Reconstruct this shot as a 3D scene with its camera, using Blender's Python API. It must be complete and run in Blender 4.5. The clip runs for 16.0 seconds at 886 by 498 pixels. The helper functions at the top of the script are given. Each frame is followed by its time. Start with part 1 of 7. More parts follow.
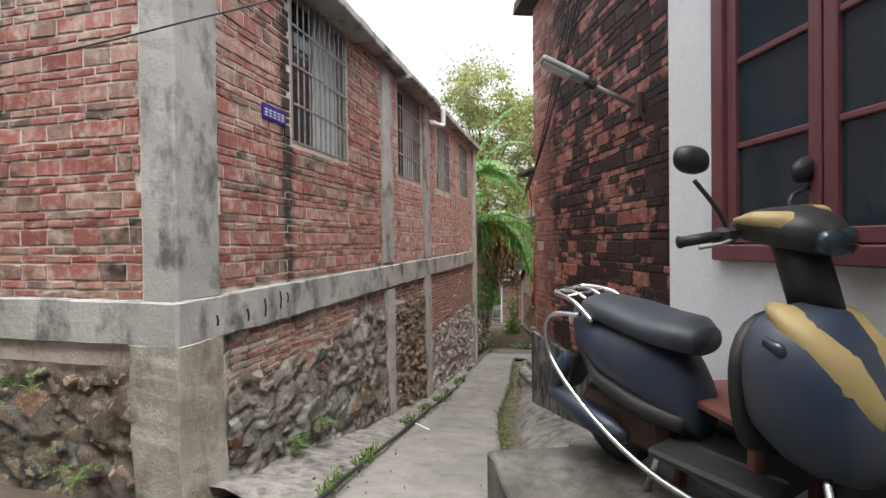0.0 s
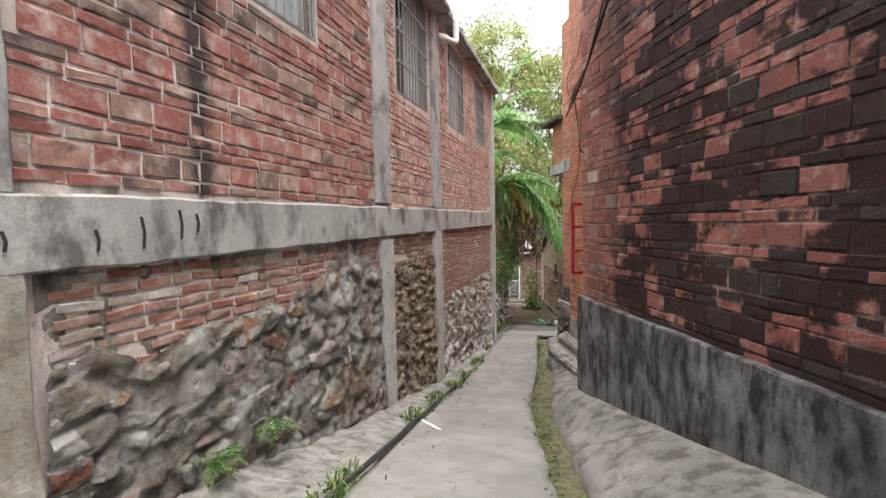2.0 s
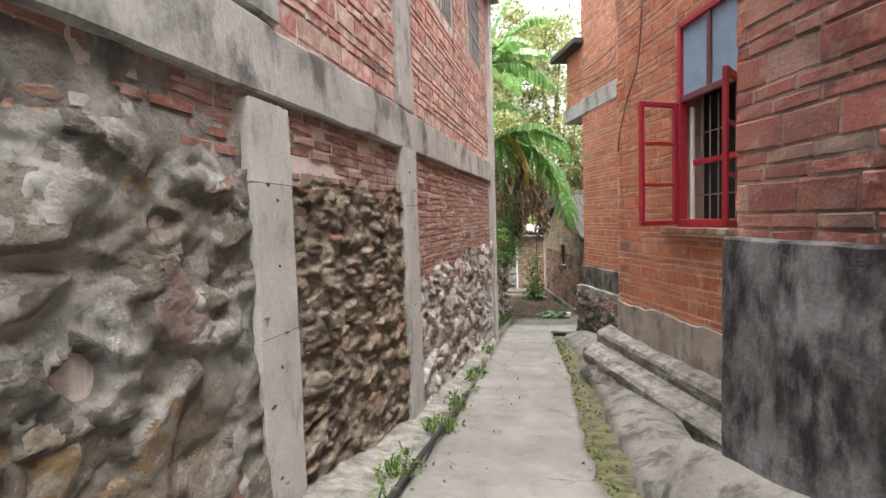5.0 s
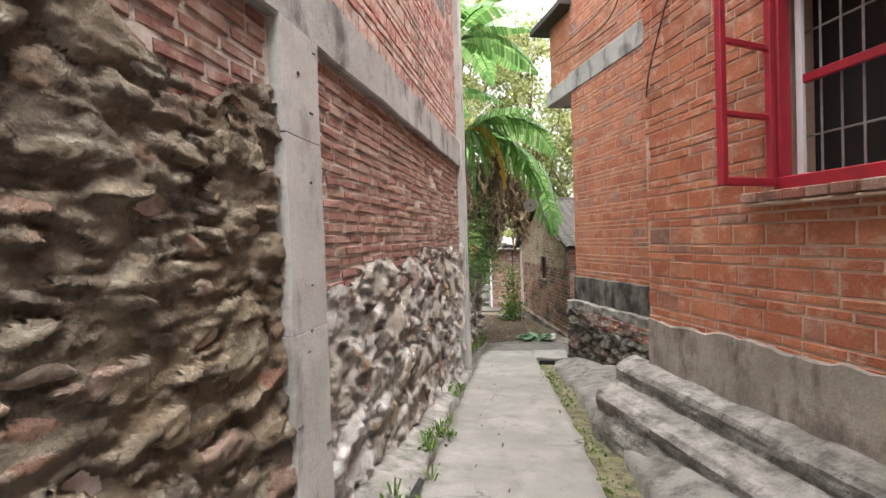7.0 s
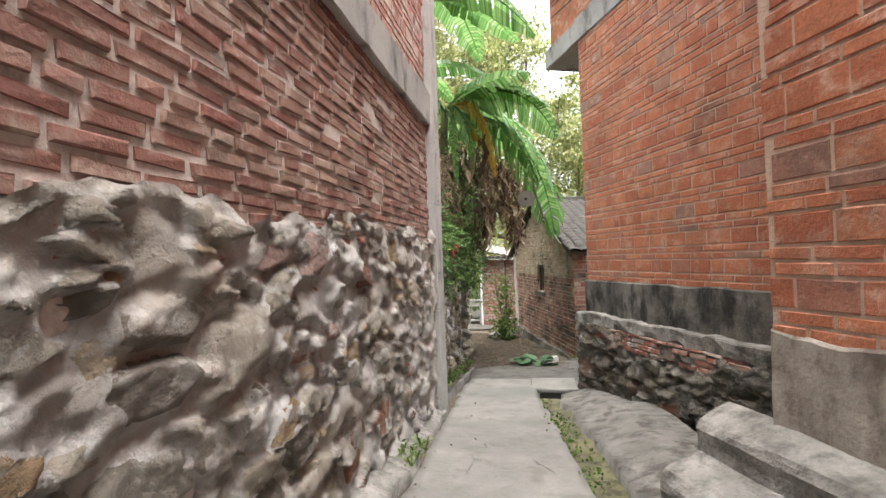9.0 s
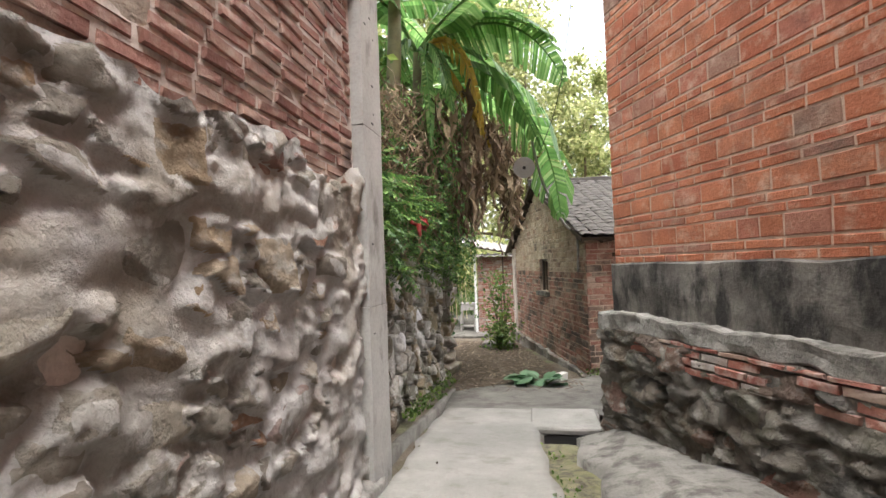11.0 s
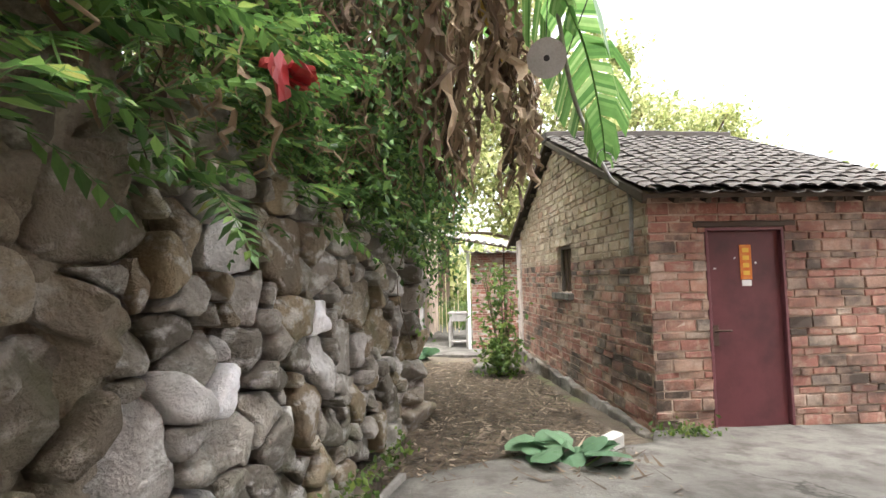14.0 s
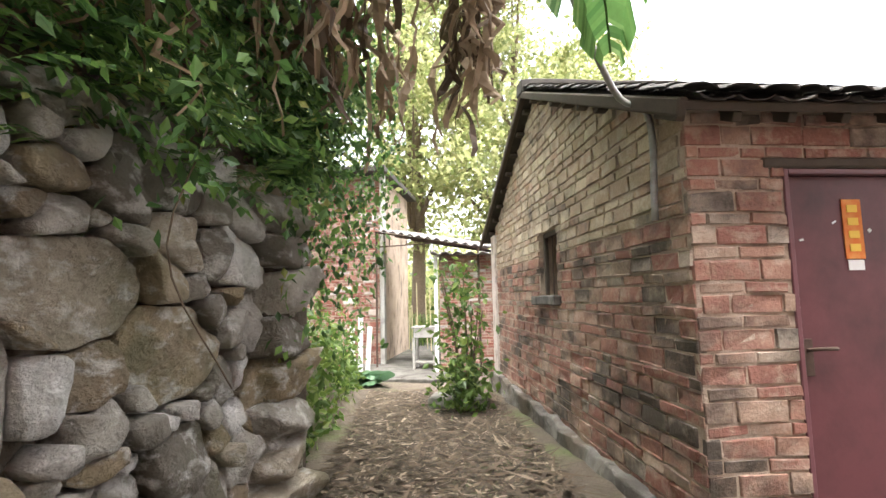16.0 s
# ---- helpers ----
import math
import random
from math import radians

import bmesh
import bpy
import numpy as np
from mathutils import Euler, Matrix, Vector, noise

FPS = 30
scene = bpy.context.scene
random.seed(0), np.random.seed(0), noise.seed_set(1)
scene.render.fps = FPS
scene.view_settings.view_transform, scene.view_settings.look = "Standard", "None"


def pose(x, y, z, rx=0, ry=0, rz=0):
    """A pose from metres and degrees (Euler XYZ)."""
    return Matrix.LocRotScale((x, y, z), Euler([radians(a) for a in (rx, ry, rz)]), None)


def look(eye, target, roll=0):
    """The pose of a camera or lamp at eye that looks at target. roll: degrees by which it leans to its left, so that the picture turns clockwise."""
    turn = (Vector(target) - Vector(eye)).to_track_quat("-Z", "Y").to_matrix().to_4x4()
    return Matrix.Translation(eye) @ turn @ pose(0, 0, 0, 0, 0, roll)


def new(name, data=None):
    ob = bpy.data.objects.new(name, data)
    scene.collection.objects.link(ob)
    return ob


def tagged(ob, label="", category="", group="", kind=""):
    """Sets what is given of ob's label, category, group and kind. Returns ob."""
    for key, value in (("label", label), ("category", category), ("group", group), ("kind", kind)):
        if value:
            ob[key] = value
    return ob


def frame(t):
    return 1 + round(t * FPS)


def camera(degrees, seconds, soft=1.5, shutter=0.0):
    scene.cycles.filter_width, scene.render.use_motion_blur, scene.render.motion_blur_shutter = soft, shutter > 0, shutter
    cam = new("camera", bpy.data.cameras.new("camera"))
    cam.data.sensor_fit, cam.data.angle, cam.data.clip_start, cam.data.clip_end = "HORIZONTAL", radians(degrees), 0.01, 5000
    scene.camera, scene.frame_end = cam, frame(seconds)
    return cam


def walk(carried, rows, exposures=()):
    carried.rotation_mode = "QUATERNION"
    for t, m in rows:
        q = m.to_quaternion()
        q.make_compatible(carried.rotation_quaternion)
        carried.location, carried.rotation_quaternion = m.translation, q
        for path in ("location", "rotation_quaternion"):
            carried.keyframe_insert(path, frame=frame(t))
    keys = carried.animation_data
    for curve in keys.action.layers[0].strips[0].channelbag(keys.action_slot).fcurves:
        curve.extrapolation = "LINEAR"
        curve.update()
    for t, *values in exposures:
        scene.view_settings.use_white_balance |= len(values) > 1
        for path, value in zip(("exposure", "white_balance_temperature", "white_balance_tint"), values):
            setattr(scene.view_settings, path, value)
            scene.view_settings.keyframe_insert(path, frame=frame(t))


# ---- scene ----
cam = camera(85.3, 16.0)
METRES, EYE, TILT, LEAN, TURN = 16.8, 1.5, 0.0, 0.0, 14.4
ROWS = [
    (0.0, 0.0, 0.0, 0.0, -0.01, -0.75, 0.71),
    (0.5, 0.0018, 0.0296, -0.0074, 0.5, -0.96, 0.89),
    (1.0, -0.0009, 0.0564, -0.0144, 0.95, -1.96, 0.97),
    (1.5, -0.0023, 0.086, -0.0245, 1.03, -2.63, 0.98),
    (2.0, -0.0022, 0.1148, -0.0325, 1.41, -2.96, 1.13),
    (2.5, -0.0036, 0.1467, -0.0405, 1.62, -3.76, 1.16),
    (3.0, -0.0031, 0.1786, -0.0501, 1.91, -4.33, 1.35),
    (3.5, -0.0054, 0.2094, -0.0576, 1.37, -4.27, 1.32),
    (4.0, -0.0036, 0.2431, -0.0654, 1.11, -4.12, 1.56),
    (6.5, 0.0063, 0.3971, -0.0903, -2.65, -1.64, 1.87),
    (7.0, 0.0126, 0.4277, -0.0968, -3.34, -1.06, 1.92),
    (7.5, 0.0204, 0.4571, -0.0999, -3.59, -0.58, 2.02),
    (8.0, 0.0244, 0.4865, -0.1052, -3.84, 0.18, 2.01),
    (10.5, 0.0605, 0.6341, -0.1323, -4.1, 1.78, 2.0),
    (11.0, 0.07, 0.6655, -0.1351, -3.78, 2.01, 2.1),
    (11.5, 0.0745, 0.6965, -0.1395, -3.71, 2.44, 1.9),
    (12.0, 0.0831, 0.7297, -0.1458, -3.72, 2.48, 1.84),
    (12.5, 0.0852, 0.7607, -0.1495, -3.86, 2.63, 1.65),
    (13.0, 0.0903, 0.7928, -0.1539, -4.15, 2.79, 1.44),
    (13.5, 0.0962, 0.8233, -0.1555, -3.72, 3.21, 1.52),
    (14.0, 0.1035, 0.8506, -0.1572, -3.78, 3.59, 1.18),
    (14.5, 0.1132, 0.879, -0.1586, -3.86, 4.13, 1.33),
    (15.0, 0.1201, 0.9082, -0.1619, -3.47, 4.91, 1.1),
    (15.5, 0.1303, 0.9372, -0.1665, -3.76, 5.21, 1.02),
    (16.0, 0.1439, 0.9635, -0.17, -4.87, 5.68, 1.18),
]
EXPOSURES = [(0.0, 1.65), (1.0, 1.82), (2.0, 2.05), (4.0, 2.3), (6.5, 2.55), (8.0, 2.5), (10.5, 2.55), (12.5, 2.65), (14.0, 3.0), (15.0, 3.12), (16.0, 3.18)]
walk(cam, [(t, pose(0, 0, EYE, TILT, LEAN, TURN) @ pose(METRES * x, METRES * y, METRES * z, 90 + pitch, roll, yaw)) for t, x, y, z, yaw, pitch, roll in ROWS], exposures=EXPOSURES)

# ---- light ----
world = bpy.data.worlds.new("overcast_sky")
scene.world = world
world.use_nodes = True
wn = world.node_tree
wn.nodes.clear()
sky = wn.nodes.new("ShaderNodeTexSky")
sky.sky_type, sky.sun_disc = "NISHITA", False
sky.sun_elevation, sky.sun_rotation = radians(76), radians(150)
sky.dust_density, sky.air_density, sky.ozone_density = 6.0, 1.0, 1.0
grey = wn.nodes.new("ShaderNodeHueSaturation")
grey.inputs["Saturation"].default_value = 0.25
back = wn.nodes.new("ShaderNodeBackground")
back.inputs["Strength"].default_value = 0.15
wout = wn.nodes.new("ShaderNodeOutputWorld")
wn.links.new(sky.outputs[0], grey.inputs["Color"])
wn.links.new(grey.outputs[0], back.inputs["Color"])
wn.links.new(back.outputs[0], wout.inputs["Surface"])
sun_lamp = new("sun", bpy.data.lights.new("sun", "SUN"))
sun_lamp.data.energy, sun_lamp.data.angle, sun_lamp.data.color = 0.7, radians(60), (1.0, 0.96, 0.9)
sun_lamp.matrix_world = look((0, 0, 0), (-0.12, 0.2, -1))


# ---- materials ----
class Nodes:
    """A small builder of node materials."""

    def __init__(self, name, rough=0.85, metal=0.0):
        self.mat = bpy.data.materials.new(name)
        self.mat.use_nodes = True
        self.tree = self.mat.node_tree
        self.shader = self.tree.nodes["Principled BSDF"]
        self.shader.inputs["Roughness"].default_value = rough
        self.shader.inputs["Metallic"].default_value = metal
        self.place = self.node("ShaderNodeNewGeometry").outputs["Position"]

    def node(self, kind):
        return self.tree.nodes.new(kind)

    def put(self, socket, value):
        if isinstance(value, bpy.types.NodeSocket):
            self.tree.links.new(value, socket)
        elif isinstance(value, tuple) and len(value) == 3 and socket.type == "RGBA":
            socket.default_value = (*value, 1)
        else:
            socket.default_value = value

    def noise(self, scale, detail=4, stretch=None, rough=0.6):
        n = self.node("ShaderNodeTexNoise")
        n.inputs["Scale"].default_value, n.inputs["Detail"].default_value = scale, detail
        n.inputs["Roughness"].default_value = rough
        where = self.place
        if stretch:
            m = self.node("ShaderNodeMapping")
            m.inputs["Scale"].default_value = stretch
            self.tree.links.new(where, m.inputs["Vector"])
            where = m.outputs[0]
        self.tree.links.new(where, n.inputs["Vector"])
        return n.outputs["Fac"]

    def voronoi(self, scale, feature="F1"):
        n = self.node("ShaderNodeTexVoronoi")
        n.feature = feature
        n.inputs["Scale"].default_value = scale
        self.tree.links.new(self.place, n.inputs["Vector"])
        return n.outputs["Distance"]

    def span(self, value, low, high):
        n = self.node("ShaderNodeMapRange")
        self.put(n.inputs["Value"], value)
        n.inputs["From Min"].default_value, n.inputs["From Max"].default_value = low, high
        return n.outputs[0]

    def math(self, op, a, b=0.0):
        n = self.node("ShaderNodeMath")
        n.operation = op
        self.put(n.inputs[0], a)
        self.put(n.inputs[1], b)
        return n.outputs[0]

    def mix(self, fac, a, b):
        n = self.node("ShaderNodeMix")
        n.data_type = "RGBA"
        self.put(n.inputs["Factor"], fac)
        self.put(n.inputs[6], a)
        self.put(n.inputs[7], b)
        return n.outputs[2]

    def ramp(self, fac, *stops):
        n = self.node("ShaderNodeValToRGB")
        e = n.color_ramp.elements
        while len(e) < len(stops):
            e.new(0.5)
        for k, (p, c) in enumerate(stops):
            e[k].position, e[k].color = p, (*c, 1)
        self.put(n.inputs["Fac"], fac)
        return n.outputs["Color"]

    def piece(self):
        """A random number for each piece, single or joined."""
        a = self.node("ShaderNodeObjectInfo").outputs["Random"]
        b = self.node("ShaderNodeNewGeometry").outputs["Random Per Island"]
        return self.math("FRACT", self.math("ADD", a, b))

    def axis(self, name):
        n = self.node("ShaderNodeSeparateXYZ")
        self.tree.links.new(self.place, n.inputs[0])
        return n.outputs[name]

    def bump(self, height, strength=0.4, distance=0.02):
        n = self.node("ShaderNodeBump")
        n.inputs["Strength"].default_value, n.inputs["Distance"].default_value = strength, distance
        self.put(n.inputs["Height"], height)
        self.tree.links.new(n.outputs[0], self.shader.inputs["Normal"])

    def done(self, colour, rough=None):
        self.put(self.shader.inputs["Base Color"], colour)
        if rough is not None:
            self.put(self.shader.inputs["Roughness"], rough)
        return self.mat


def brick_material(name, ramp, soot, soot_low, soot_high, pale, pale_low, streak=None, patchy=0.14, blotch=0.0, fade=None):
    m = Nodes(name, 0.9)
    m.shader.inputs["Specular IOR Level"].default_value = 0.2
    base = m.ramp(m.piece(), *ramp)
    grain = m.noise(60, 5)
    base = m.mix(m.math("MULTIPLY", m.span(grain, 0.35, 0.75), 0.35), base, (0.10, 0.045, 0.03))
    base = m.mix(m.math("MULTIPLY", m.span(m.noise(9, 6), pale_low, pale_low + 0.2), 0.75), base, pale)
    if blotch:
        base = m.mix(m.math("MULTIPLY", m.span(m.noise(3.3, 8, None, 0.7), 0.46, 0.66), blotch), base, tuple(0.4 * v + 0.01 for v in ramp[1][1]))
        base = m.mix(m.math("MULTIPLY", m.span(m.noise(5.1, 8, (1, 1, 2), 0.72), 0.55, 0.70), blotch), base, pale)
    dark = m.span(m.math("ADD", m.math("ADD", m.noise(1.5, 7, (1, 1, 1.6)), m.math("MULTIPLY", m.math("SUBTRACT", m.noise(11, 6, None, 0.65), 0.5), 0.28)), m.math("MULTIPLY", m.math("SUBTRACT", m.piece(), 0.5), patchy)), soot_low, soot_high)
    if streak:
        across = m.math("ABSOLUTE", m.math("SUBTRACT", m.math("ADD", m.axis("Y"), m.math("MULTIPLY", m.noise(5, 3), 0.22)), streak))
        line = m.math("MULTIPLY", m.span(across, 0.15, 0.05), m.span(m.noise(4, 4), 0.30, 0.42))
        dark = m.math("MAXIMUM", dark, line)
    if fade:
        edge = m.math("ADD", m.axis("Y"), m.math("MULTIPLY", m.math("SUBTRACT", m.noise(2.0, 6), 0.5), 1.6))
        dark = m.math("MULTIPLY", dark, m.math("ADD", m.math("MULTIPLY", m.span(edge, *fade), 0.85), 0.15))
    base = m.mix(m.math("MULTIPLY", dark, 0.93), base, soot)
    m.bump(m.math("ADD", grain, m.noise(14, 4)), 0.55, 0.012)
    return m.done(base, m.span(grain, -0.6, 0.9))


BRICK_LEFT = brick_material("red_brick", [(0.0, (0.25, 0.088, 0.075)), (0.3, (0.36, 0.135, 0.11)), (0.6, (0.40, 0.175, 0.14)), (0.82, (0.42, 0.28, 0.22)), (1.0, (0.20, 0.13, 0.11))],
                            (0.030, 0.026, 0.024), 0.57, 0.74, (0.54, 0.45, 0.40), 0.48, 4.36, 0.2, 0.45)
# the red brick in a paler mix, for the wall beyond s = 4.1
BRICK_LEFT_PALE = brick_material("paler_red_brick", [(0.0, (0.34, 0.14, 0.12)), (0.3, (0.46, 0.205, 0.17)), (0.6, (0.50, 0.25, 0.21)), (0.82, (0.52, 0.36, 0.30)), (1.0, (0.32, 0.21, 0.18))],
                                 (0.045, 0.038, 0.034), 0.60, 0.80, (0.66, 0.57, 0.52), 0.44, None, 0.2, 0.45)
BRICK_SOOT = brick_material("sooty_brick", [(0.0, (0.24, 0.09, 0.078)), (0.4, (0.35, 0.135, 0.11)), (0.75, (0.44, 0.20, 0.16)), (0.88, (0.50, 0.34, 0.27)), (1.0, (0.62, 0.50, 0.42))],
                            (0.014, 0.011, 0.011), 0.385, 0.465, (0.50, 0.38, 0.32), 0.54, None, 0.36, 0.35, (7.45, 6.6))
BRICK_ORANGE = brick_material("orange_brick", [(0.0, (0.40, 0.13, 0.075)), (0.4, (0.48, 0.175, 0.095)), (0.75, (0.53, 0.21, 0.115)), (0.93, (0.42, 0.16, 0.11)), (1.0, (0.33, 0.20, 0.15))],
                              (0.09, 0.07, 0.06), 0.60, 0.85, (0.60, 0.45, 0.35), 0.53, None, 0.16, 0.55)
BRICK_OLD = brick_material("old_thin_brick", [(0.0, (0.25, 0.10, 0.08)), (0.3, (0.34, 0.14, 0.105)), (0.6, (0.32, 0.18, 0.14)), (0.84, (0.38, 0.28, 0.22)), (0.93, (0.60, 0.57, 0.53)), (1.0, (0.66, 0.63, 0.60))],
                           (0.045, 0.038, 0.033), 0.58, 0.80, (0.54, 0.48, 0.43), 0.50, None, 0.2, 0.5)
BRICK_THIN = brick_material("thin_brown_brick", [(0.0, (0.22, 0.10, 0.083)), (0.35, (0.31, 0.155, 0.125)), (0.7, (0.34, 0.205, 0.165)), (0.9, (0.37, 0.26, 0.205)), (1.0, (0.25, 0.085, 0.072))],
                            (0.05, 0.042, 0.037), 0.58, 0.80, (0.46, 0.38, 0.32), 0.50, None, 0.2, 0.5)
BRICK_HUT = brick_material("hut_brick", [(0.0, (0.27, 0.125, 0.098)), (0.4, (0.37, 0.19, 0.145)), (0.62, (0.41, 0.27, 0.205)), (0.85, (0.48, 0.36, 0.28)), (1.0, (0.56, 0.48, 0.40))],
                           (0.055, 0.045, 0.038), 0.45, 0.68, (0.50, 0.41, 0.33), 0.50, None, 0.24, 0.6)
BRICK_HUT_TOP = brick_material("hut_earth_brick", [(0.0, (0.36, 0.26, 0.19)), (0.4, (0.47, 0.38, 0.28)), (0.75, (0.55, 0.46, 0.35)), (1.0, (0.42, 0.25, 0.18))],
                               (0.05, 0.043, 0.038), 0.54, 0.74, (0.60, 0.53, 0.44), 0.50, None, 0.22, 0.6)


def plaster(name, a, b, stain, low, high, scale=2.2, bump=0.35, rough=0.88, stretch=(1, 1, 0.5), stain_fac=0.85, cracks=0.0):
    m = Nodes(name, rough)
    m.shader.inputs["Specular IOR Level"].default_value = 0.3
    c = m.mix(m.span(m.noise(scale, 7), 0.32, 0.68), a, b)
    c = m.mix(m.math("MULTIPLY", m.span(m.noise(scale * 1.7, 8, stretch, 0.65), low, high), stain_fac), c, stain)
    fine = m.noise(55, 5)
    c = m.mix(m.math("MULTIPLY", m.span(fine, 0.45, 0.8), 0.3), c, stain)
    height = m.math("ADD", m.noise(18, 5), m.math("MULTIPLY", fine, 0.6))
    if cracks:
        wobble = m.node("ShaderNodeTexNoise")
        wobble.inputs["Scale"].default_value, wobble.inputs["Detail"].default_value = 1.6, 6
        m.tree.links.new(m.place, wobble.inputs["Vector"])
        shift = m.node("ShaderNodeMix")
        shift.data_type = "VECTOR"
        shift.inputs["Factor"].default_value = 0.45
        m.tree.links.new(m.place, shift.inputs[4])
        m.tree.links.new(wobble.outputs["Color"], shift.inputs[5])
        cells = m.node("ShaderNodeTexVoronoi")
        cells.feature = "DISTANCE_TO_EDGE"
        cells.inputs["Scale"].default_value = 1.5
        m.tree.links.new(shift.outputs[1], cells.inputs["Vector"])
        line = m.math("MULTIPLY", m.span(cells.outputs["Distance"], 0.012, 0.003), m.span(m.noise(1.1, 5), 0.55, 0.62))
        c = m.mix(m.math("MULTIPLY", line, cracks), c, (0.03, 0.027, 0.023))
        height = m.math("SUBTRACT", height, line)
        c = m.mix(m.math("MULTIPLY", m.span(m.noise(0.8, 6, None, 0.6), 0.48, 0.60), 0.35), c, tuple(0.6 * v for v in b))
        c = m.mix(m.math("MULTIPLY", m.span(m.noise(140, 3), 0.58, 0.68), 0.35), c, tuple(0.35 * v for v in b))
    m.bump(height, bump, 0.015)
    return m.done(c)




def smear_material(name, pale, mid, dark, warm, rough_bump=1.0):
    """Trowelled mortar: pale washes, warm earthy stains and sparse dark grime."""
    m = Nodes(name, 0.95)
    m.shader.inputs["Specular IOR Level"].default_value = 0.15
    c = m.mix(m.span(m.noise(2.4, 8, None, 0.62), 0.40, 0.60), mid, pale)
    c = m.mix(m.math("MULTIPLY", m.span(m.noise(1.3, 7, None, 0.6), 0.48, 0.62), 0.8), c, warm)
    c = m.mix(m.math("MULTIPLY", m.span(m.noise(5.5, 8, (1, 1, 0.6), 0.66), 0.52, 0.66), 0.75), c, dark)
    c = m.mix(m.math("MULTIPLY", m.span(m.noise(9.0, 6, None, 0.6), 0.58, 0.68), 0.5), c, tuple(min(0.8, 1.25 * v) for v in pale))
    fine = m.noise(80, 5)
    c = m.mix(m.math("MULTIPLY", m.span(fine, 0.50, 0.75), 0.25), c, dark)
    m.bump(m.math("ADD", m.noise(22, 9, None, 0.7), m.math("MULTIPLY", fine, 0.4)), rough_bump, 0.02)
    return m.done(c)


MORTAR = plaster("lime_mortar", (0.63, 0.555, 0.51), (0.49, 0.42, 0.375), (0.10, 0.08, 0.07), 0.52, 0.68, 3.0, 0.6)
MORTAR_DARK = brick_material("sooty_mortar", [(0.0, (0.34, 0.24, 0.20)), (1.0, (0.40, 0.30, 0.26))], (0.012, 0.010, 0.010), 0.38, 0.52, (0.42, 0.34, 0.29), 0.60, None, 0.10, 0.0, (7.45, 6.6))
MORTAR_OLD = plaster("old_mortar", (0.47, 0.40, 0.33), (0.34, 0.28, 0.23), (0.12, 0.09, 0.07), 0.52, 0.70, 3.4, 0.8)
MORTAR_PALE = plaster("pale_mortar", (0.55, 0.41, 0.32), (0.47, 0.34, 0.26), (0.22, 0.14, 0.11), 0.60, 0.75, 3.0, 0.5)
MORTAR_HUT = plaster("hut_mortar", (0.50, 0.40, 0.32), (0.38, 0.295, 0.235), (0.08, 0.06, 0.05), 0.50, 0.68, 2.5, 0.7)
CONCRETE = plaster("grey_concrete", (0.43, 0.42, 0.40), (0.30, 0.295, 0.28), (0.085, 0.08, 0.075), 0.50, 0.64, 2.0, 0.4, 0.88, (1, 1, 0.6))
CONCRETE_WARM = plaster("stained_concrete", (0.42, 0.40, 0.36), (0.28, 0.26, 0.22), (0.14, 0.115, 0.075), 0.48, 0.64, 2.2, 0.6, 0.88, (1, 1, 0.6), 0.7, 0.8)
CONCRETE_PALE = plaster("pale_concrete", (0.47, 0.455, 0.43), (0.36, 0.35, 0.33), (0.15, 0.14, 0.125), 0.54, 0.72, 3.0, 0.3)
CEMENT_DARK = plaster("dark_cement", (0.25, 0.25, 0.255), (0.075, 0.067, 0.07), (0.013, 0.012, 0.013), 0.42, 0.60, 3.2, 0.6, 0.8, (1.3, 1.3, 0.55), 0.9)
CEMENT_GREY = plaster("grey_cement", (0.40, 0.36, 0.32), (0.24, 0.21, 0.18), (0.10, 0.075, 0.06), 0.50, 0.66, 2.6, 0.45)
CEMENT_BLACK = plaster("black_cement", (0.24, 0.22, 0.195), (0.05, 0.047, 0.043), (0.016, 0.015, 0.015), 0.46, 0.60, 2.6, 0.5, 0.88, (1.2, 1.2, 0.5))
WHITEWASH = plaster("whitewash", (0.74, 0.75, 0.77), (0.66, 0.67, 0.69), (0.45, 0.43, 0.40), 0.62, 0.82, 1.5, 0.2)
# own grey-brown, darkened further to stand in for shade over the open yard
YARD = plaster("yard_concrete", (0.165, 0.157, 0.143), (0.10, 0.094, 0.084), (0.05, 0.045, 0.038), 0.46, 0.62, 2.4, 0.7, 0.9, (1, 1, 1), 0.75, 0.9)
APRON = plaster("apron_cement", (0.25, 0.24, 0.22), (0.15, 0.143, 0.13), (0.06, 0.055, 0.048), 0.48, 0.62, 3.0, 0.7, 0.9, (1, 1, 1), 0.8, 0.7)
PATH = plaster("path_concrete", (0.245, 0.235, 0.22), (0.165, 0.16, 0.147), (0.11, 0.10, 0.085), 0.52, 0.66, 2.6, 0.5, 0.85, (1, 1, 1), 0.55, 0.55)
STEP_STONE = plaster("worn_step", (0.31, 0.297, 0.275), (0.15, 0.142, 0.127), (0.035, 0.031, 0.027), 0.46, 0.66, 5.5, 0.9, 0.85, (1, 1, 1), 0.65)
SMEAR = smear_material("smeared_mortar", (0.34, 0.33, 0.31), (0.15, 0.139, 0.123), (0.045, 0.038, 0.032), (0.14, 0.11, 0.08))


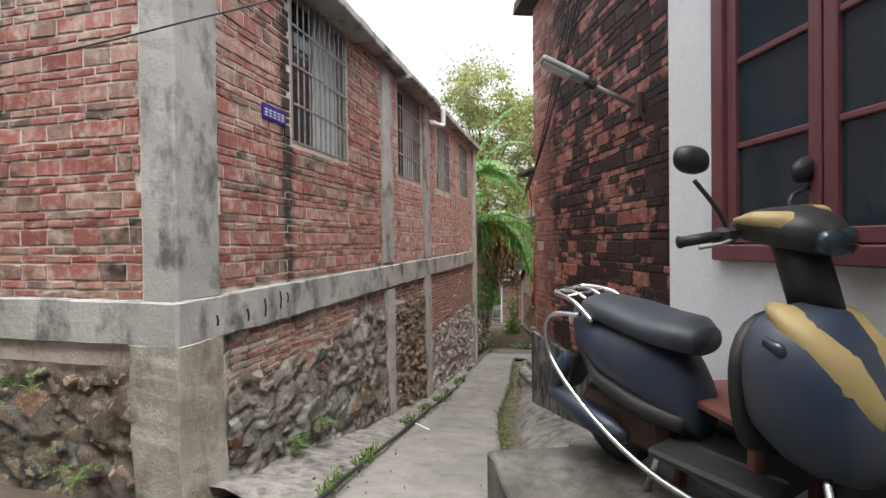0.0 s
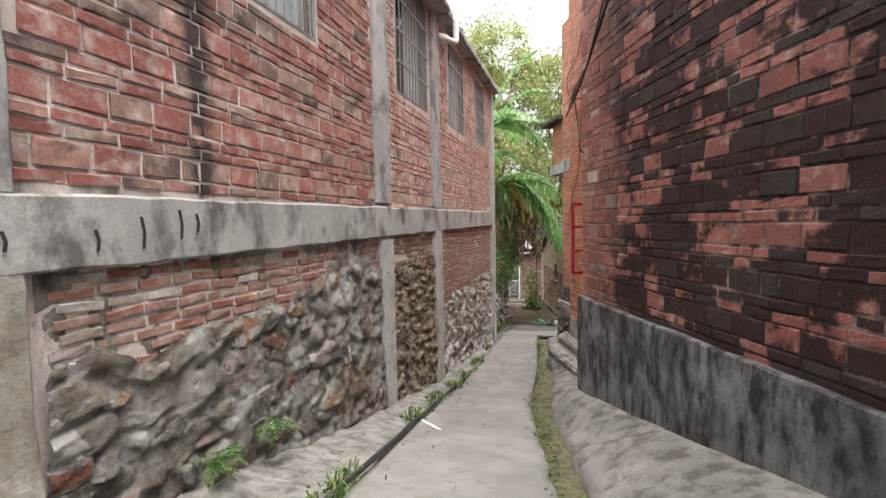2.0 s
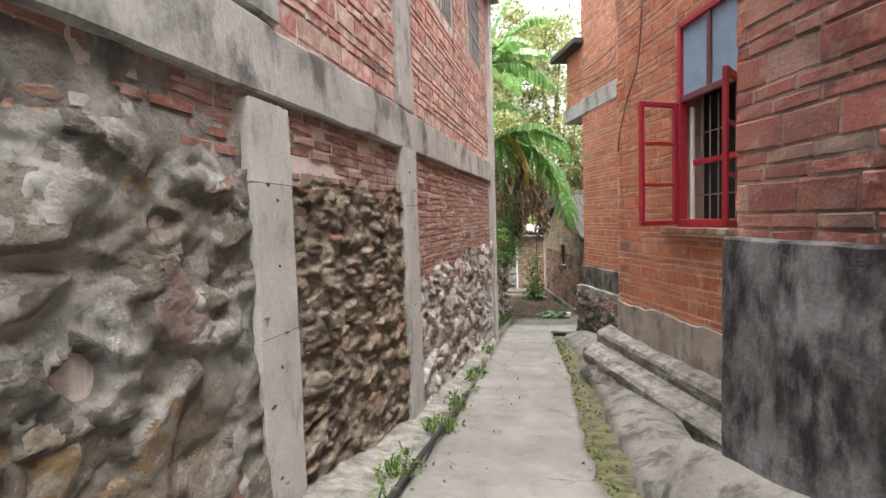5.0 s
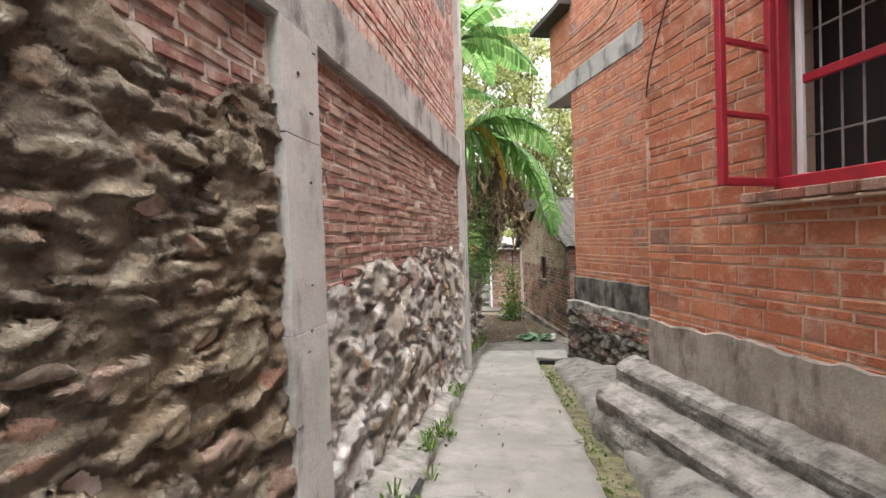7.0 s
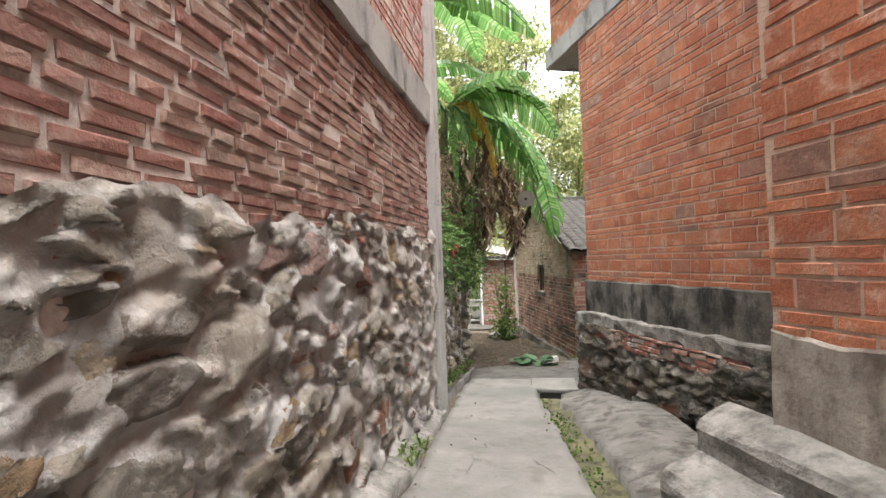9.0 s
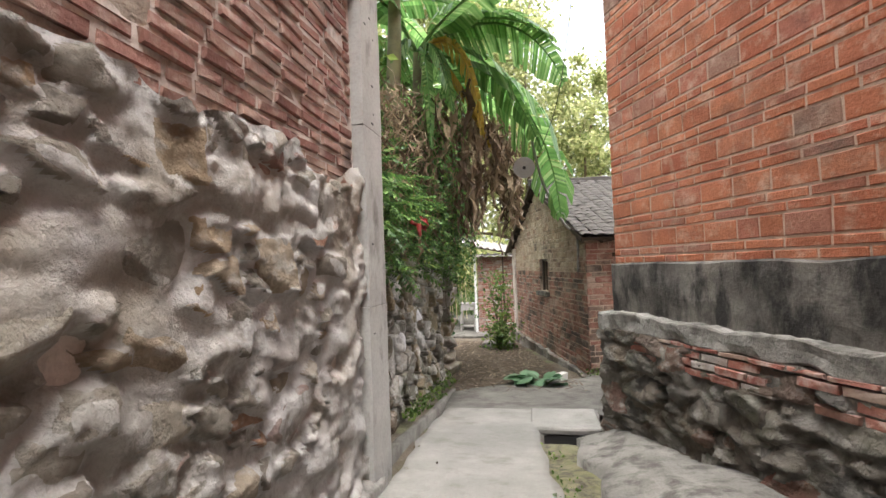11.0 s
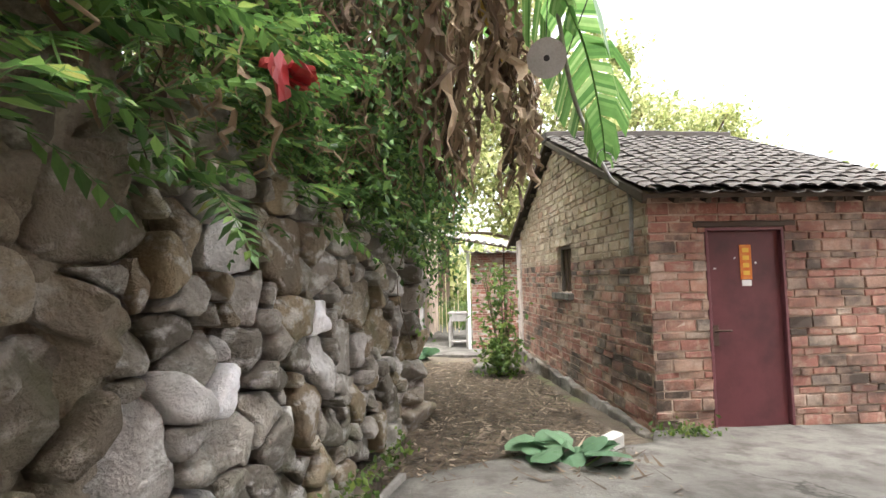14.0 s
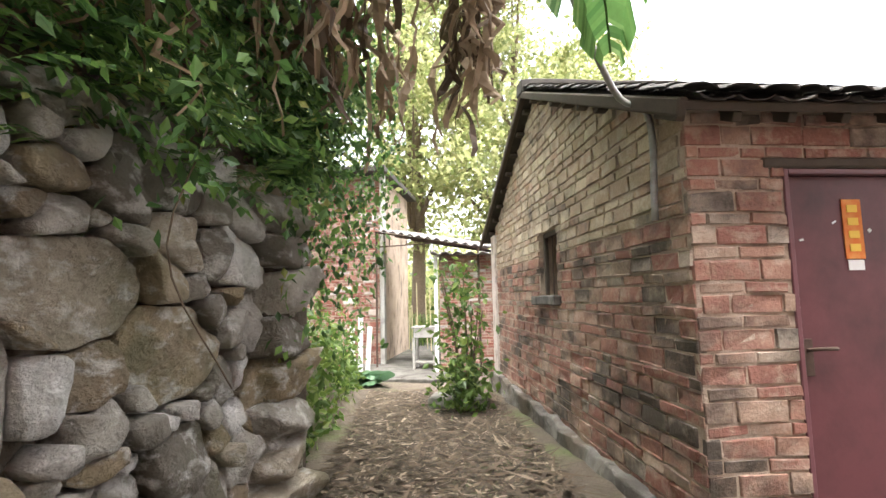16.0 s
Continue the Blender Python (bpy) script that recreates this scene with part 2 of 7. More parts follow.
def stone_material(name, ramp, moss=0.0, pale=(0.55, 0.54, 0.51)):
    m = Nodes(name, 0.92)
    m.shader.inputs["Specular IOR Level"].default_value = 0.2
    c = m.ramp(m.piece(), *ramp)
    c = m.mix(m.math("MULTIPLY", m.span(m.noise(5, 8, None, 0.62), 0.46, 0.64), 0.55), c, (0.14, 0.12, 0.095))
    c = m.mix(m.math("MULTIPLY", m.span(m.noise(7.2, 7, (1, 1, 1.6), 0.6), 0.52, 0.64), 0.65), c, pale)
    c = m.mix(m.math("MULTIPLY", m.span(m.noise(2.6, 7), 0.50, 0.64), moss), c, (0.10, 0.105, 0.05))
    fine = m.noise(55, 6, None, 0.65)
    c = m.mix(m.math("MULTIPLY", m.span(fine, 0.55, 0.75), 0.22), c, (0.08, 0.06, 0.05))
    m.bump(m.math("ADD", m.math("ADD", m.noise(9, 9, None, 0.7), m.math("MULTIPLY", m.noise(28, 6, None, 0.65), 0.5)), m.math("MULTIPLY", fine, 0.3)), 1.0, 0.055)
    return m.done(c)


ROCK = stone_material("dry_wall_stone", [(0.0, (0.17, 0.155, 0.13)), (0.25, (0.33, 0.305, 0.265)), (0.5, (0.48, 0.45, 0.40)), (0.66, (0.36, 0.29, 0.19)), (0.78, (0.22, 0.175, 0.125)), (0.88, (0.62, 0.60, 0.57)), (1.0, (0.74, 0.72, 0.70))], 0.5, (0.74, 0.725, 0.69))
WHITE_ROCK = plaster("chalk_stone", (0.78, 0.77, 0.78), (0.66, 0.65, 0.66), (0.30, 0.28, 0.27), 0.60, 0.78, 5.0, 0.8)
SMEAR_EARTH = smear_material("earthy_mortar", (0.36, 0.315, 0.25), (0.20, 0.165, 0.125), (0.07, 0.055, 0.044), (0.165, 0.145, 0.085), 1.4)
ROCK_EARTHY = stone_material("earth_stained_stone", [(0.0, (0.16, 0.135, 0.105)), (0.5, (0.26, 0.22, 0.165)), (0.85, (0.33, 0.275, 0.20)), (1.0, (0.25, 0.14, 0.10))], 0.5, (0.44, 0.41, 0.36))
RUBBLE = stone_material("rubble_stone", [(0.0, (0.12, 0.11, 0.10)), (0.3, (0.21, 0.19, 0.165)), (0.6, (0.27, 0.235, 0.19)), (0.78, (0.29, 0.20, 0.115)), (0.9, (0.23, 0.095, 0.075)), (1.0, (0.38, 0.36, 0.34))], 0.15, (0.42, 0.40, 0.37))
RUBBLE_PALE = stone_material("pale_rubble_stone", [(0.0, (0.20, 0.175, 0.15)), (0.3, (0.31, 0.28, 0.24)), (0.6, (0.37, 0.33, 0.275)), (0.8, (0.33, 0.235, 0.145)), (0.9, (0.26, 0.12, 0.09)), (1.0, (0.48, 0.46, 0.44))], 0.1, (0.43, 0.41, 0.38))
RUBBLE_WARM = stone_material("ochre_rubble_stone", [(0.0, (0.15, 0.12, 0.10)), (0.3, (0.27, 0.22, 0.165)), (0.6, (0.34, 0.28, 0.20)), (0.8, (0.28, 0.15, 0.11)), (1.0, (0.42, 0.38, 0.32))], 0.1, (0.46, 0.42, 0.35))
SMEAR_DARK = smear_material("dark_mortar", (0.25, 0.235, 0.21), (0.12, 0.11, 0.098), (0.035, 0.03, 0.027), (0.11, 0.085, 0.062))
SMEAR_WARM = smear_material("ochre_mortar", (0.34, 0.295, 0.235), (0.20, 0.165, 0.125), (0.055, 0.042, 0.035), (0.19, 0.14, 0.09), 1.4)
ROCK_DARK = stone_material("dark_footing_stone", [(0.0, (0.075, 0.07, 0.064)), (0.5, (0.14, 0.13, 0.115)), (0.9, (0.20, 0.18, 0.155)), (1.0, (0.17, 0.085, 0.065))], 0.3, (0.32, 0.305, 0.28))


def earth_material():
    m = Nodes("earth", 0.95)
    c = m.mix(m.span(m.noise(2.2, 7), 0.35, 0.65), (0.105, 0.082, 0.060), (0.065, 0.052, 0.039))
    c = m.mix(m.math("MULTIPLY", m.span(m.noise(1.3, 6), 0.50, 0.66), 0.8), c, (0.085, 0.105, 0.035))
    c = m.mix(m.math("MULTIPLY", m.span(m.noise(30, 4), 0.55, 0.7), 0.5), c, (0.17, 0.135, 0.095))
    m.bump(m.math("ADD", m.noise(24, 6), m.noise(6, 4)), 0.8, 0.03)
    return m.done(c)


EARTH = earth_material()
MUD = plaster("channel_mud", (0.17, 0.15, 0.10), (0.10, 0.105, 0.04), (0.03, 0.028, 0.02), 0.46, 0.6, 6.0, 0.7, 0.6, (1, 1, 1))


def leaf_material(name, ramp, trans=0.3, rough=0.45):
    m = Nodes(name, rough)
    c = m.ramp(m.piece(), *ramp)
    c = m.mix(m.math("MULTIPLY", m.span(m.noise(25, 3), 0.4, 0.8), 0.25), c, (0.05, 0.07, 0.02))
    m.put(m.shader.inputs["Base Color"], c)
    bright = m.node("ShaderNodeBsdfTranslucent")
    m.put(bright.inputs["Color"], c)
    both = m.node("ShaderNodeMixShader")
    both.inputs[0].default_value = trans
    out = m.tree.nodes["Material Output"]
    m.tree.links.new(m.shader.outputs[0], both.inputs[1])
    m.tree.links.new(bright.outputs[0], both.inputs[2])
    m.tree.links.new(both.outputs[0], out.inputs["Surface"])
    return m.mat


FERN = leaf_material("fern_green", [(0.0, (0.03, 0.07, 0.022)), (0.45, (0.09, 0.19, 0.05)), (0.85, (0.18, 0.32, 0.08)), (0.95, (0.24, 0.38, 0.10)), (1.0, (0.34, 0.33, 0.10))], 0.45)
SHRUB = leaf_material("shrub_green", [(0.0, (0.045, 0.09, 0.02)), (0.6, (0.11, 0.19, 0.04)), (1.0, (0.21, 0.28, 0.07))], 0.45)
# yellow-green lightened far beyond real leaves, in place of daylight and haze
HAZED_LEAF = leaf_material("hazed_leaf", [(0.0, (0.16, 0.20, 0.07)), (0.5, (0.34, 0.37, 0.15)), (1.0, (0.52, 0.51, 0.26))], 0.65, 0.6)
BANANA = leaf_material("banana_leaf", [(0.0, (0.07, 0.17, 0.045)), (0.6, (0.15, 0.29, 0.08)), (1.0, (0.30, 0.43, 0.17))], 0.5, 0.33)
BANANA_YELLOW = leaf_material("yellow_leaf", [(0.0, (0.42, 0.27, 0.04)), (0.6, (0.5, 0.32, 0.05)), (1.0, (0.32, 0.17, 0.03))], 0.35)
DEAD_LEAF = leaf_material("dead_leaf", [(0.0, (0.07, 0.043, 0.028)), (0.5, (0.19, 0.125, 0.078)), (1.0, (0.40, 0.30, 0.20))], 0.25, 0.8)
LITTER = leaf_material("leaf_litter", [(0.0, (0.035, 0.024, 0.017)), (0.5, (0.07, 0.048, 0.033)), (0.85, (0.115, 0.083, 0.057)), (1.0, (0.30, 0.24, 0.18))], 0.1, 0.9)


def plain(name, colour, rough=0.5, metal=0.0, vary=0.25, scale=8, dirt=None, bump=0.1):
    m = Nodes(name, rough, metal)
    dark = tuple(v * 0.55 for v in colour) if dirt is None else dirt
    c = m.mix(m.math("MULTIPLY", m.span(m.noise(scale, 6), 0.4, 0.75), vary), colour, dark)
    m.bump(m.noise(scale * 8, 4), bump, 0.004)
    return m.done(c)


BARK = plain("bark", (0.15, 0.11, 0.075), 0.95, 0, 0.8, 14, None, 0.8)
BANANA_STEM = plain("banana_stem", (0.16, 0.15, 0.07), 0.7, 0, 0.9, 6, (0.07, 0.045, 0.028), 0.4)
TILE = plain("roof_tile", (0.060, 0.053, 0.047), 0.95, 0, 0.9, 7, (0.028, 0.025, 0.023), 0.6)
TIMBER = plain("dark_timber", (0.07, 0.053, 0.04), 0.9, 0, 0.6, 12, None, 0.5)
DOOR_RED = plain("maroon_steel", (0.115, 0.030, 0.036), 0.55, 0.1, 0.9, 3.2, (0.045, 0.014, 0.016), 0.2)
FRAME_MAROON = plain("maroon_paint", (0.145, 0.050, 0.060), 0.45, 0, 0.5, 9)
FRAME_RED = plain("red_paint", (0.36, 0.020, 0.038), 0.4, 0, 0.6, 9, (0.14, 0.022, 0.028))
STEEL_GREY = plain("grey_steel", (0.33, 0.33, 0.32), 0.5, 0.5, 0.6, 20, (0.14, 0.10, 0.07))
RUST = plain("rusty_iron", (0.10, 0.065, 0.05), 0.8, 0.4, 0.6, 30)
CHROME = plain("chrome", (0.62, 0.62, 0.62), 0.22, 1.0, 0.3, 15)
BLACK_PLASTIC = plain("black_plastic", (0.016, 0.016, 0.017), 0.55, 0, 0.3, 10, (0.05, 0.047, 0.043))
SEAT_VINYL = plain("seat_vinyl", (0.028, 0.034, 0.046), 0.5, 0, 0.3, 6, (0.06, 0.06, 0.06))
BODY_BLUE = plain("navy_paint", (0.022, 0.036, 0.068), 0.45, 0.0, 0.7, 5, (0.075, 0.072, 0.068))
BODY_GOLD = plain("gold_paint", (0.38, 0.29, 0.12), 0.55, 0.0, 0.6, 5, (0.25, 0.20, 0.11))
SIGN_BLUE = plain("blue_enamel", (0.020, 0.020, 0.22), 0.35, 0, 0.15, 9)
WHITE_PAINT = plain("white_paint", (0.72, 0.72, 0.72), 0.5, 0, 0.2, 9)
ORANGE_PAPER = plain("orange_paper", (0.62, 0.16, 0.03), 0.8, 0, 0.5, 14, (0.7, 0.45, 0.12))
YELLOW_INK = plain("yellow_ink", (0.75, 0.50, 0.08), 0.8, 0, 0.2, 14)
DARK_GLASS = plain("window_glass", (0.022, 0.035, 0.045), 0.08, 0, 0.2, 3)
BLUE_CURTAIN = plain("blue_curtain", (0.22, 0.31, 0.42), 0.8, 0, 0.5, 6)
PALE_CURTAIN = plain("pale_panel", (0.48, 0.50, 0.49), 0.7, 0, 0.5, 7)
# near-black colour that stands in for shade inside windows and under the drain slab
SHADE_BLACK = plain("shade_black", (0.02, 0.018, 0.018), 0.95, 0, 0.2, 3)
PVC = plain("white_pvc", (0.62, 0.62, 0.60), 0.45, 0, 0.3, 6)
CABLE = plain("black_cable", (0.018, 0.018, 0.02), 0.6, 0, 0.2, 6)
REBAR = plain("rebar_rust", (0.045, 0.03, 0.025), 0.9, 0.2, 0.5, 30)
LAMP_GREY = plain("lamp_shell", (0.30, 0.32, 0.32), 0.5, 0.2, 0.4, 12)
LENS = plain("lamp_lens", (0.55, 0.56, 0.52), 0.3, 0, 0.3, 20)
OLD_WOOD = plain("weathered_wood", (0.25, 0.20, 0.15), 0.9, 0, 0.7, 10, None, 0.5)
RED_WOOD = plain("reddish_wood", (0.15, 0.055, 0.04), 0.6, 0, 0.6, 10, None, 0.4)
TIN = plain("corrugated_tin", (0.22, 0.20, 0.19), 0.7, 0.3, 0.7, 3)
RED_PLASTIC = plain("red_plastic", (0.35, 0.02, 0.025), 0.5, 0, 0.3, 10)
GREEN_LEAF_BIG = leaf_material("taro_leaf", [(0.0, (0.065, 0.14, 0.075)), (1.0, (0.13, 0.235, 0.13))], 0.3, 0.55)
SMEAR_PALE = smear_material("pale_smeared_mortar", (0.49, 0.475, 0.46), (0.36, 0.34, 0.315), (0.155, 0.135, 0.115), (0.31, 0.265, 0.215))
GREY_WOOD = plain("greyed_wood", (0.42, 0.40, 0.38), 0.9, 0, 0.7, 10, None, 0.5)
BAMBOO = plain("dry_bamboo", (0.50, 0.44, 0.26), 0.7, 0, 0.5, 10)


# ---- building helpers ----
BASES = {}


def thing(name, base, label, category, group="", kind=""):
    """An Empty at a thing's base, which parents its parts."""
    ob = new(name)
    ob.location = base
    ob.empty_display_size = 0.1
    BASES[ob] = Matrix.Translation(base)
    return tagged(ob, label, category, group, kind)


def own(ob, parent):
    ob.parent = parent
    ob.matrix_parent_inverse = BASES[parent].inverted() if parent in BASES else Matrix.Identity(4)
    return ob


def as_mesh(name, geo, material, smooth=False):
    """A mesh from a bmesh or from (vertices, faces)."""
    data = bpy.data.meshes.new(name)
    if isinstance(geo, bmesh.types.BMesh):
        geo.to_mesh(data)
        geo.free()
    else:
        data.from_pydata([tuple(v) for v in geo[0]], [], [tuple(f) for f in geo[1]])
    data.materials.append(material)
    if smooth:
        data.shade_smooth()
    return data


def part(name, geo, material, parent, label="", smooth=False):
    """ONE mesh object under a thing or under a part, built where it stands."""
    ob = own(new(name, as_mesh(name, geo, material, smooth)), parent)
    return tagged(ob, label)


def solid(name, geo, material, label, category, group="", kind="", smooth=False):
    """A top-level thing of one mesh."""
    return tagged(new(name, as_mesh(name, geo, material, smooth)), label, category, group, kind)


def boxes(m, *sizes, bevel=0.008):
    """Bevelled boxes (x0, x1, y0, y1, z0, z1) in the frame m, as one bmesh."""
    bm = bmesh.new()
    for x0, x1, y0, y1, z0, z1 in sizes:
        made = bmesh.ops.create_cube(bm, size=1, matrix=m @ Matrix.Translation(((x0 + x1) / 2, (y0 + y1) / 2, (z0 + z1) / 2)) @ Matrix.Diagonal((x1 - x0, y1 - y0, z1 - z0, 1)))
        if bevel:
            edges = list({e for v in made["verts"] for e in v.link_edges})
            bmesh.ops.bevel(bm, geom=edges, offset=min(bevel, abs(x1 - x0) / 3, abs(y1 - y0) / 3, abs(z1 - z0) / 3), segments=1, affect="EDGES", profile=0.5)
    return bm


def rough_block(m, x0, x1, y0, y1, z0, z1, step=0.12, amount=0.012, seed=0, bevel=0.012):
    """A cast or rendered block whose faces and edges are a little uneven."""
    bm = boxes(m, (x0, x1, y0, y1, z0, z1), bevel=bevel)
    for axis, low, high in ((0, x0, x1), (2, z0, z1)):
        count = int((high - low) / step)
        for k in range(1, count):
            at = low + (high - low) * k / count
            co, no = Vector((0, 0, 0)), Vector((0, 0, 0))
            co[axis], no[axis] = at, 1
            bmesh.ops.bisect_plane(bm, geom=bm.verts[:] + bm.edges[:] + bm.faces[:], plane_co=m @ co, plane_no=(m.to_3x3() @ no))
    off = Vector((seed * 7.3, seed * 3.1, 0))
    for v in bm.verts:
        v.co += noise.noise_vector(v.co * 3.1 + off) * amount + noise.noise_vector(v.co * 9.0 + off) * amount * 0.5
    return bm


def ragged_top(bm, above, amount):
    """Render that ends in a broken upper edge."""
    for v in bm.verts:
        if v.co.z > above:
            v.co.z += amount * noise.fractal(Vector((v.co.x, v.co.y, 0)) * 4.0, 1, 2, 4)
    return bm


def tube(points, radius, sides=8, cap=True):
    """A pipe along points; radius may be a list."""
    pts = [Vector(p) for p in points]
    radii = radius if isinstance(radius, (list, tuple)) else [radius] * len(pts)
    verts, faces = [], []
    side = None
    for k, p in enumerate(pts):
        way = (pts[min(k + 1, len(pts) - 1)] - pts[max(k - 1, 0)]).normalized()
        if side is None:
            side = way.orthogonal().normalized()
        side = (side - way * side.dot(way)).normalized()
        other = way.cross(side)
        for a in range(sides):
            t = 2 * math.pi * a / sides
            verts.append(p + (side * math.cos(t) + other * math.sin(t)) * radii[k])
        if k:
            for a in range(sides):
                b = (a + 1) % sides
                faces.append(((k - 1) * sides + a, (k - 1) * sides + b, k * sides + b, k * sides + a))
    if cap:
        faces.append(tuple(range(sides))[::-1])
        faces.append(tuple((len(pts) - 1) * sides + a for a in range(sides)))
    return verts, faces


def smooth_line(points, count=24):
    """A soft curve through points."""
    pts = [Vector(p) for p in points]
    pts = [pts[0] * 2 - pts[1]] + pts + [pts[-1] * 2 - pts[-2]]
    line = []
    spans = len(pts) - 3
    for k in range(count + 1):
        f = k / count * spans
        i = min(int(f), spans - 1)
        t = f - i
        a, b, c, d = pts[i:i + 4]
        line.append(0.5 * (2 * b + (c - a) * t + (2 * a - 5 * b + 4 * c - d) * t * t + (3 * b - a - 3 * c + d) * t ** 3))
    return line


def face_frame(x, y, ux, uy):
    """The frame of a wall: x along it, y into it, z up, from a point of its face."""
    u = Vector((ux, uy, 0)).normalized()
    return Matrix(((u.x, -u.y, 0, x), (u.y, u.x, 0, y), (0, 0, 1, 0), (0, 0, 0, 1)))


def joined(pieces):
    """(matrix, (vertices, faces)) pairs as one (vertices, faces)."""
    verts, faces, n = [], [], 0
    for m, (vs, fs) in pieces:
        a = np.array(m)
        v = np.asarray(vs) @ a[:3, :3].T + a[:3, 3]
        verts.append(v)
        faces.extend(tuple(i + n for i in f) for f in fs)
        n += len(v)
    return np.concatenate(verts).tolist(), faces


def lay(name, shapes, places, material, parent, singles=300, smooth=False):
    """Pieces from a list of (matrix, shape number), the nearest first: the first ones single, the rest joined as stuff."""
    datas = [as_mesh(name, s, material, smooth) for s in shapes]
    for m, k in places[:singles]:
        ob = new(name, datas[k])
        ob.parent = parent
        ob.matrix_basis = m
    rest = places[singles:]
    if rest:
        ob = part(name + "s", joined([(m, shapes[k]) for m, k in rest]), material, parent, smooth=smooth)
        ob["kind"] = "stuff"


def brick_shape(w, h, seed, depth=0.05, worn=1.0):
    """A worn brick's front, centred, face towards -y, set back into the wall."""
    r = random.Random(seed)
    c = 0.006
    def ring(inset, y, wob):
        return [(sx * (w / 2 - inset) + r.uniform(-wob, wob), y + r.uniform(-wob, wob), sz * (h / 2 - inset) + r.uniform(-wob, wob)) for sx, sz in ((-1, -1), (1, -1), (1, 1), (-1, 1))]
    wear = min(0.008, h * 0.09) * worn
    verts = ring(0, depth, 0.0) + ring(0.001, 0.006, wear) + ring(c, 0, wear * 0.8)
    faces = [(8, 9, 10, 11)]
    for a in (0, 4):
        for k in range(4):
            l = (k + 1) % 4
            faces.append((a + k, a + l, a + 4 + l, a + 4 + k))
    return verts, faces


def in_hole(s0, s1, z0, z1, holes):
    return any(s1 > a and s0 < b and z1 > c and z0 < d for a, b, c, d in holes)


def brick_courses(length, z0, z1, pattern, holes, seed, joint=0.015, top=None, low=None):
    """(s, z, w, h) of bricks: pattern is a list of (brick length, course height)."""
    r = random.Random(seed)
    z, k, out = z0, 0, []
    while z < z1 - 0.02:
        w, h = pattern[k % len(pattern)]
        h = min(h, z1 - z)
        s = -r.uniform(0, w)
        while s < length:
            ww = w * (r.uniform(0.45, 0.6) if r.random() < 0.12 else r.uniform(0.94, 1.06))
            a, b = max(s, 0.0), min(s + ww, length)
            if b - a > 0.05 and (top is None or z + h < top((a + b) / 2)) and (low is None or z > low((a + b) / 2)):
                if not in_hole(a, b, z, z + h, holes):
                    out.append(((a + b) / 2, z + h / 2, b - a, h))
                else:
                    for p, q, c, d in holes:
                        if z + h > c and z < d:
                            for e, f in ((a, min(b, p)), (max(a, q), b)):
                                if f - e > 0.05 and not in_hole(e, f, z, z + h, holes):
                                    out.append(((e + f) / 2, z + h / 2, f - e, h))
            s += ww + joint
        z += h + joint
        k += 1
    return out


def brick_wall(m, bricks, material, parent, near, seed, name="brick", proud=0.003, wild=0.004, singles=300, worn=1.0):
    """Bricks proud of the mortar face at y = 0 of the frame m; near: (s, z) from which the first are taken."""
    r = random.Random(seed)
    sizes = [(0.245, 0.115), (0.24, 0.055)]
    shapes = [brick_shape(w, h, seed + k * 9 + j, 0.05, worn) for k, (w, h) in enumerate(sizes) for j in range(5)]
    bricks = sorted(bricks, key=lambda b: math.hypot(b[0] - near[0], (b[1] - near[1]) * 1.3))
    places = []
    for s, z, w, h in bricks:
        k = 0 if h > 0.085 else 1
        place = m @ Matrix.Translation((s, -proud + r.uniform(-wild, wild), z)) @ Euler((r.gauss(0, 0.012 * worn), r.gauss(0, (0.010 + 0.018 * k) * worn), r.gauss(0, 0.012 * worn))).to_matrix().to_4x4()
        places.append((place @ Matrix.Diagonal((w / sizes[k][0], 1, h / sizes[k][1], 1)), k * 5 + r.randrange(5)))
    lay(name, shapes, places, material, parent, singles)


def holed_slab(m, length, depth, z0, z1, holes, top=None):
    """A wall with thickness and openings that go through, as one closed mesh."""
    ss = sorted({0.0, length, *[h[0] for h in holes], *[h[1] for h in holes]})
    zs = sorted({z0, z1, *[max(z0, h[2]) for h in holes], *[min(z1, h[3]) for h in holes]})
    cells = {(i, j) for i in range(len(ss) - 1) for j in range(len(zs) - 1)
             if not any(h[0] < (ss[i] + ss[i + 1]) / 2 < h[1] and h[2] < (zs[j] + zs[j + 1]) / 2 < h[3] for h in holes)}
    verts, faces, seen = [], [], {}
    def at(i, j, d):
        if (i, j, d) not in seen:
            seen[i, j, d] = len(verts)
            verts.append(m @ Vector((ss[i], d * depth, zs[j])))
        return seen[i, j, d]
    for i, j in sorted(cells):
        faces.append((at(i, j, 0), at(i + 1, j, 0), at(i + 1, j + 1, 0), at(i, j + 1, 0)))
        faces.append((at(i, j + 1, 1), at(i + 1, j + 1, 1), at(i + 1, j, 1), at(i, j, 1)))
        for near, a, b in (((i - 1, j), (i, j + 1), (i, j)), ((i + 1, j), (i + 1, j), (i + 1, j + 1)), ((i, j - 1), (i, j), (i + 1, j)), ((i, j + 1), (i + 1, j + 1), (i, j + 1))):
            if near not in cells:
                faces.append((at(*b, 0), at(*a, 0), at(*a, 1), at(*b, 1)))
    return verts, faces


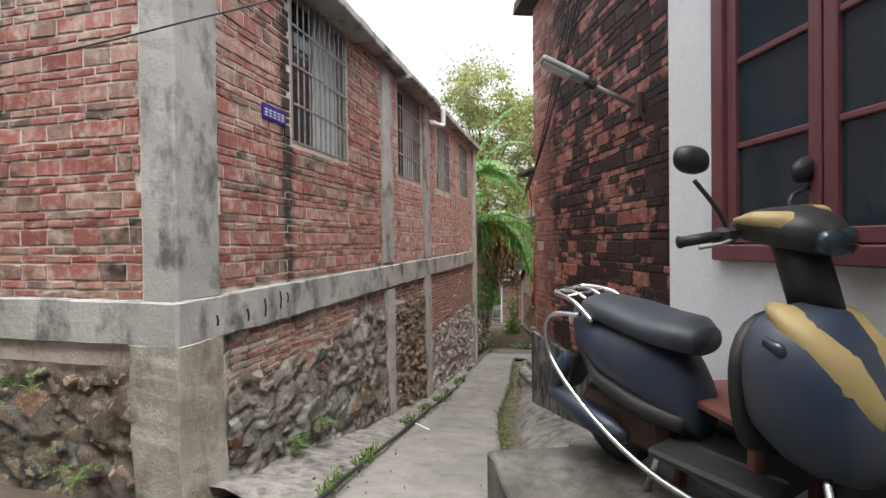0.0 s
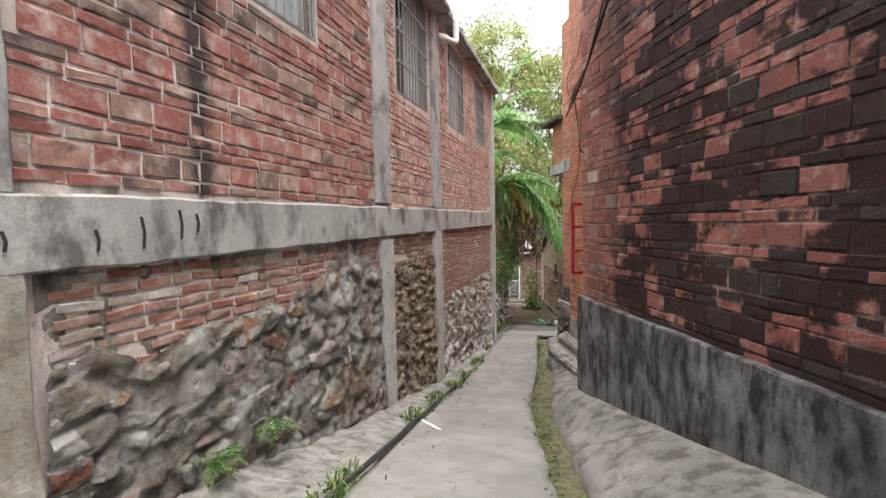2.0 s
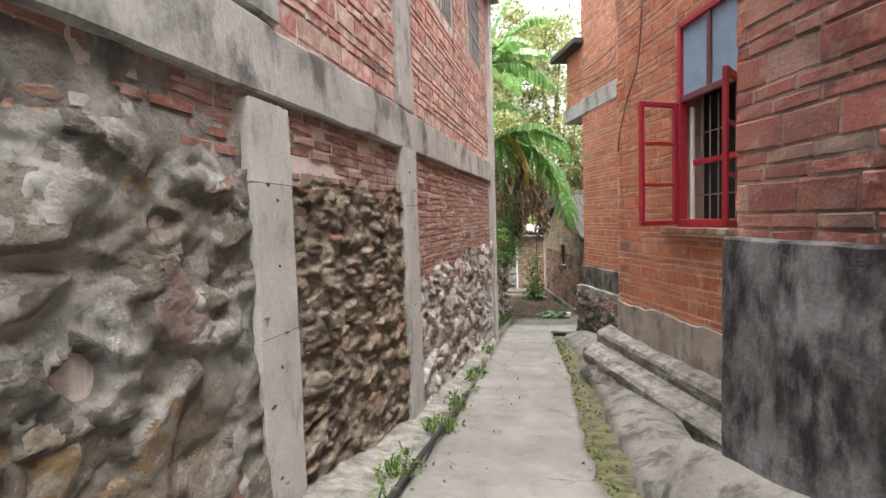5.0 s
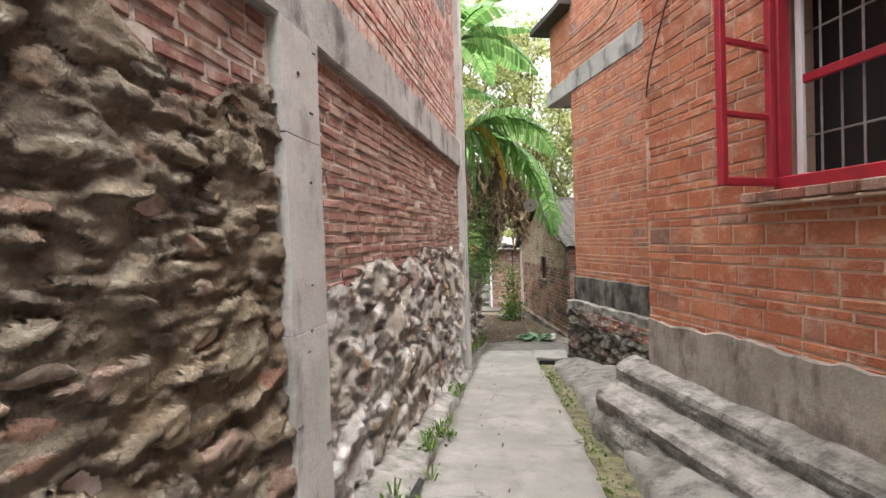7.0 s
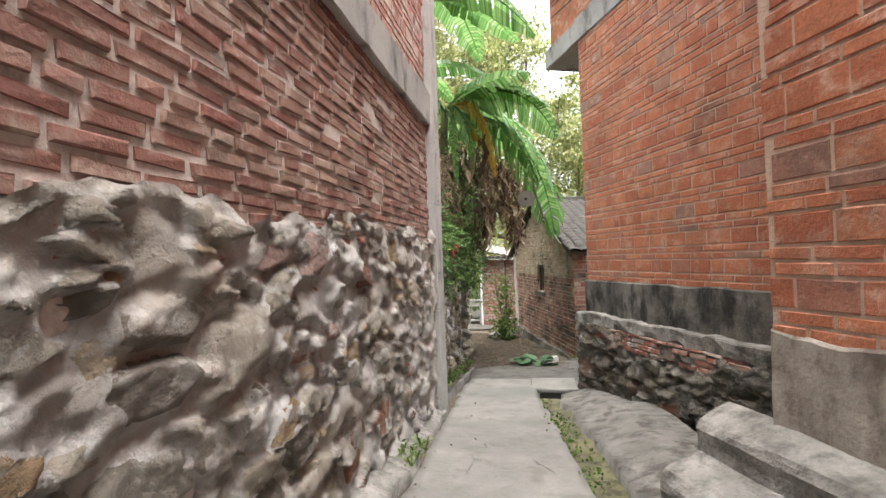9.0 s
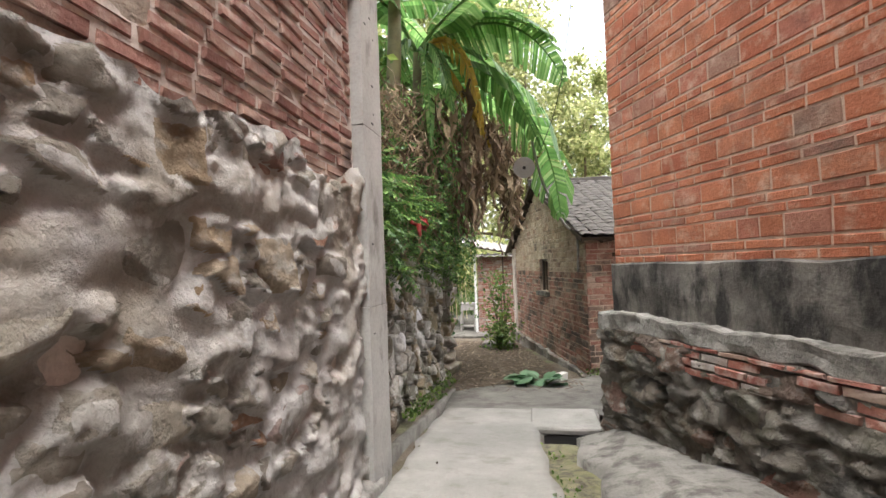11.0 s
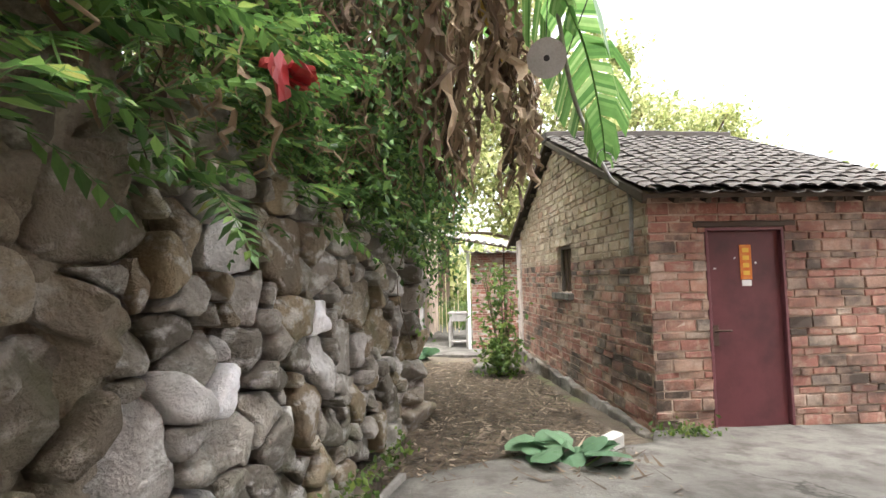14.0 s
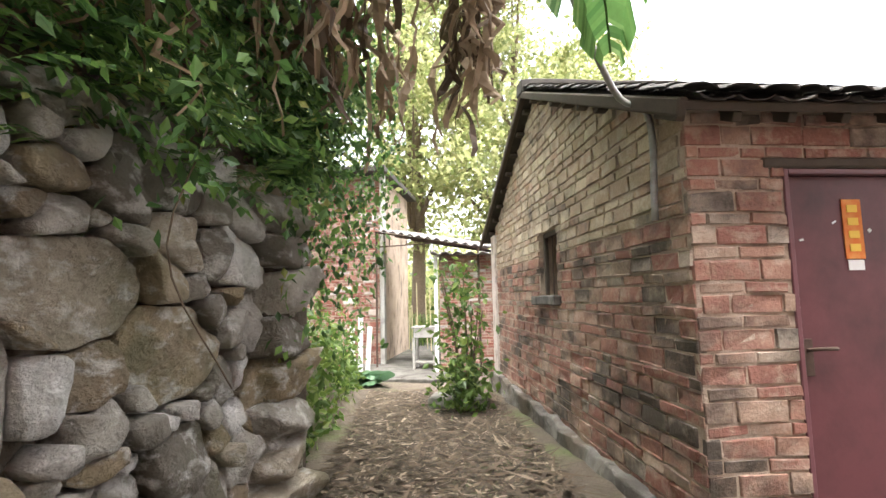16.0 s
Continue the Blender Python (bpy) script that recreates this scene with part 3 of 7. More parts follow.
def rock_shape(seed, blocky=0.55, rough=0.16, level=2):
    """A weathered stone of unit size: between a ball and a block, with chipped flat faces."""
    r = random.Random(seed)
    bm = bmesh.new()
    bmesh.ops.create_icosphere(bm, subdivisions=level, radius=1)
    off = Vector((seed * 3.7, seed * 1.9, seed * 5.3))
    cuts = [(Vector((r.gauss(0, 1), r.gauss(0, 1), r.gauss(0, 1))).normalized(), r.uniform(0.43, 0.56)) for _ in range(8)]
    for v in bm.verts:
        d = v.co.normalized()
        cube = d / max(abs(d.x), abs(d.y), abs(d.z))
        p = d.lerp(cube, blocky) * 0.56
        p *= 1 + rough * noise.noise(d * 1.5 + off)
        for n, far in cuts:
            over = p.dot(n) - far
            if over > 0:
                p -= n * over * 0.92
        v.co = p * (1 + rough * 0.34 * noise.noise(d * 4.5 + off) + rough * 0.30 * (0.3 - abs(noise.noise(d * 9.0 + off))))
    shape = [tuple(v.co) for v in bm.verts], [tuple(v.index for v in f.verts) for f in bm.faces]
    bm.free()
    return shape


def rough_face(m, length, z_low, z_high, step, amount, seed, depth=0.0, cell=4.5, flat=1.0):
    """An uneven plastered face: z_low and z_high are functions of s."""
    ns = max(2, int(length / step))
    nz = max(2, int(max(z_high(0) - z_low(0), z_high(length) - z_low(length)) / step))
    verts = []
    off = Vector((seed * 11.7, 0, seed * 2.3))
    for i in range(ns + 1):
        s = length * i / ns
        a, b = z_low(s), z_high(s)
        for j in range(nz + 1):
            z = a + (b - a) * j / nz
            p = Vector((s, 0, z * flat)) + off
            d = noise.fractal(p * 1.8, 0.9, 2.1, 3) * 0.7 + noise.noise(p * 6.0) * 0.45 + noise.noise(p * cell * 3.1) * 0.25 + noise.noise(p * 31.0) * 0.12
            verts.append(m @ Vector((s, depth - d * amount, z)))
    return verts, sheet(ns, nz)


def sheet(ns, nz):
    return [(k, k + nz + 1, k + nz + 2, k + 1) for i in range(ns) for k in range(i * (nz + 1), i * (nz + 1) + nz)]


def rubble_wall(m, length, z_low, z_high, parent, near, seed, stone, smear, size=0.16, cover=0.0, proud=0.03, flat=1.0, amount=0.045, grit=1.0, pits=0.5, step=0.0135):
    """Split stones bedded in mortar that laps over them; cover: how far the mortar stands over the stones, grit: how coarse it is."""
    r = random.Random(seed)
    taken = []
    for scale, tries in ((1.6, 16), (1.0, 60), (0.6, 150)):
        for _ in range(int(length * 2 * tries)):
            s = r.uniform(0, length)
            a, b = z_low(s), z_high(s)
            z = r.uniform(a, b)
            w = size * scale * r.uniform(0.8, 1.25)
            h = w * r.uniform(0.55, 0.95) / flat ** 0.6
            if z - h / 2 < a - 0.05 or z + h / 2 > b + 0.02:
                continue
            if any(abs(s - q[0]) < (w + q[2]) * 0.42 and abs(z - q[1]) < (h + q[3]) * 0.42 for q in taken):
                continue
            taken.append((s, z, w, h))
    ns = max(2, int(length / step))
    nz = max(2, int(max(z_high(0) - z_low(0), z_high(length) - z_low(length)) / step))
    S = np.linspace(0, length, ns + 1)
    low, high = np.array([z_low(s) for s in S]), np.array([z_high(s) for s in S])
    Z = low[:, None] + (high - low)[:, None] * np.linspace(0, 1, nz + 1)[None, :]
    SS = np.repeat(S[:, None], nz + 1, 1)
    off = Vector((seed * 11.7, 0, seed * 2.3))
    spots = [Vector((s, 0, z * flat)) + off for s, z in zip(SS.ravel(), Z.ravel())]
    def field(fn):
        return np.array([fn(p) for p in spots]).reshape(SS.shape)
    wide = field(lambda p: noise.fractal(p * 1.7, 0.9, 2.1, 3))
    mid = field(lambda p: noise.noise(p * 5.5))
    lumps = field(lambda p: noise.noise(p * 14.0 + noise.noise_vector(p * 5.0) * 0.9))
    fine = field(lambda p: noise.noise(p * 33.0 + noise.noise_vector(p * 9.0) * 0.6))
    lap = field(lambda p: noise.noise(p * 3.3 + Vector((17, 4, 9))))
    hole = field(lambda p: noise.noise(p * 4.1 + Vector((31, 7, 3))))
    warp_s, warp_z = 0.02 * mid, 0.02 * lap
    rock = np.full(SS.shape, -0.05)
    owner = np.full(SS.shape, -1)
    for k, (s, z, w, h) in enumerate(taken):
        i0, i1 = np.searchsorted(S, (s - w * 0.8, s + w * 0.8))
        ds, dz = (SS[i0:i1] + warp_s[i0:i1] - s) / w, (Z[i0:i1] + warp_z[i0:i1] - z) / h
        lift = proud * r.uniform(0.3, 1.5)
        face = lift + proud * (r.uniform(-0.9, 0.9) * ds + r.uniform(-1.3, 0.6) * dz)
        for _ in range(r.randrange(5, 8)):
            a = r.uniform(0, 2 * math.pi)
            face = np.minimum(face, lift + (r.uniform(0.30, 0.48) - ds * math.cos(a) - dz * math.sin(a)) * r.uniform(0.10, 0.35))
        near_in = (np.abs(ds) < 0.75) & (np.abs(dz) < 0.75)
        better = near_in & (face > rock[i0:i1])
        rock[i0:i1] = np.where(better, face, rock[i0:i1])
        owner[i0:i1] = np.where(better, k, owner[i0:i1])
    soft = np.maximum(rock, -0.012)
    for _ in range(4):
        pad = np.pad(soft, 1, mode="edge")
        soft = (pad[:-2, 1:-1] + pad[2:, 1:-1] + pad[1:-1, :-2] + pad[1:-1, 2:] + pad[1:-1, 1:-1]) / 5
    rock = rock + 0.006 * lumps * grit + 0.0035 * fine
    worn = np.clip(0.5 + 1.4 * wide + 0.8 * mid, 0, 1)
    mortar = np.maximum(amount * (0.5 * wide + 0.3 * mid), soft * 0.85 + cover + 0.030 * lap + 0.012 * mid)
    mortar = mortar + grit * ((0.003 + 0.008 * worn) * (lumps - 0.5 * np.abs(lumps)) + (0.0012 + 0.0035 * worn) * fine)
    seam = np.zeros(SS.shape, bool)
    seam[1:] |= owner[1:] != owner[:-1]
    seam[:, 1:] |= owner[:, 1:] != owner[:, :-1]
    seam[:-1] |= seam[1:]
    seam[:, :-1] |= seam[:, 1:]
    mortar = np.where(seam, np.maximum(mortar, rock + 0.002), mortar)
    fall = np.clip(hole - 0.62 + 0.22 * pits, 0, 0.22) * 0.30
    mortar, rock = mortar - fall, rock - fall * 1.0
    def world(S_, H_, Z_):
        return (np.stack([S_, -H_, Z_, np.ones(len(S_))], 1) @ np.array(m).T)[:, :3].tolist()
    part("mortar", (world(SS.ravel(), mortar.ravel(), Z.ravel()), sheet(ns, nz)), smear, parent, smooth=True)
    show = rock > mortar - 0.010
    for k in sorted(range(len(taken)), key=lambda k: math.hypot(taken[k][0] - near[0], taken[k][1] - near[1]))[:300]:
        mine = show & (owner == k)
        quads = mine[:-1, :-1] & mine[1:, :-1] & mine[:-1, 1:] & mine[1:, 1:]
        if quads.sum() < 14:
            continue
        ii, jj = np.nonzero(quads)
        corners = np.stack([ii * (nz + 1) + jj, (ii + 1) * (nz + 1) + jj, (ii + 1) * (nz + 1) + jj + 1, ii * (nz + 1) + jj + 1], 1)
        used, back_to = np.unique(corners, return_inverse=True)
        part("stone", (world(SS.ravel()[used], rock.ravel()[used], Z.ravel()[used]), back_to.reshape(-1, 4).tolist()), stone, parent, smooth=True)


def block_stone(seed, level=4):
    """A split field stone of unit size: flat broken faces that meet in worn edges."""
    r = random.Random(seed)
    planes = []
    for axis in range(3):
        for sgn in (-1, 1):
            n = Vector((r.uniform(-0.3, 0.3), r.uniform(-0.3, 0.3), r.uniform(-0.3, 0.3)))
            n[axis] = sgn
            planes.append((n.normalized(), r.uniform(0.40, 0.50)))
    for _ in range(9):
        n = Vector((r.choice((-1, 1)) * r.uniform(0.3, 1), r.choice((-1, 1)) * r.uniform(0.1, 1), r.choice((-1, 1)) * r.uniform(0.3, 1))).normalized()
        planes.append((n, r.uniform(0.46, 0.60)))
    bm = bmesh.new()
    bmesh.ops.create_icosphere(bm, subdivisions=level, radius=1)
    off = Vector((seed * 3.7, seed * 1.9, seed * 5.3))
    for v in bm.verts:
        d = v.co.normalized()
        total = sum((max(0.0, d.dot(n)) / far) ** 44 for n, far in planes)
        p = d / total ** (1 / 44)
        v.co = p * (1 + 0.035 * noise.noise(p * 3 + off) + 0.05 * (0.4 - abs(noise.noise(p * 6 + off))) + 0.03 * (0.3 - abs(noise.noise(p * 13 + off))))
    shape = [tuple(v.co) for v in bm.verts], [tuple(v.index for v in f.verts) for f in bm.faces]
    bm.free()
    return shape


def curve_at(table, y):
    return float(np.interp(y, [p[0] for p in table], [p[1] for p in table]))


GROUND = [(-60, 3), (-8, 1.2), (0, 0.28), (1.5, -0.02), (3.4, -0.47), (6.2, -1.06), (8.9, -1.54), (12.8, -1.93), (15.8, -2.27), (18.9, -2.54), (23, -2.72), (30, -2.95), (60, -3.2), (400, 2)]


def gz(y):
    return curve_at(GROUND, y)


FLAT = [(0.205, 0.044)]
ROWLOCK = [(0.24, 0.050), (0.24, 0.050), (0.245, 0.119)]

# ---- ground ----
xs = sorted({*np.linspace(-5, 4, 76).round(3), *np.linspace(-14, -5, 12).round(3), *np.linspace(4, 14, 12).round(3), -400.0, -150.0, -60.0, -30.0, 30.0, 60.0, 150.0, 400.0})
ys = sorted({*np.linspace(-3, 32, 240).round(3), -200.0, -60.0, -20.0, -8.0, 36.0, 45.0, 60.0, 100.0, 200.0, 400.0})
gv = [(x, y, gz(y) - (0.05 if y > 15.5 or x < -2.2 else 0.2) + 0.03 * noise.fractal(Vector((x, y, 0)) * 1.3, 1, 2, 4)) for y in ys for x in xs]
nx = len(xs)
gf = [(j * nx + i, j * nx + i + 1, (j + 1) * nx + i + 1, (j + 1) * nx + i) for j in range(len(ys) - 1) for i in range(nx - 1)]
solid("ground", (gv, gf), EARTH, "brown earth ground with leaf litter and moss", "ground", kind="structure", smooth=True)

PATH_LEFT = [(-4, -1.7), (2.7, -1.66), (6.2, -2.12), (9.7, -2.3), (13.5, -2.5), (15.5, -2.62), (17.3, -2.55)]
PATH_RIGHT = [(-4, 0.5), (2.4, -0.2), (3.0, -0.36), (5.2, -0.72), (7.95, -1.15), (11, -1.3), (14.6, -1.62), (15.45, -1.68), (15.5, -1.15), (16.2, -1.05), (17.3, -1.0)]


def strip(left, right, y0, y1, lift, step=0.1, across=16, wave=0.012, thick=0.12, slope=0.0, edge=0.02):
    """A slab that follows the ground between two lines given as functions of y, with sides."""
    rows = int((y1 - y0) / step)
    verts, faces = [], []
    for j in range(rows + 1):
        y = y0 + (y1 - y0) * j / rows
        a = left(y) + edge * noise.noise(Vector((y * 3, 1, 0))) * 2
        b = right(y) + edge * noise.noise(Vector((y * 3, 7, 0))) * 2
        line = [(a, gz(y) - thick)]
        for i in range(across + 1):
            x = a + (b - a) * i / across
            line.append((x, gz(y) + lift + slope * i / across + wave * noise.fractal(Vector((x, y, 3)) * 1.7, 1, 2, 4)))
        line.append((b, gz(y) - thick))
        verts += [(x, y, z) for x, z in line]
    n = across + 3
    for j in range(rows):
        for i in range(n - 1):
            k = j * n + i
            faces.append((k, k + 1, k + n + 1, k + n))
    return verts, faces


solid("pavement_path", strip(lambda y: curve_at(PATH_LEFT, y), lambda y: curve_at(PATH_RIGHT, y), -4, 16.2, 0.03), PATH,
      "worn grey concrete path sloping down the alley", "path", kind="structure", smooth=True)
solid("kerb_left", strip(lambda y: -2.75, lambda y: curve_at(PATH_LEFT, y) - 0.06 + 0.05 * noise.noise(Vector((y * 2, 0, 0))), 3.0, 14.2, 0.07, across=10, wave=0.05, slope=-0.06), STEP_STONE,
      "broken concrete footing along the house wall", "footing", kind="structure", smooth=True)
solid("drain_channel", strip(lambda y: curve_at(PATH_RIGHT, y) - 0.03, lambda y: curve_at(PATH_RIGHT, y) + 0.36, 3.0, 15.3, -0.11, across=8, wave=0.05, thick=0.3), MUD,
      "shallow mossy earth drain beside the path", "drain", kind="structure", smooth=True)

# ---- left brick house ----
LEFT = face_frame(-2.68, 2.83, 0, 1)
LEN_LEFT = 11.35
house = thing("brick_house", (-2.68, 8.5, gz(8.5)), "long red brick house on a rubble stone base with concrete beams", "house")


def beam_low(s):
    return 0.775 + 0.012 * s


WIN_LEFT = [(1.52, 2.79, 2.53, 4.12), (4.68, 5.98, 2.60, 4.15), (7.15, 8.35, 2.66, 4.10), (9.35, 10.45, 2.72, 4.10)]
wall_l = part("wall", holed_slab(LEFT @ Matrix.Translation((0, 0.003, 0)), LEN_LEFT, 0.24, -2.4, 4.25, WIN_LEFT), MORTAR, house, "lime mortared red brick wall with damp stains")
COLUMNS = [(0.0, 0.41), (3.93, 4.32), (6.08, 6.46), (11.03, 11.35)]
upper_holes = [(a - 0.04, b + 0.04, c - 0.03, d + 0.12) for a, b, c, d in WIN_LEFT] + [(a, b, 0, 5) for a, b in COLUMNS]
upper_bricks = brick_courses(LEN_LEFT, 1.10, 4.2, ROWLOCK, upper_holes, 11, 0.016, low=lambda s: beam_low(s) + 0.33)
brick_wall(LEFT, [q for q in upper_bricks if q[0] < 4.1], BRICK_LEFT, wall_l, (1.6, 1.6), 21, singles=220, proud=0.006, wild=0.003, worn=0.9)
brick_wall(LEFT, [q for q in upper_bricks if q[0] > 4.1], BRICK_LEFT_PALE, wall_l, (5.2, 1.6), 221, singles=80, proud=0.006, wild=0.003, worn=0.9)

west = face_frame(-9.5, 2.85, 1, 0)
wall_s = part("side_wall", holed_slab(west @ Matrix.Translation((0, 0.003, 0)), 6.58, 0.24, -1.2, 4.25, []), MORTAR, house)
brick_wall(west, brick_courses(6.5, 1.12, 4.2, ROWLOCK, [], 12, 0.016), BRICK_LEFT, wall_s, (6.0, 2.0), 22, singles=200, proud=0.006, wild=0.003, worn=0.9)
part("beam", rough_block(west, 0, 6.86, -0.05, 0.1, 0.78, 1.11, 0.15, 0.014, 3), CONCRETE, house, "weathered concrete ring beam")
tilt = LEFT @ Matrix.Rotation(-math.atan(0.012), 4, "Y")
part("beam", rough_block(tilt, -0.05, LEN_LEFT, -0.055, 0.1, 0.775, 1.11, 0.15, 0.012, 4), CONCRETE, house, "weathered concrete ring beam")
part("beam_corner", rough_block(LEFT, -0.062, 0.12, -0.062, 0.40, 0.765, 1.115, 0.10, 0.006, 24, 0.02), CONCRETE, house)
part("corner_pillar", rough_block(LEFT, -0.045, 0.395, -0.045, 0.25, 1.10, 4.3, 0.12, 0.009, 5), CONCRETE, house, "grey cast concrete corner pillar")
foot = rough_block(LEFT, -0.062, 0.41, -0.060, 0.37, -1.0, 0.80, 0.08, 0.016, 6)
for v in foot.verts:
    if v.co.z < 0.1:
        v.co.x += (0.1 - v.co.z) * 0.07
part("pillar_base", foot, CONCRETE_WARM, house, "thick concrete pillar base with peeling render")
for k, (a, b) in enumerate(COLUMNS[1:3]):
    part("column", rough_block(LEFT, a, b, -0.045, 0.1, 1.2, 4.2, 0.15, 0.008, 7 + k), CONCRETE, house)
def pilaster(x0, x1, y0, y1, z0, z1, joints, seed):
    """A cast post poured in lifts, with the joints of the lifts open."""
    levels = [z0, *joints, z1]
    geo = []
    for k in range(len(levels) - 1):
        bm = rough_block(LEFT, x0 + 0.004 * (k % 2), x1 - 0.003 * (k % 2), y0, y1, levels[k] + 0.001, levels[k + 1] - 0.001, 0.12, 0.006, seed, 0.0025)
        geo.append((Matrix.Rotation(0.0, 4, "Z"), ([tuple(v.co) for v in bm.verts], [tuple(v.index for v in f.verts) for f in bm.faces])))
        bm.free()
    post = part("pilaster", joined(geo), CONCRETE_PALE, house, "pale concrete post with open pour joints")
    rr = random.Random(seed)
    # dark dabs on the uncut face, in place of the shade inside pits
    for k in range(9):
        p = LEFT @ Vector((rr.uniform(x0 + 0.04, x1 - 0.04), y0 - 0.001, rr.uniform(max(z0, -1.2), min(z1, 1.2))))
        pit_shade = joined([(Matrix.Translation(p) @ Matrix.Diagonal((0.012, rr.uniform(0.015, 0.05), rr.uniform(0.010, 0.022), 1)), rock_shape(seed * 10 + k, 0.2, 0.6, 1))])
        part("pit_shade", pit_shade, CEMENT_DARK, post)


pilaster(4.02, 4.33, -0.055, 0.1, -1.5, 0.79, (-0.30, 0.42), 9)
pilaster(6.07, 6.42, -0.06, 0.1, -1.8, 0.86, (-0.52, 0.36), 10)
pilaster(11.02, 11.36, -0.075, 0.2, -2.5, 4.3, (-1.0, 0.1, 1.5), 11)


def stone_top(s):
    return 0.36 + 0.07 * max(0.0, s - 1.5) if s < 4.1 else (0.50 if s < 6.3 else -0.24)


flat_l = brick_courses(LEN_LEFT, -0.45, 0.92, FLAT, [(0, 0.5, -3, 3), (3.98, 4.36, -3, 3), (6.03, 6.44, -3, 3), (10.98, 11.4, -3, 3)], 13, 0.021,
                       top=lambda s: beam_low(s) + 0.02, low=lambda s: stone_top(s) - 0.20 + 0.10 * noise.noise(Vector((s * 2.2, 0, 3))))
wall_base = part("base_wall", rough_face(LEFT @ Matrix.Translation((0.4, 0, 0)), LEN_LEFT - 0.5, lambda s: -0.5, lambda s: 0.93, 0.02, 0.010, 3, 0.008), MORTAR_OLD, house, "thin worn bricks bedded in mortar")
part("smeared_patch", rough_face(LEFT @ Matrix.Translation((0.46, 0, 0)), 3.56, lambda s: 0.2, lambda s: beam_low(s + 0.4) + 0.01, 0.02, 0.03, 4, 0.004), SMEAR, house, "mortar smeared over the bricks", smooth=True)
flat_l = [q for q in flat_l if random.Random(int(q[0] * 977 + q[1] * 7919)).random() > (0.07 if q[0] < 6.2 else 0.02)]
brick_wall(LEFT, [q for q in flat_l if q[0] < 4.2], BRICK_OLD, wall_base, (2.0, 0.3), 23, wild=0.005, proud=0.006, worn=1.0)
brick_wall(LEFT, [q for q in flat_l if q[0] > 4.2], BRICK_THIN, wall_base, (7.4, 0.2), 223, wild=0.007, proud=0.006, worn=1.0)
for a, b, mats, sd, style in ((0.46, 4.03, (RUBBLE, SMEAR), 31, (0.20, 0.006, 0.030, 1.15, 0.06, 1.3, 0.5)),
                              (4.32, 6.08, (RUBBLE_WARM, SMEAR_WARM), 32, (0.17, 0.000, 0.026, 2.3, 0.035, 2.0, 0.6)),
                              (6.41, 11.03, (RUBBLE_PALE, SMEAR_PALE), 33, (0.15, 0.006, 0.034, 1.2, 0.05, 1.3, 0.55))):
    sec = part("stone_base", holed_slab(LEFT @ Matrix.Translation((a + 0.01, 0.05, 0)), b - a - 0.02, 0.2, -2.4, stone_top((a + b) / 2) - 0.1, []), mats[1], house)
    rubble_wall(LEFT @ Matrix.Translation((a, -0.012, 0)), b - a, lambda s, a=a: gz(2.83 + a + s) - 0.1, lambda s, a=a: stone_top(a + s) + 0.16 * noise.noise(Vector((s * 2.3, a, 0))) + 0.06 * noise.noise(Vector((s * 9, a, 0))), sec,
                ((b - a) / 2, 0), sd, *mats, *style)
south_base = part("stone_base", holed_slab(west @ Matrix.Translation((0, 0.05, 0)), 6.5, 0.2, -1.2, 0.8, []), SMEAR, house)
rubble_wall(west @ Matrix.Translation((0, -0.03, 0)), 6.5, lambda s: -1.1, lambda s: 0.62, south_base, (6, 0), 34, RUBBLE_WARM, SMEAR_DARK, 0.2, 0.0, step=0.02)
part("roof", rough_block(LEFT, -0.1, LEN_LEFT + 0.05, -0.22, 3.6, 4.22, 4.34, 0.25, 0.012, 12), CONCRETE, house, "flat concrete roof slab")

# ---- right houses ----
R0 = face_frame(0.58, 3.03, 0.36, -0.933)
R1 = face_frame(-0.48, 7.66, 0.36, -0.933)
R2 = face_frame(-0.69, 11.2, 0.347, -0.938)
R3 = face_frame(-0.95, 15.42, 0.38, -0.925)

sooty = thing("sooty_brick_house", (-0.3, 7.2, gz(7.2)), "old brick house blackened by soot on a dark cement plinth", "house")
wall1 = part("wall", holed_slab(R1 @ Matrix.Translation((0, 0.003, 0)), 3.9, 0.3, 0.05, 5.1, []), MORTAR_DARK, sooty, "sooty red brick wall")
SOOT_PATTERN = [(0.23, 0.060), (0.23, 0.060), (0.26, 0.132)]
brick_wall(R1, brick_courses(3.9, 0.07, 5.05, SOOT_PATTERN, [], 14, 0.012), BRICK_SOOT, wall1, (1.6, 0.9), 24, worn=0.7)
end1 = R1 @ Matrix.Rotation(radians(-90), 4, "Z")
end1 = face_frame(*(R1 @ Vector((0, 5.0, 0))).xy, *(-(R1.to_3x3() @ Vector((0, 1, 0)))).xy)
wall1e = part("end_wall", holed_slab(end1 @ Matrix.Translation((0, 0.003, 0)), 4.98, 0.3, -1.8, 5.1, []), MORTAR_DARK, sooty)
brick_wall(end1, brick_courses(5.0, 0.10, 5.05, ROWLOCK, [], 15), BRICK_ORANGE, wall1e, (4.9, 1), 25, singles=120)
part("plinth", rough_block(R1, -0.03, 3.95, -0.06, 0.3, -2.0, 0.09, 0.12, 0.012, 13), CEMENT_DARK, sooty, "dark streaked cement plinth")
part("roof", rough_block(R1, -0.2, 4.2, -0.25, 5.2, 5.1, 5.28, 0.3, 0.02, 14), TILE, sooty, "dark tiled roof edge")

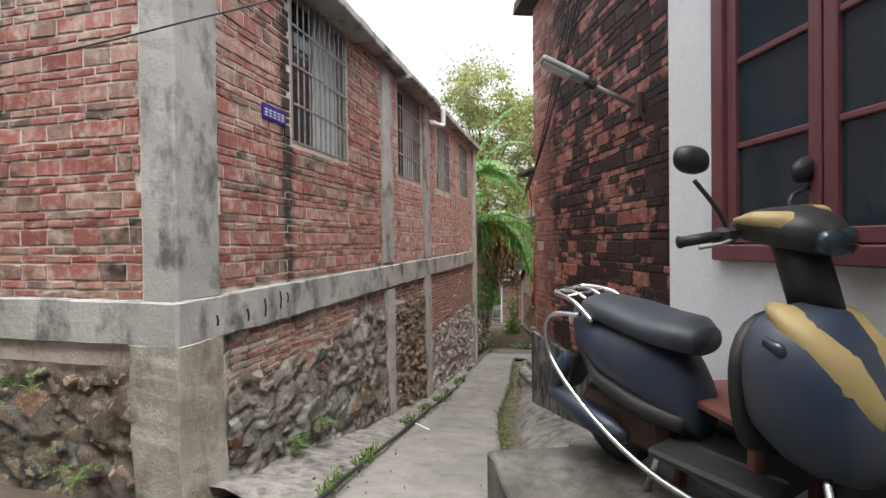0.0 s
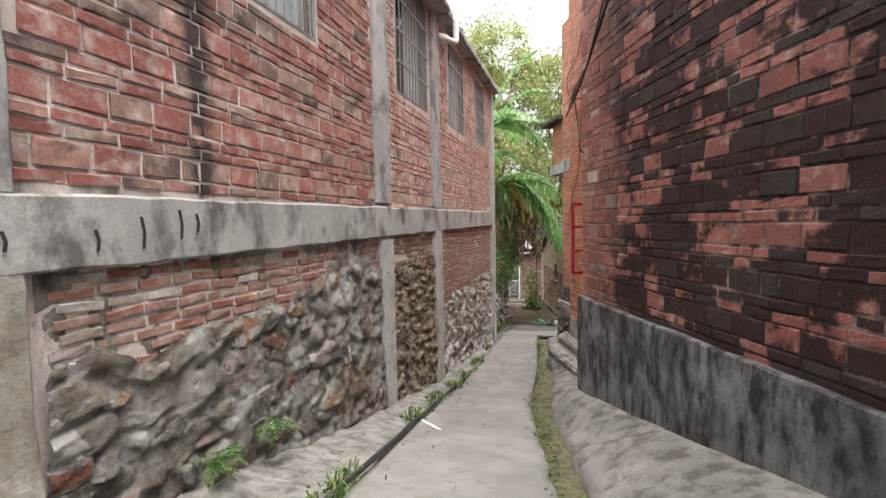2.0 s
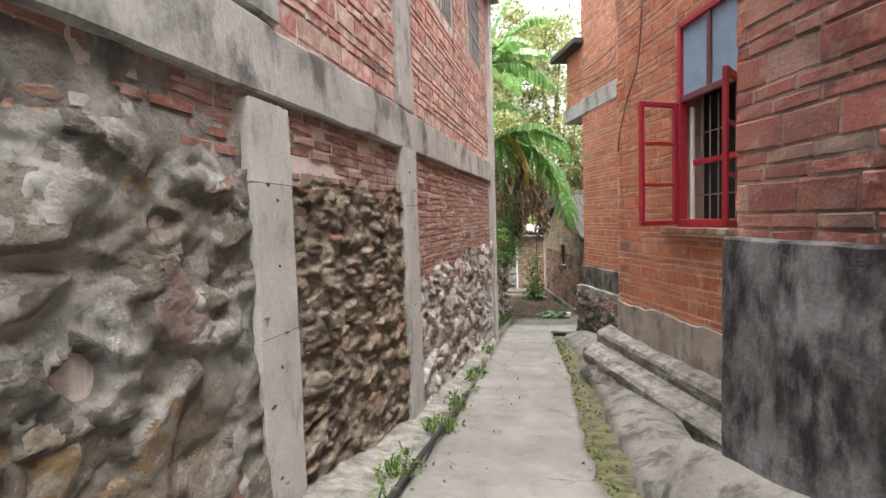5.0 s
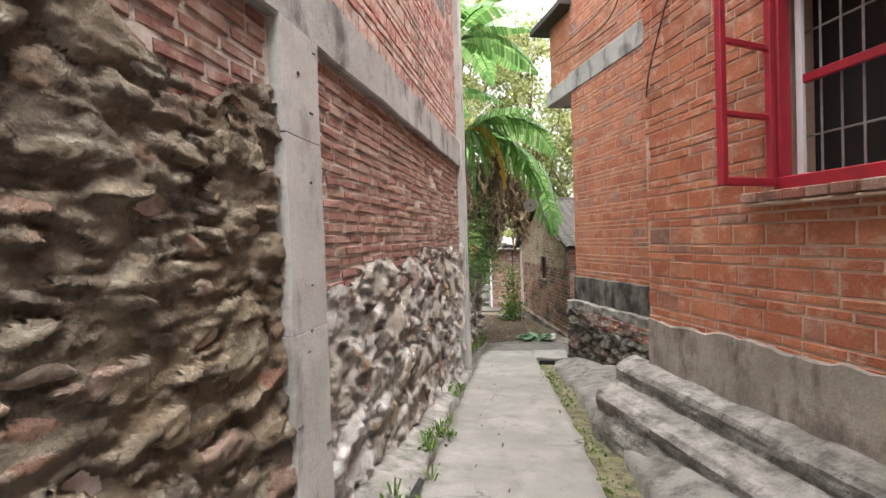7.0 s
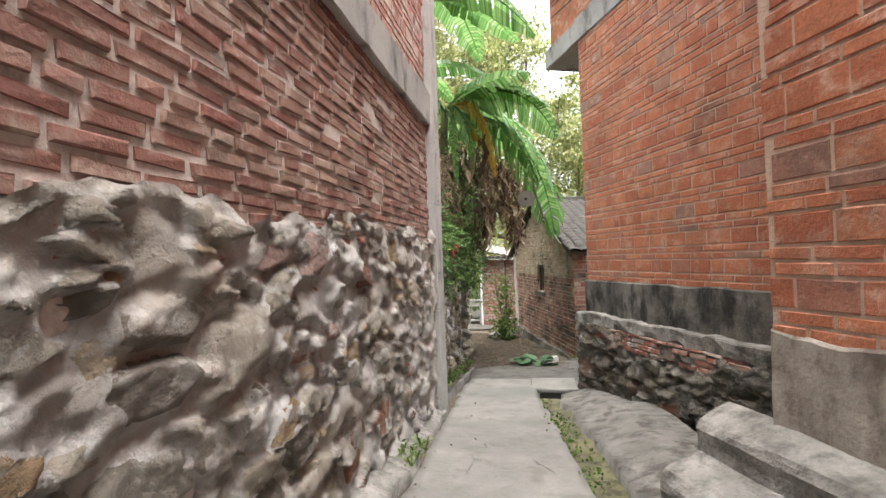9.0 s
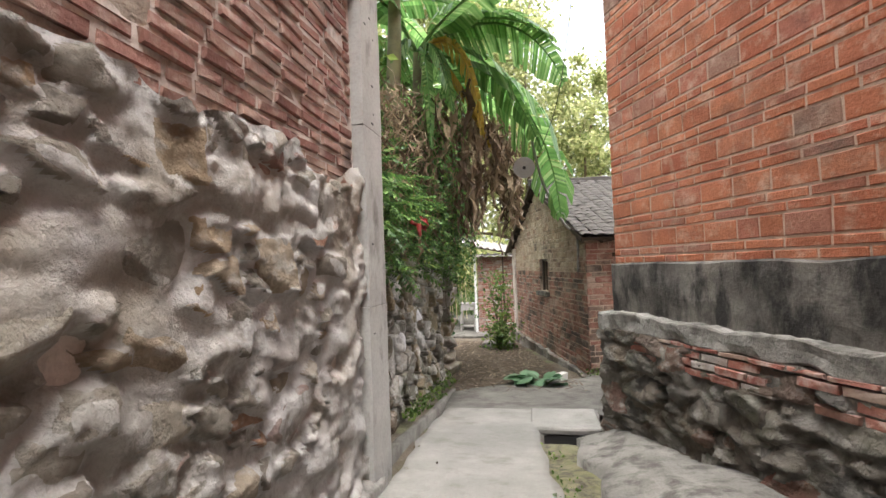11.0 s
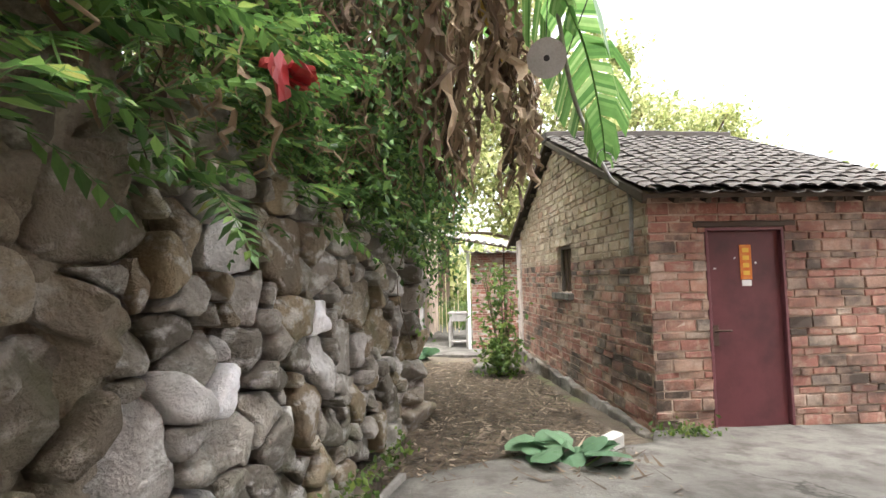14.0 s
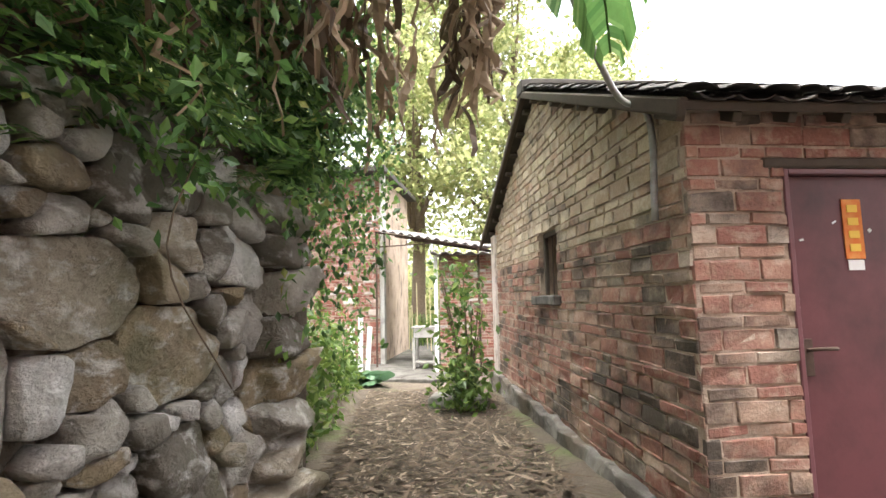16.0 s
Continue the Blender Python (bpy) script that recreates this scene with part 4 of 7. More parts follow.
white = thing("white_house", (0.7, 2.5, 0.2), "whitewashed house wall with a maroon framed window", "house")
WIN0 = [(0.42, 2.1, 1.40, 2.85)]
part("wall", holed_slab(R0, 6.5, 0.25, -0.6, 4.6, WIN0), WHITEWASH, white, "whitewashed plaster wall")
part("end_wall", boxes(R0, (0.0, 0.24, 0.26, 4.0, -0.9, 4.6), bevel=0.01), WHITEWASH, white)
# unseen slab, its overhang added to hold skylight off the white wall
part("roof", boxes(R0, (-0.3, 7.0, -0.3, 4.2, 4.6, 4.75), bevel=0.01), CONCRETE, white)

orange = thing("orange_brick_house", (-0.3, 10.2, gz(10.2)), "orange brick house with cement plinth and red window", "house")
WIN2 = [(1.24, 2.12, 0.09, 1.98)]
wall2 = part("wall", holed_slab(R2 @ Matrix.Translation((0, 0.003, 0)), 4.6, 0.3, -0.90, 5.6, WIN2), MORTAR_PALE, orange, "orange brick wall with pale joints")
brick_wall(R2, brick_courses(4.6, -0.84, 5.6, ROWLOCK, WIN2, 16, 0.011), BRICK_ORANGE, wall2, (1.2, 0.2), 26, wild=0.002, worn=0.35)
end2 = face_frame(*(R2 @ Vector((0, 1.6, 0))).xy, *(-(R2.to_3x3() @ Vector((0, 1, 0)))).xy)
part("end_wall", holed_slab(end2, 1.59, 0.3, -2.0, 5.6, []), MORTAR_PALE, orange)
part("plinth", ragged_top(rough_block(R2, -0.012, 4.6, -0.015, 0.29, -2.2, -0.81, 0.06, 0.008, 15), -1.0, 0.05), CEMENT_GREY, orange, "patched grey cement plinth")


def worn_ledge(m, length, profile, seed, amount=0.015, step=0.024):
    """A run of eroded cement ledges: profile of (out, z) from the wall down to the ground, broken along its edges."""
    pts = []
    for (a, b), (c, d) in zip(profile[:-1], profile[1:]):
        n = max(2, int(math.hypot(c - a, d - b) / step))
        pts += [(a + (c - a) * k / n, b + (d - b) * k / n) for k in range(n)]
    pts.append(profile[-1])
    rows = int(length / step)
    verts = []
    for i in range(rows + 1):
        s = length * i / rows
        for k, (o, z) in enumerate(pts):
            q = Vector((s * 1.6 + seed, o * 4, z * 4))
            chip = max(0.0, noise.noise(q * 2.1 + Vector((5, 0, 0))) - 0.15) * amount * 2.0
            d = noise.fractal(q * 2.6, 1, 2, 5) * amount
            verts.append(m @ Vector((s, -o - (d - chip) * (k > 0), z + (d * 0.6 - chip) * (k > 0))))
    n = len(pts)
    return verts, [f[::-1] for f in sheet(rows, n - 1)] + [tuple(range(n)), tuple(range(rows * n, rows * n + n))[::-1]]


LEDGES = [(-0.02, -1.19), (0.04, -1.21), (0.15, -1.25), (0.17, -1.29), (0.165, -1.39), (0.20, -1.42), (0.33, -1.46), (0.365, -1.50), (0.36, -1.62), (0.40, -1.75), (0.40, -2.3)]
part("ledge", worn_ledge(R2 @ Matrix.Translation((-0.28, 0, 0)), 4.88, LEDGES, 16), STEP_STONE, orange, "worn pale cement ledges at the wall's foot")

corner = thing("corner_brick_house", (-0.6, 14.5, gz(14.5)), "orange brick house over black cement band and rubble foot", "house")
wall3 = part("wall", holed_slab(R3 @ Matrix.Translation((0, 0.003, 0)), 4.6, 0.3, -0.83, 6.2, []), MORTAR_PALE, corner, "orange brick wall with pale joints")
brick_wall(R3, brick_courses(4.6, -0.80, 2.28, ROWLOCK, [], 17, 0.011) + brick_courses(4.6, 2.62, 6.2, ROWLOCK, [], 19, 0.012), BRICK_ORANGE, wall3, (0.9, 0.1), 27, wild=0.002, worn=0.35)
part("beam", rough_block(R3, -0.05, 4.6, -0.02, 0.1, 2.28, 2.60, 0.15, 0.01, 18), CONCRETE, corner)
end3 = face_frame(*(R3 @ Vector((0, 5.0, 0))).xy, *(-(R3.to_3x3() @ Vector((0, 1, 0)))).xy)
wall3e = part("end_wall", holed_slab(end3 @ Matrix.Translation((0, 0.003, 0)), 4.98, 0.3, -2.4, 6.2, []), MORTAR_PALE, corner)
brick_wall(end3, brick_courses(5.0, -0.80, 6.2, ROWLOCK, [], 18, 0.011), BRICK_ORANGE, wall3e, (4.9, 0), 28, wild=0.002, singles=100, worn=0.35)
part("plinth", rough_block(R3, -0.03, 4.6, -0.035, 0.29, -1.3, -0.80, 0.06, 0.016, 19), CEMENT_BLACK, corner, "black weathered cement band")
part("ledge", rough_block(R3, -0.12, 4.6, -0.13, 0.2, -1.34, -1.20, 0.06, 0.045, 20), STEP_STONE, corner, "broken pale cement ledge")
base3 = part("stone_base", boxes(R3, (-0.08, 4.6, -0.06, 0.28, -2.6, -1.33), bevel=0.02), SMEAR_DARK, corner, "rough stone footing")
rubble_wall(R3 @ Matrix.Translation((-0.1, -0.11, 0)), 4.6, lambda s: gz(15.5 - s) - 0.15, lambda s: -1.32, base3, (0.8, -1.7), 35, ROCK_DARK, SMEAR_DARK, 0.20, 0.0, 0.042, 1.7, 0.05, 2.2, 0.8)
foot_bricks = [b for b in brick_courses(4.6, -1.52, -1.33, FLAT, [], 29, 0.012) if b[0] > 0.25 and noise.noise(Vector((b[0] * 2, b[1] * 5, 1))) > -0.25]
brick_wall(R3 @ Matrix.Translation((0, -0.135, 0)), foot_bricks, BRICK_OLD, base3, (0.8, -1.4), 30, wild=0.012)
part("balcony_slab", rough_block(R3, -0.95, 0.3, -0.03, 1.5, 2.28, 2.56, 0.15, 0.01, 21), CONCRETE, corner, "projecting concrete slab")
part("upper_wall", boxes(R3, (-0.9, -0.05, 0.05, 1.4, 2.57, 3.7), bevel=0.01), BRICK_ORANGE, corner)
part("roof", rough_block(R3, -1.25, 0.1, -0.2, 1.6, 3.7, 3.82, 0.3, 0.02, 22), TILE, corner)

# ---- hut ----
GABLE = face_frame(-2.161, 24.235, 0.242, -0.970)
FRONT = face_frame(-0.83, 18.9, 0.968, 0.250)
HUT_W, HUT_L = 5.5, 2.6
hut = thing("brick_hut", (0.5, 20.5, gz(19)), "low old brick hut with a tiled gable roof", "hut")
EAVE, APEX = -0.40, 0.86


def gable_top(s):
    return EAVE + (APEX - EAVE) * (1 - abs(s - HUT_W / 2) / (HUT_W / 2))


HWIN = [(2.72, 3.33, -1.36, -0.70)]
a, b, c, d = HWIN[0]
gable_rings = [[(0, -3), (a, -3), (a, gable_top(a)), (0, EAVE)], [(b, -3), (HUT_W, -3), (HUT_W, EAVE), (b, gable_top(b))],
               [(a, -3), (b, -3), (b, c), (a, c)], [(a, d), (b, d), (b, gable_top(b)), (HUT_W / 2, APEX), (a, gable_top(a))]]
gable_geo = ([], [])
for ring_pts in gable_rings:
    n, m = len(gable_geo[0]), len(ring_pts)
    gable_geo[0].extend(GABLE @ Vector((s, dd, z)) for dd in (0.004, 0.3) for s, z in ring_pts)
    gable_geo[1].extend([tuple(range(n, n + m)), tuple(range(n + 2 * m - 1, n + m - 1, -1))] + [(n + k + m, n + (k + 1) % m + m, n + (k + 1) % m, n + k) for k in range(m)])
wall_g = part("gable_wall", gable_geo, MORTAR_HUT, hut, "weathered brick gable wall")
HUT_PATTERN = [(0.24, 0.06), (0.26, 0.09), (0.22, 0.055), (0.27, 0.10)]
gb = brick_courses(HUT_W, -2.75, APEX, HUT_PATTERN, HWIN, 41, 0.014, top=gable_top)
brick_wall(GABLE, [b for b in gb if b[1] < -0.95], BRICK_HUT, wall_g, (4.2, -1.5), 51, proud=0.011, wild=0.005, worn=1.1)
upper_g = part("gable_top", holed_slab(GABLE @ Matrix.Translation((1, 0.06, 0)), 1.5, 0.2, -0.9, -0.5, []), MORTAR_HUT, hut)
brick_wall(GABLE, [b for b in gb if b[1] >= -0.95], BRICK_HUT_TOP, upper_g, (4.2, -0.5), 52, proud=0.011, wild=0.005, worn=1.1)
DOOR = [(0.53, 1.29, -2.9, -0.72)]
wall_f = part("front_wall", holed_slab(FRONT @ Matrix.Translation((0, 0.003, 0)), HUT_L, 0.3, -3, EAVE, DOOR), MORTAR_HUT, hut, "brick front wall with grey patches")
brick_wall(FRONT, brick_courses(HUT_L, -2.6, EAVE - 0.02, HUT_PATTERN, DOOR, 42, 0.012), BRICK_HUT, wall_f, (0.8, -1.5), 53, proud=0.011, wild=0.005, worn=1.1)
part("plinth", rough_block(GABLE, 0, HUT_W, -0.10, 0.1, -3, -2.55, 0.1, 0.05, 23), SMEAR_DARK, hut, "low mortar skirting")
part("back_wall", boxes(FRONT, (0, HUT_L, HUT_W - 0.35, HUT_W - 0.05, -3, EAVE), bevel=0), MORTAR, hut)
fv = [(HUT_L - e, d, z) for e in (0.28, 0.0) for d, z in ((0.31, -3), (HUT_W - 0.36, -3), (HUT_W - 0.36, EAVE + 0.15), (HUT_W / 2, APEX - 0.03), (0.31, EAVE + 0.13))]
part("far_gable", ([FRONT @ Vector(v) for v in fv], [(0, 1, 2, 3, 4), (9, 8, 7, 6, 5)] + [(k + 5, (k + 1) % 5 + 5, (k + 1) % 5, k) for k in range(5)]), MORTAR_HUT, hut)

# ---- retaining wall ----
RET = face_frame(-2.93, 14.3, -0.15, 4.5)
retaining = thing("stone_retaining_wall", (-3.0, 16.5, gz(16.5)), "dry stone retaining wall of grey boulders under ferns", "stone wall", kind="structure")
back_face = part("earth_core", rough_face(RET, 4.6, lambda s: gz(14.3 + s) - 0.2, lambda s: -0.45, 0.06, 0.05, 9, 0.16), EARTH, retaining, smooth=True)
r = random.Random(77)


def cell_polygon(points, k, box, stretch):
    """The part of the box that lies nearest to point k, as a polygon."""
    poly = [Vector(p) for p in ((box[0], box[2]), (box[1], box[2]), (box[1], box[3]), (box[0], box[3]))]
    a = Vector(points[k][:2])
    for j, q in enumerate(points):
        b = Vector(q[:2])
        if j == k or (b - a).length > 1.2:
            continue
        n, mid = Vector(((b.x - a.x), (b.y - a.y) * stretch)), a + (b - a) * (points[k][2] / (points[k][2] + q[2]))
        out = []
        for p, q2 in zip(poly, poly[1:] + poly[:1]):
            dp, dq = (p - mid).dot(n), (q2 - mid).dot(n)
            if dp <= 0:
                out.append(p)
            if dp * dq < 0:
                out.append(p + (q2 - p) * (dp / (dp - dq)))
        poly = out
        if len(poly) < 3:
            return []
    return poly


def fitted_stone(poly, seed, gap=0.010, bulge=0.06):
    """A field stone that fills a polygon of the wall's face: worn corners, two or three broken faces in front."""
    r = random.Random(seed)
    centre = sum(poly, Vector((0, 0))) / len(poly)
    line = []
    for p, q in zip(poly, poly[1:] + poly[:1]):
        n = max(1, int((q - p).length / 0.03))
        line += [p + (q - p) * k / n for k in range(n)]
    line = [p + noise.noise_vector(Vector((p.x, p.y, 0)) * 3.3).xy * 0.075 + noise.noise_vector(Vector((p.x, p.y, 4)) * 9).xy * 0.018 for p in line]
    for _ in range(1):
        line = [(line[k - 1] + line[k] * 2 + line[(k + 1) % len(line)]) / 4 for k in range(len(line))]
    span = max(0.05, sum((p - centre).length for p in line) / len(line))
    planes = [(r.uniform(-0.75, 0.75), r.uniform(-1.0, 0.5), r.uniform(-0.01, 0.025)) for _ in range(r.randrange(2, 5))]
    off = Vector((seed * 3.1, seed * 1.7, 0))
    verts, faces, n = [], [], len(line)
    rings = [(0.9, -2.0), (1.0, -0.4), (1.0, 0.25), (0.975, 0.72), (0.91, 0.95), (0.66, 1.0), (0.34, 1.0)]
    for f, up in rings:
        for p in line:
            d = p - centre
            q = centre + d * max(0.2, f - gap / max(0.03, d.length))
            v = Vector((q.x, q.y, 0))
            out = up * bulge if up < 0 else min(bulge * up ** 0.8, max(0.005, bulge + min(a * (q.x - centre.x) + b * (q.y - centre.y) + c for a, b, c in planes)) * up ** 0.5)
            w = noise.noise_vector(v * 9 + off) * 0.012 + noise.noise_vector(v * 24 + off) * 0.008
            verts.append((q.x + w.x, -out - w.z, q.y + w.y))
    for a in range(len(rings) - 1):
        for k in range(n):
            l = (k + 1) % n
            faces.append((a * n + k, a * n + l, (a + 1) * n + l, (a + 1) * n + k))
    top = len(verts)
    last = verts[-n:]
    verts.append(tuple(sum(v[i] for v in last) / n for i in range(3)))
    faces += [((len(rings) - 1) * n + k, (len(rings) - 1) * n + (k + 1) % n, top) for k in range(n)]
    return verts, faces


def wall_top(s):
    return -0.50 - 0.03 * s + 0.09 * noise.noise(Vector((s * 2, 0, 0)))


seats = []
for scale, tries in ((0.36, 50), (0.22, 200), (0.13, 500), (0.08, 500)):
    for _ in range(tries):
        q = (r.uniform(-0.2, 4.75), r.uniform(-2.75, -0.4))
        if all(math.hypot(q[0] - o[0], (q[1] - o[1]) * 1.35) > (scale + o[2]) * 0.5 for o in seats):
            seats.append((*q, scale * r.uniform(0.85, 1.2)))
WHITE_STONES = [(0.48, -1.03), (1.63, -1.52), (2.5, -1.35)]
seats = [o for o in seats if math.hypot((o[0] - 0.48) * 0.6, o[1] + 1.03) > 0.13]
for s, z in WHITE_STONES:
    seats = [o for o in seats if math.hypot(o[0] - s, (o[1] - z) * 1.35) > 0.10] + [(s, z, 0.12)]
seats.sort(key=lambda o: math.hypot(o[0] - 2.0, o[1] + 1.4))
for k, (s, z, size) in enumerate(seats):
    poly = cell_polygon(seats, k, (-0.25, 4.8, -2.85, -0.38), 1.5)
    if len(poly) < 3 or z > wall_top(s) or z < gz(14.3 + s) - 0.12:
        continue
    lean = RET @ Matrix.Translation((0, 0.05 + 0.04 * (z + 2.2) + r.uniform(-0.04, 0.03), 0))
    geo = fitted_stone(poly, 300 + k, r.choice((0.003, 0.006, 0.010)), r.uniform(0.05, 0.10))
    white = any(abs(s - a) + abs(z - b) < 0.01 for a, b in WHITE_STONES)
    part("stone", ([lean @ Vector(v) for v in geo[0]], geo[1]), WHITE_ROCK if white else (ROCK_EARTHY if s < 1.1 else ROCK), back_face, "chalky white stone" if white else "", True)
part("mortar", rough_face(RET @ Matrix.Translation((-0.1, 0, 0)), 1.25, lambda s: gz(14.2 + s) - 0.2, lambda s: -0.46 + 0.1 * noise.noise(Vector((s * 3, 0, 0))), 0.0135, 0.11, 91, 0.078, 3.6), SMEAR_EARTH, retaining, "earthy mortar washed over the first stones", smooth=True)
boulder = rock_shape(77, 0.2, 0.12, 3)
part("boulder", joined([(RET @ Matrix.Translation((0.53, 0.0, -1.72)) @ Matrix.Diagonal((0.30, 0.22, 0.27, 1)), boulder)]), ROCK, retaining, "round brown boulder at the wall's foot", True)
ROCKS = [block_stone(200 + k) for k in range(12)]
buttress = thing("stone_buttress", (-2.98, 19.0, gz(19)), "stacked stone pier of flat grey rocks", "stone pier", kind="structure")
core = part("core", boxes(Matrix.Translation((-3.35, 18.95, 0)), (-0.2, 0.28, -0.2, 0.3, -2.7, -0.95), bevel=0.03), EARTH, buttress)
z = gz(18.8) - 0.05
while z < -0.95:
    h = r.uniform(0.18, 0.27)
    ob = new("stone", as_mesh("stone", ROCKS[r.randrange(12)], ROCK, True))
    ob.parent = core
    ob.matrix_basis = Matrix.Translation((-3.2 + r.uniform(-0.03, 0.03), 18.9, z + h / 2)) @ Euler((0, r.uniform(-0.08, 0.08), r.uniform(-0.2, 0.2))).to_matrix().to_4x4() @ Matrix.Diagonal((0.50, 0.5, h * 1.10, 1))
    z += h
# the bank behind the wall
bv, bf = [], []
nb = 40
for j in range(nb + 1):
    y = 14.4 + 9.0 * j / nb
    for i in range(21):
        x = -2.98 - 0.035 * (y - 14.3) - 9.0 * i / 20
        z = -0.55 - 0.06 * (y - 14.4) + 0.10 * i * (0.6 + 0.4 * noise.noise(Vector((x, y, 0)) * 0.7)) + 0.07 * noise.fractal(Vector((x, y, 5)) * 1.5, 1, 2, 4)
        if y > 19.3:
            z = -0.85 - (y - 19.3) * 0.55 + i * 0.1 if i > 1 else gz(y) - 0.1
        bv.append((x, y, max(z, gz(y) - 0.12)))
for j in range(nb):
    for i in range(20):
        k = j * 21 + i
        bf.append((k, k + 21, k + 22, k + 1))
solid("earth_bank", (bv, bf), EARTH, "overgrown earth bank behind the stone wall", "bank", kind="structure", smooth=True)


# ---- added walls out of view, to cut the skylight near the camera ----
solid("light_block_south", boxes(Matrix.Identity(4), (-9.5, 3.5, -1.6, -1.35, -1, 5.5)), CONCRETE, "plain grey wall added out of view to cut the skylight", "wall", kind="structure")
solid("light_block_west", boxes(Matrix.Identity(4), (-7.8, -7.55, -1.3, 2.75, -1, 5.0)), CONCRETE, "plain grey wall added out of view to cut the skylight", "wall", kind="structure")

# ---- apron, platform, drain slab ----
def apron():
    """Sloping cement between the drain and the sooty house, from the path's height up to the plinth."""
    verts, faces, rows, cols = [], [], 46, 10
    for j in range(rows + 1):
        s = -0.35 + 3.9 * j / rows
        foot = R1 @ Vector((s, -0.04, 0))
        y = foot.y - 0.1
        inner = Vector((curve_at(PATH_RIGHT, y) + 0.30 + 0.06 * noise.noise(Vector((s * 3, 0, 0))), y - 0.15, gz(y) - 0.02))
        top = Vector((foot.x, foot.y, gz(foot.y) + 0.30))
        verts.append(inner - Vector((0.01, 0, 0.35)))
        for i in range(cols):
            f = i / (cols - 1)
            p = inner.lerp(top, f)
            p.z += 0.06 * math.sin(f * math.pi) + 0.018 * noise.fractal(p * 2.5, 1, 2, 4)
            verts.append(p)
    for j in range(rows):
        for i in range(cols):
            k = j * (cols + 1) + i
            faces.append((k, k + 1, k + cols + 2, k + cols + 1))
    return verts, faces


solid("cement_apron", apron(), APRON, "sloping stained cement apron at the plinth's foot", "apron", kind="structure", smooth=True)


def second_apron():
    verts, faces, rows, cols = [], [], 60, 8
    for j in range(rows + 1):
        y = 7.7 + 7.6 * j / rows
        a = curve_at(PATH_RIGHT, y) + 0.30 + 0.09 * noise.noise(Vector((y * 2.6, 3, 0)))
        b = -0.35
        verts.append((a - 0.01, y, gz(y) - 0.35))
        for i in range(cols):
            x = a + (b - a) * i / cols
            verts.append((x, y, gz(y) - 0.03 + 0.11 * min(1, i / 3) + 0.03 * noise.fractal(Vector((x, y, 2)) * 2.2, 1, 2, 4)))
    for j in range(rows):
        for i in range(cols):
            k = j * (cols + 1) + i
            faces.append((k, k + 1, k + cols + 2, k + cols + 1))
    return verts, faces


solid("cement_verge", second_apron(), APRON, "broken cement verge between drain and wall", "verge", kind="structure", smooth=True)
slab = thing("drain_cover", (-1.42, 15.6, gz(15.6)), "concrete slab bridging the drain over a dark box of painted shade", "drain cover", kind="structure")
SL = Matrix.Translation((-1.42, 15.5, gz(15.5)))
part("slab", rough_block(SL, -0.30, 0.30, -0.10, 0.5, -0.02, 0.035, 0.1, 0.006, 40), PATH, slab)
# dark box in place of the shade under the slab
part("outlet_shade", boxes(SL, (-0.20, 0.20, -0.09, 0.3, -0.17, -0.022)), SHADE_BLACK, slab)
part("cheek", rough_block(SL, -0.30, -0.205, -0.08, 0.3, -0.25, -0.022, 0.1, 0.006, 46), PATH, slab)
part("cheek", rough_block(SL, 0.205, 0.30, -0.08, 0.3, -0.25, -0.022, 0.1, 0.006, 47), PATH, slab)
YARD_LEFT = [(15.9, -2.60), (17.2, -2.72), (17.45, -2.5), (17.8, -2.1), (18.15, -1.5), (18.4, -1.0), (18.9, -0.85), (19.5, -0.8)]
solid("pavement_yard", strip(lambda y: curve_at(YARD_LEFT, y), lambda y: 7.0, 16.0, 19.4, 0.026, across=60), YARD, "cracked concrete yard before the hut door", "pavement", kind="structure", smooth=True)
solid("kerb_wall", strip(lambda y: -2.74, lambda y: -2.69 + 0.01 * math.sin(y * 4), 14.4, 17.25, 0.055, across=3, wave=0.012, thick=0.2, edge=0.008), YARD, "low concrete kerb before the stone wall", "kerb", kind="structure", smooth=True)
platform = thing("scooter_platform", (0.4, 2, 0.1), "raised concrete platform along the white house", "platform", kind="structure")
part("upper_slab", rough_block(R0, 0.16, 6.0, -1.12, 0.0, -0.6, 0.40, 0.12, 0.02, 42), YARD, platform)
part("lower_step", rough_block(R0, -0.25, 0.17, -0.98, 0.02, -0.9, 0.15, 0.10, 0.02, 43), YARD, platform)
solid("loose_brick", rough_block(Matrix.Translation((-0.10, 2.74, 0.185)) @ Matrix.Rotation(-0.5, 4, "Z"), -0.06, 0.06, -0.12, 0.12, -0.04, 0.055, 0.06, 0.006, 44), OLD_WOOD,
      "loose weathered brick on the platform's edge", "brick")
solid("loose_stone", rough_block(Matrix.Translation((0.10, 2.80, 0.25)) @ Matrix.Rotation(-0.3, 4, "Z"), -0.08, 0.07, -0.08, 0.08, -0.1, 0.13, 0.06, 0.012, 45), CEMENT_BLACK,
      "dark concrete block beside the loose brick", "block")


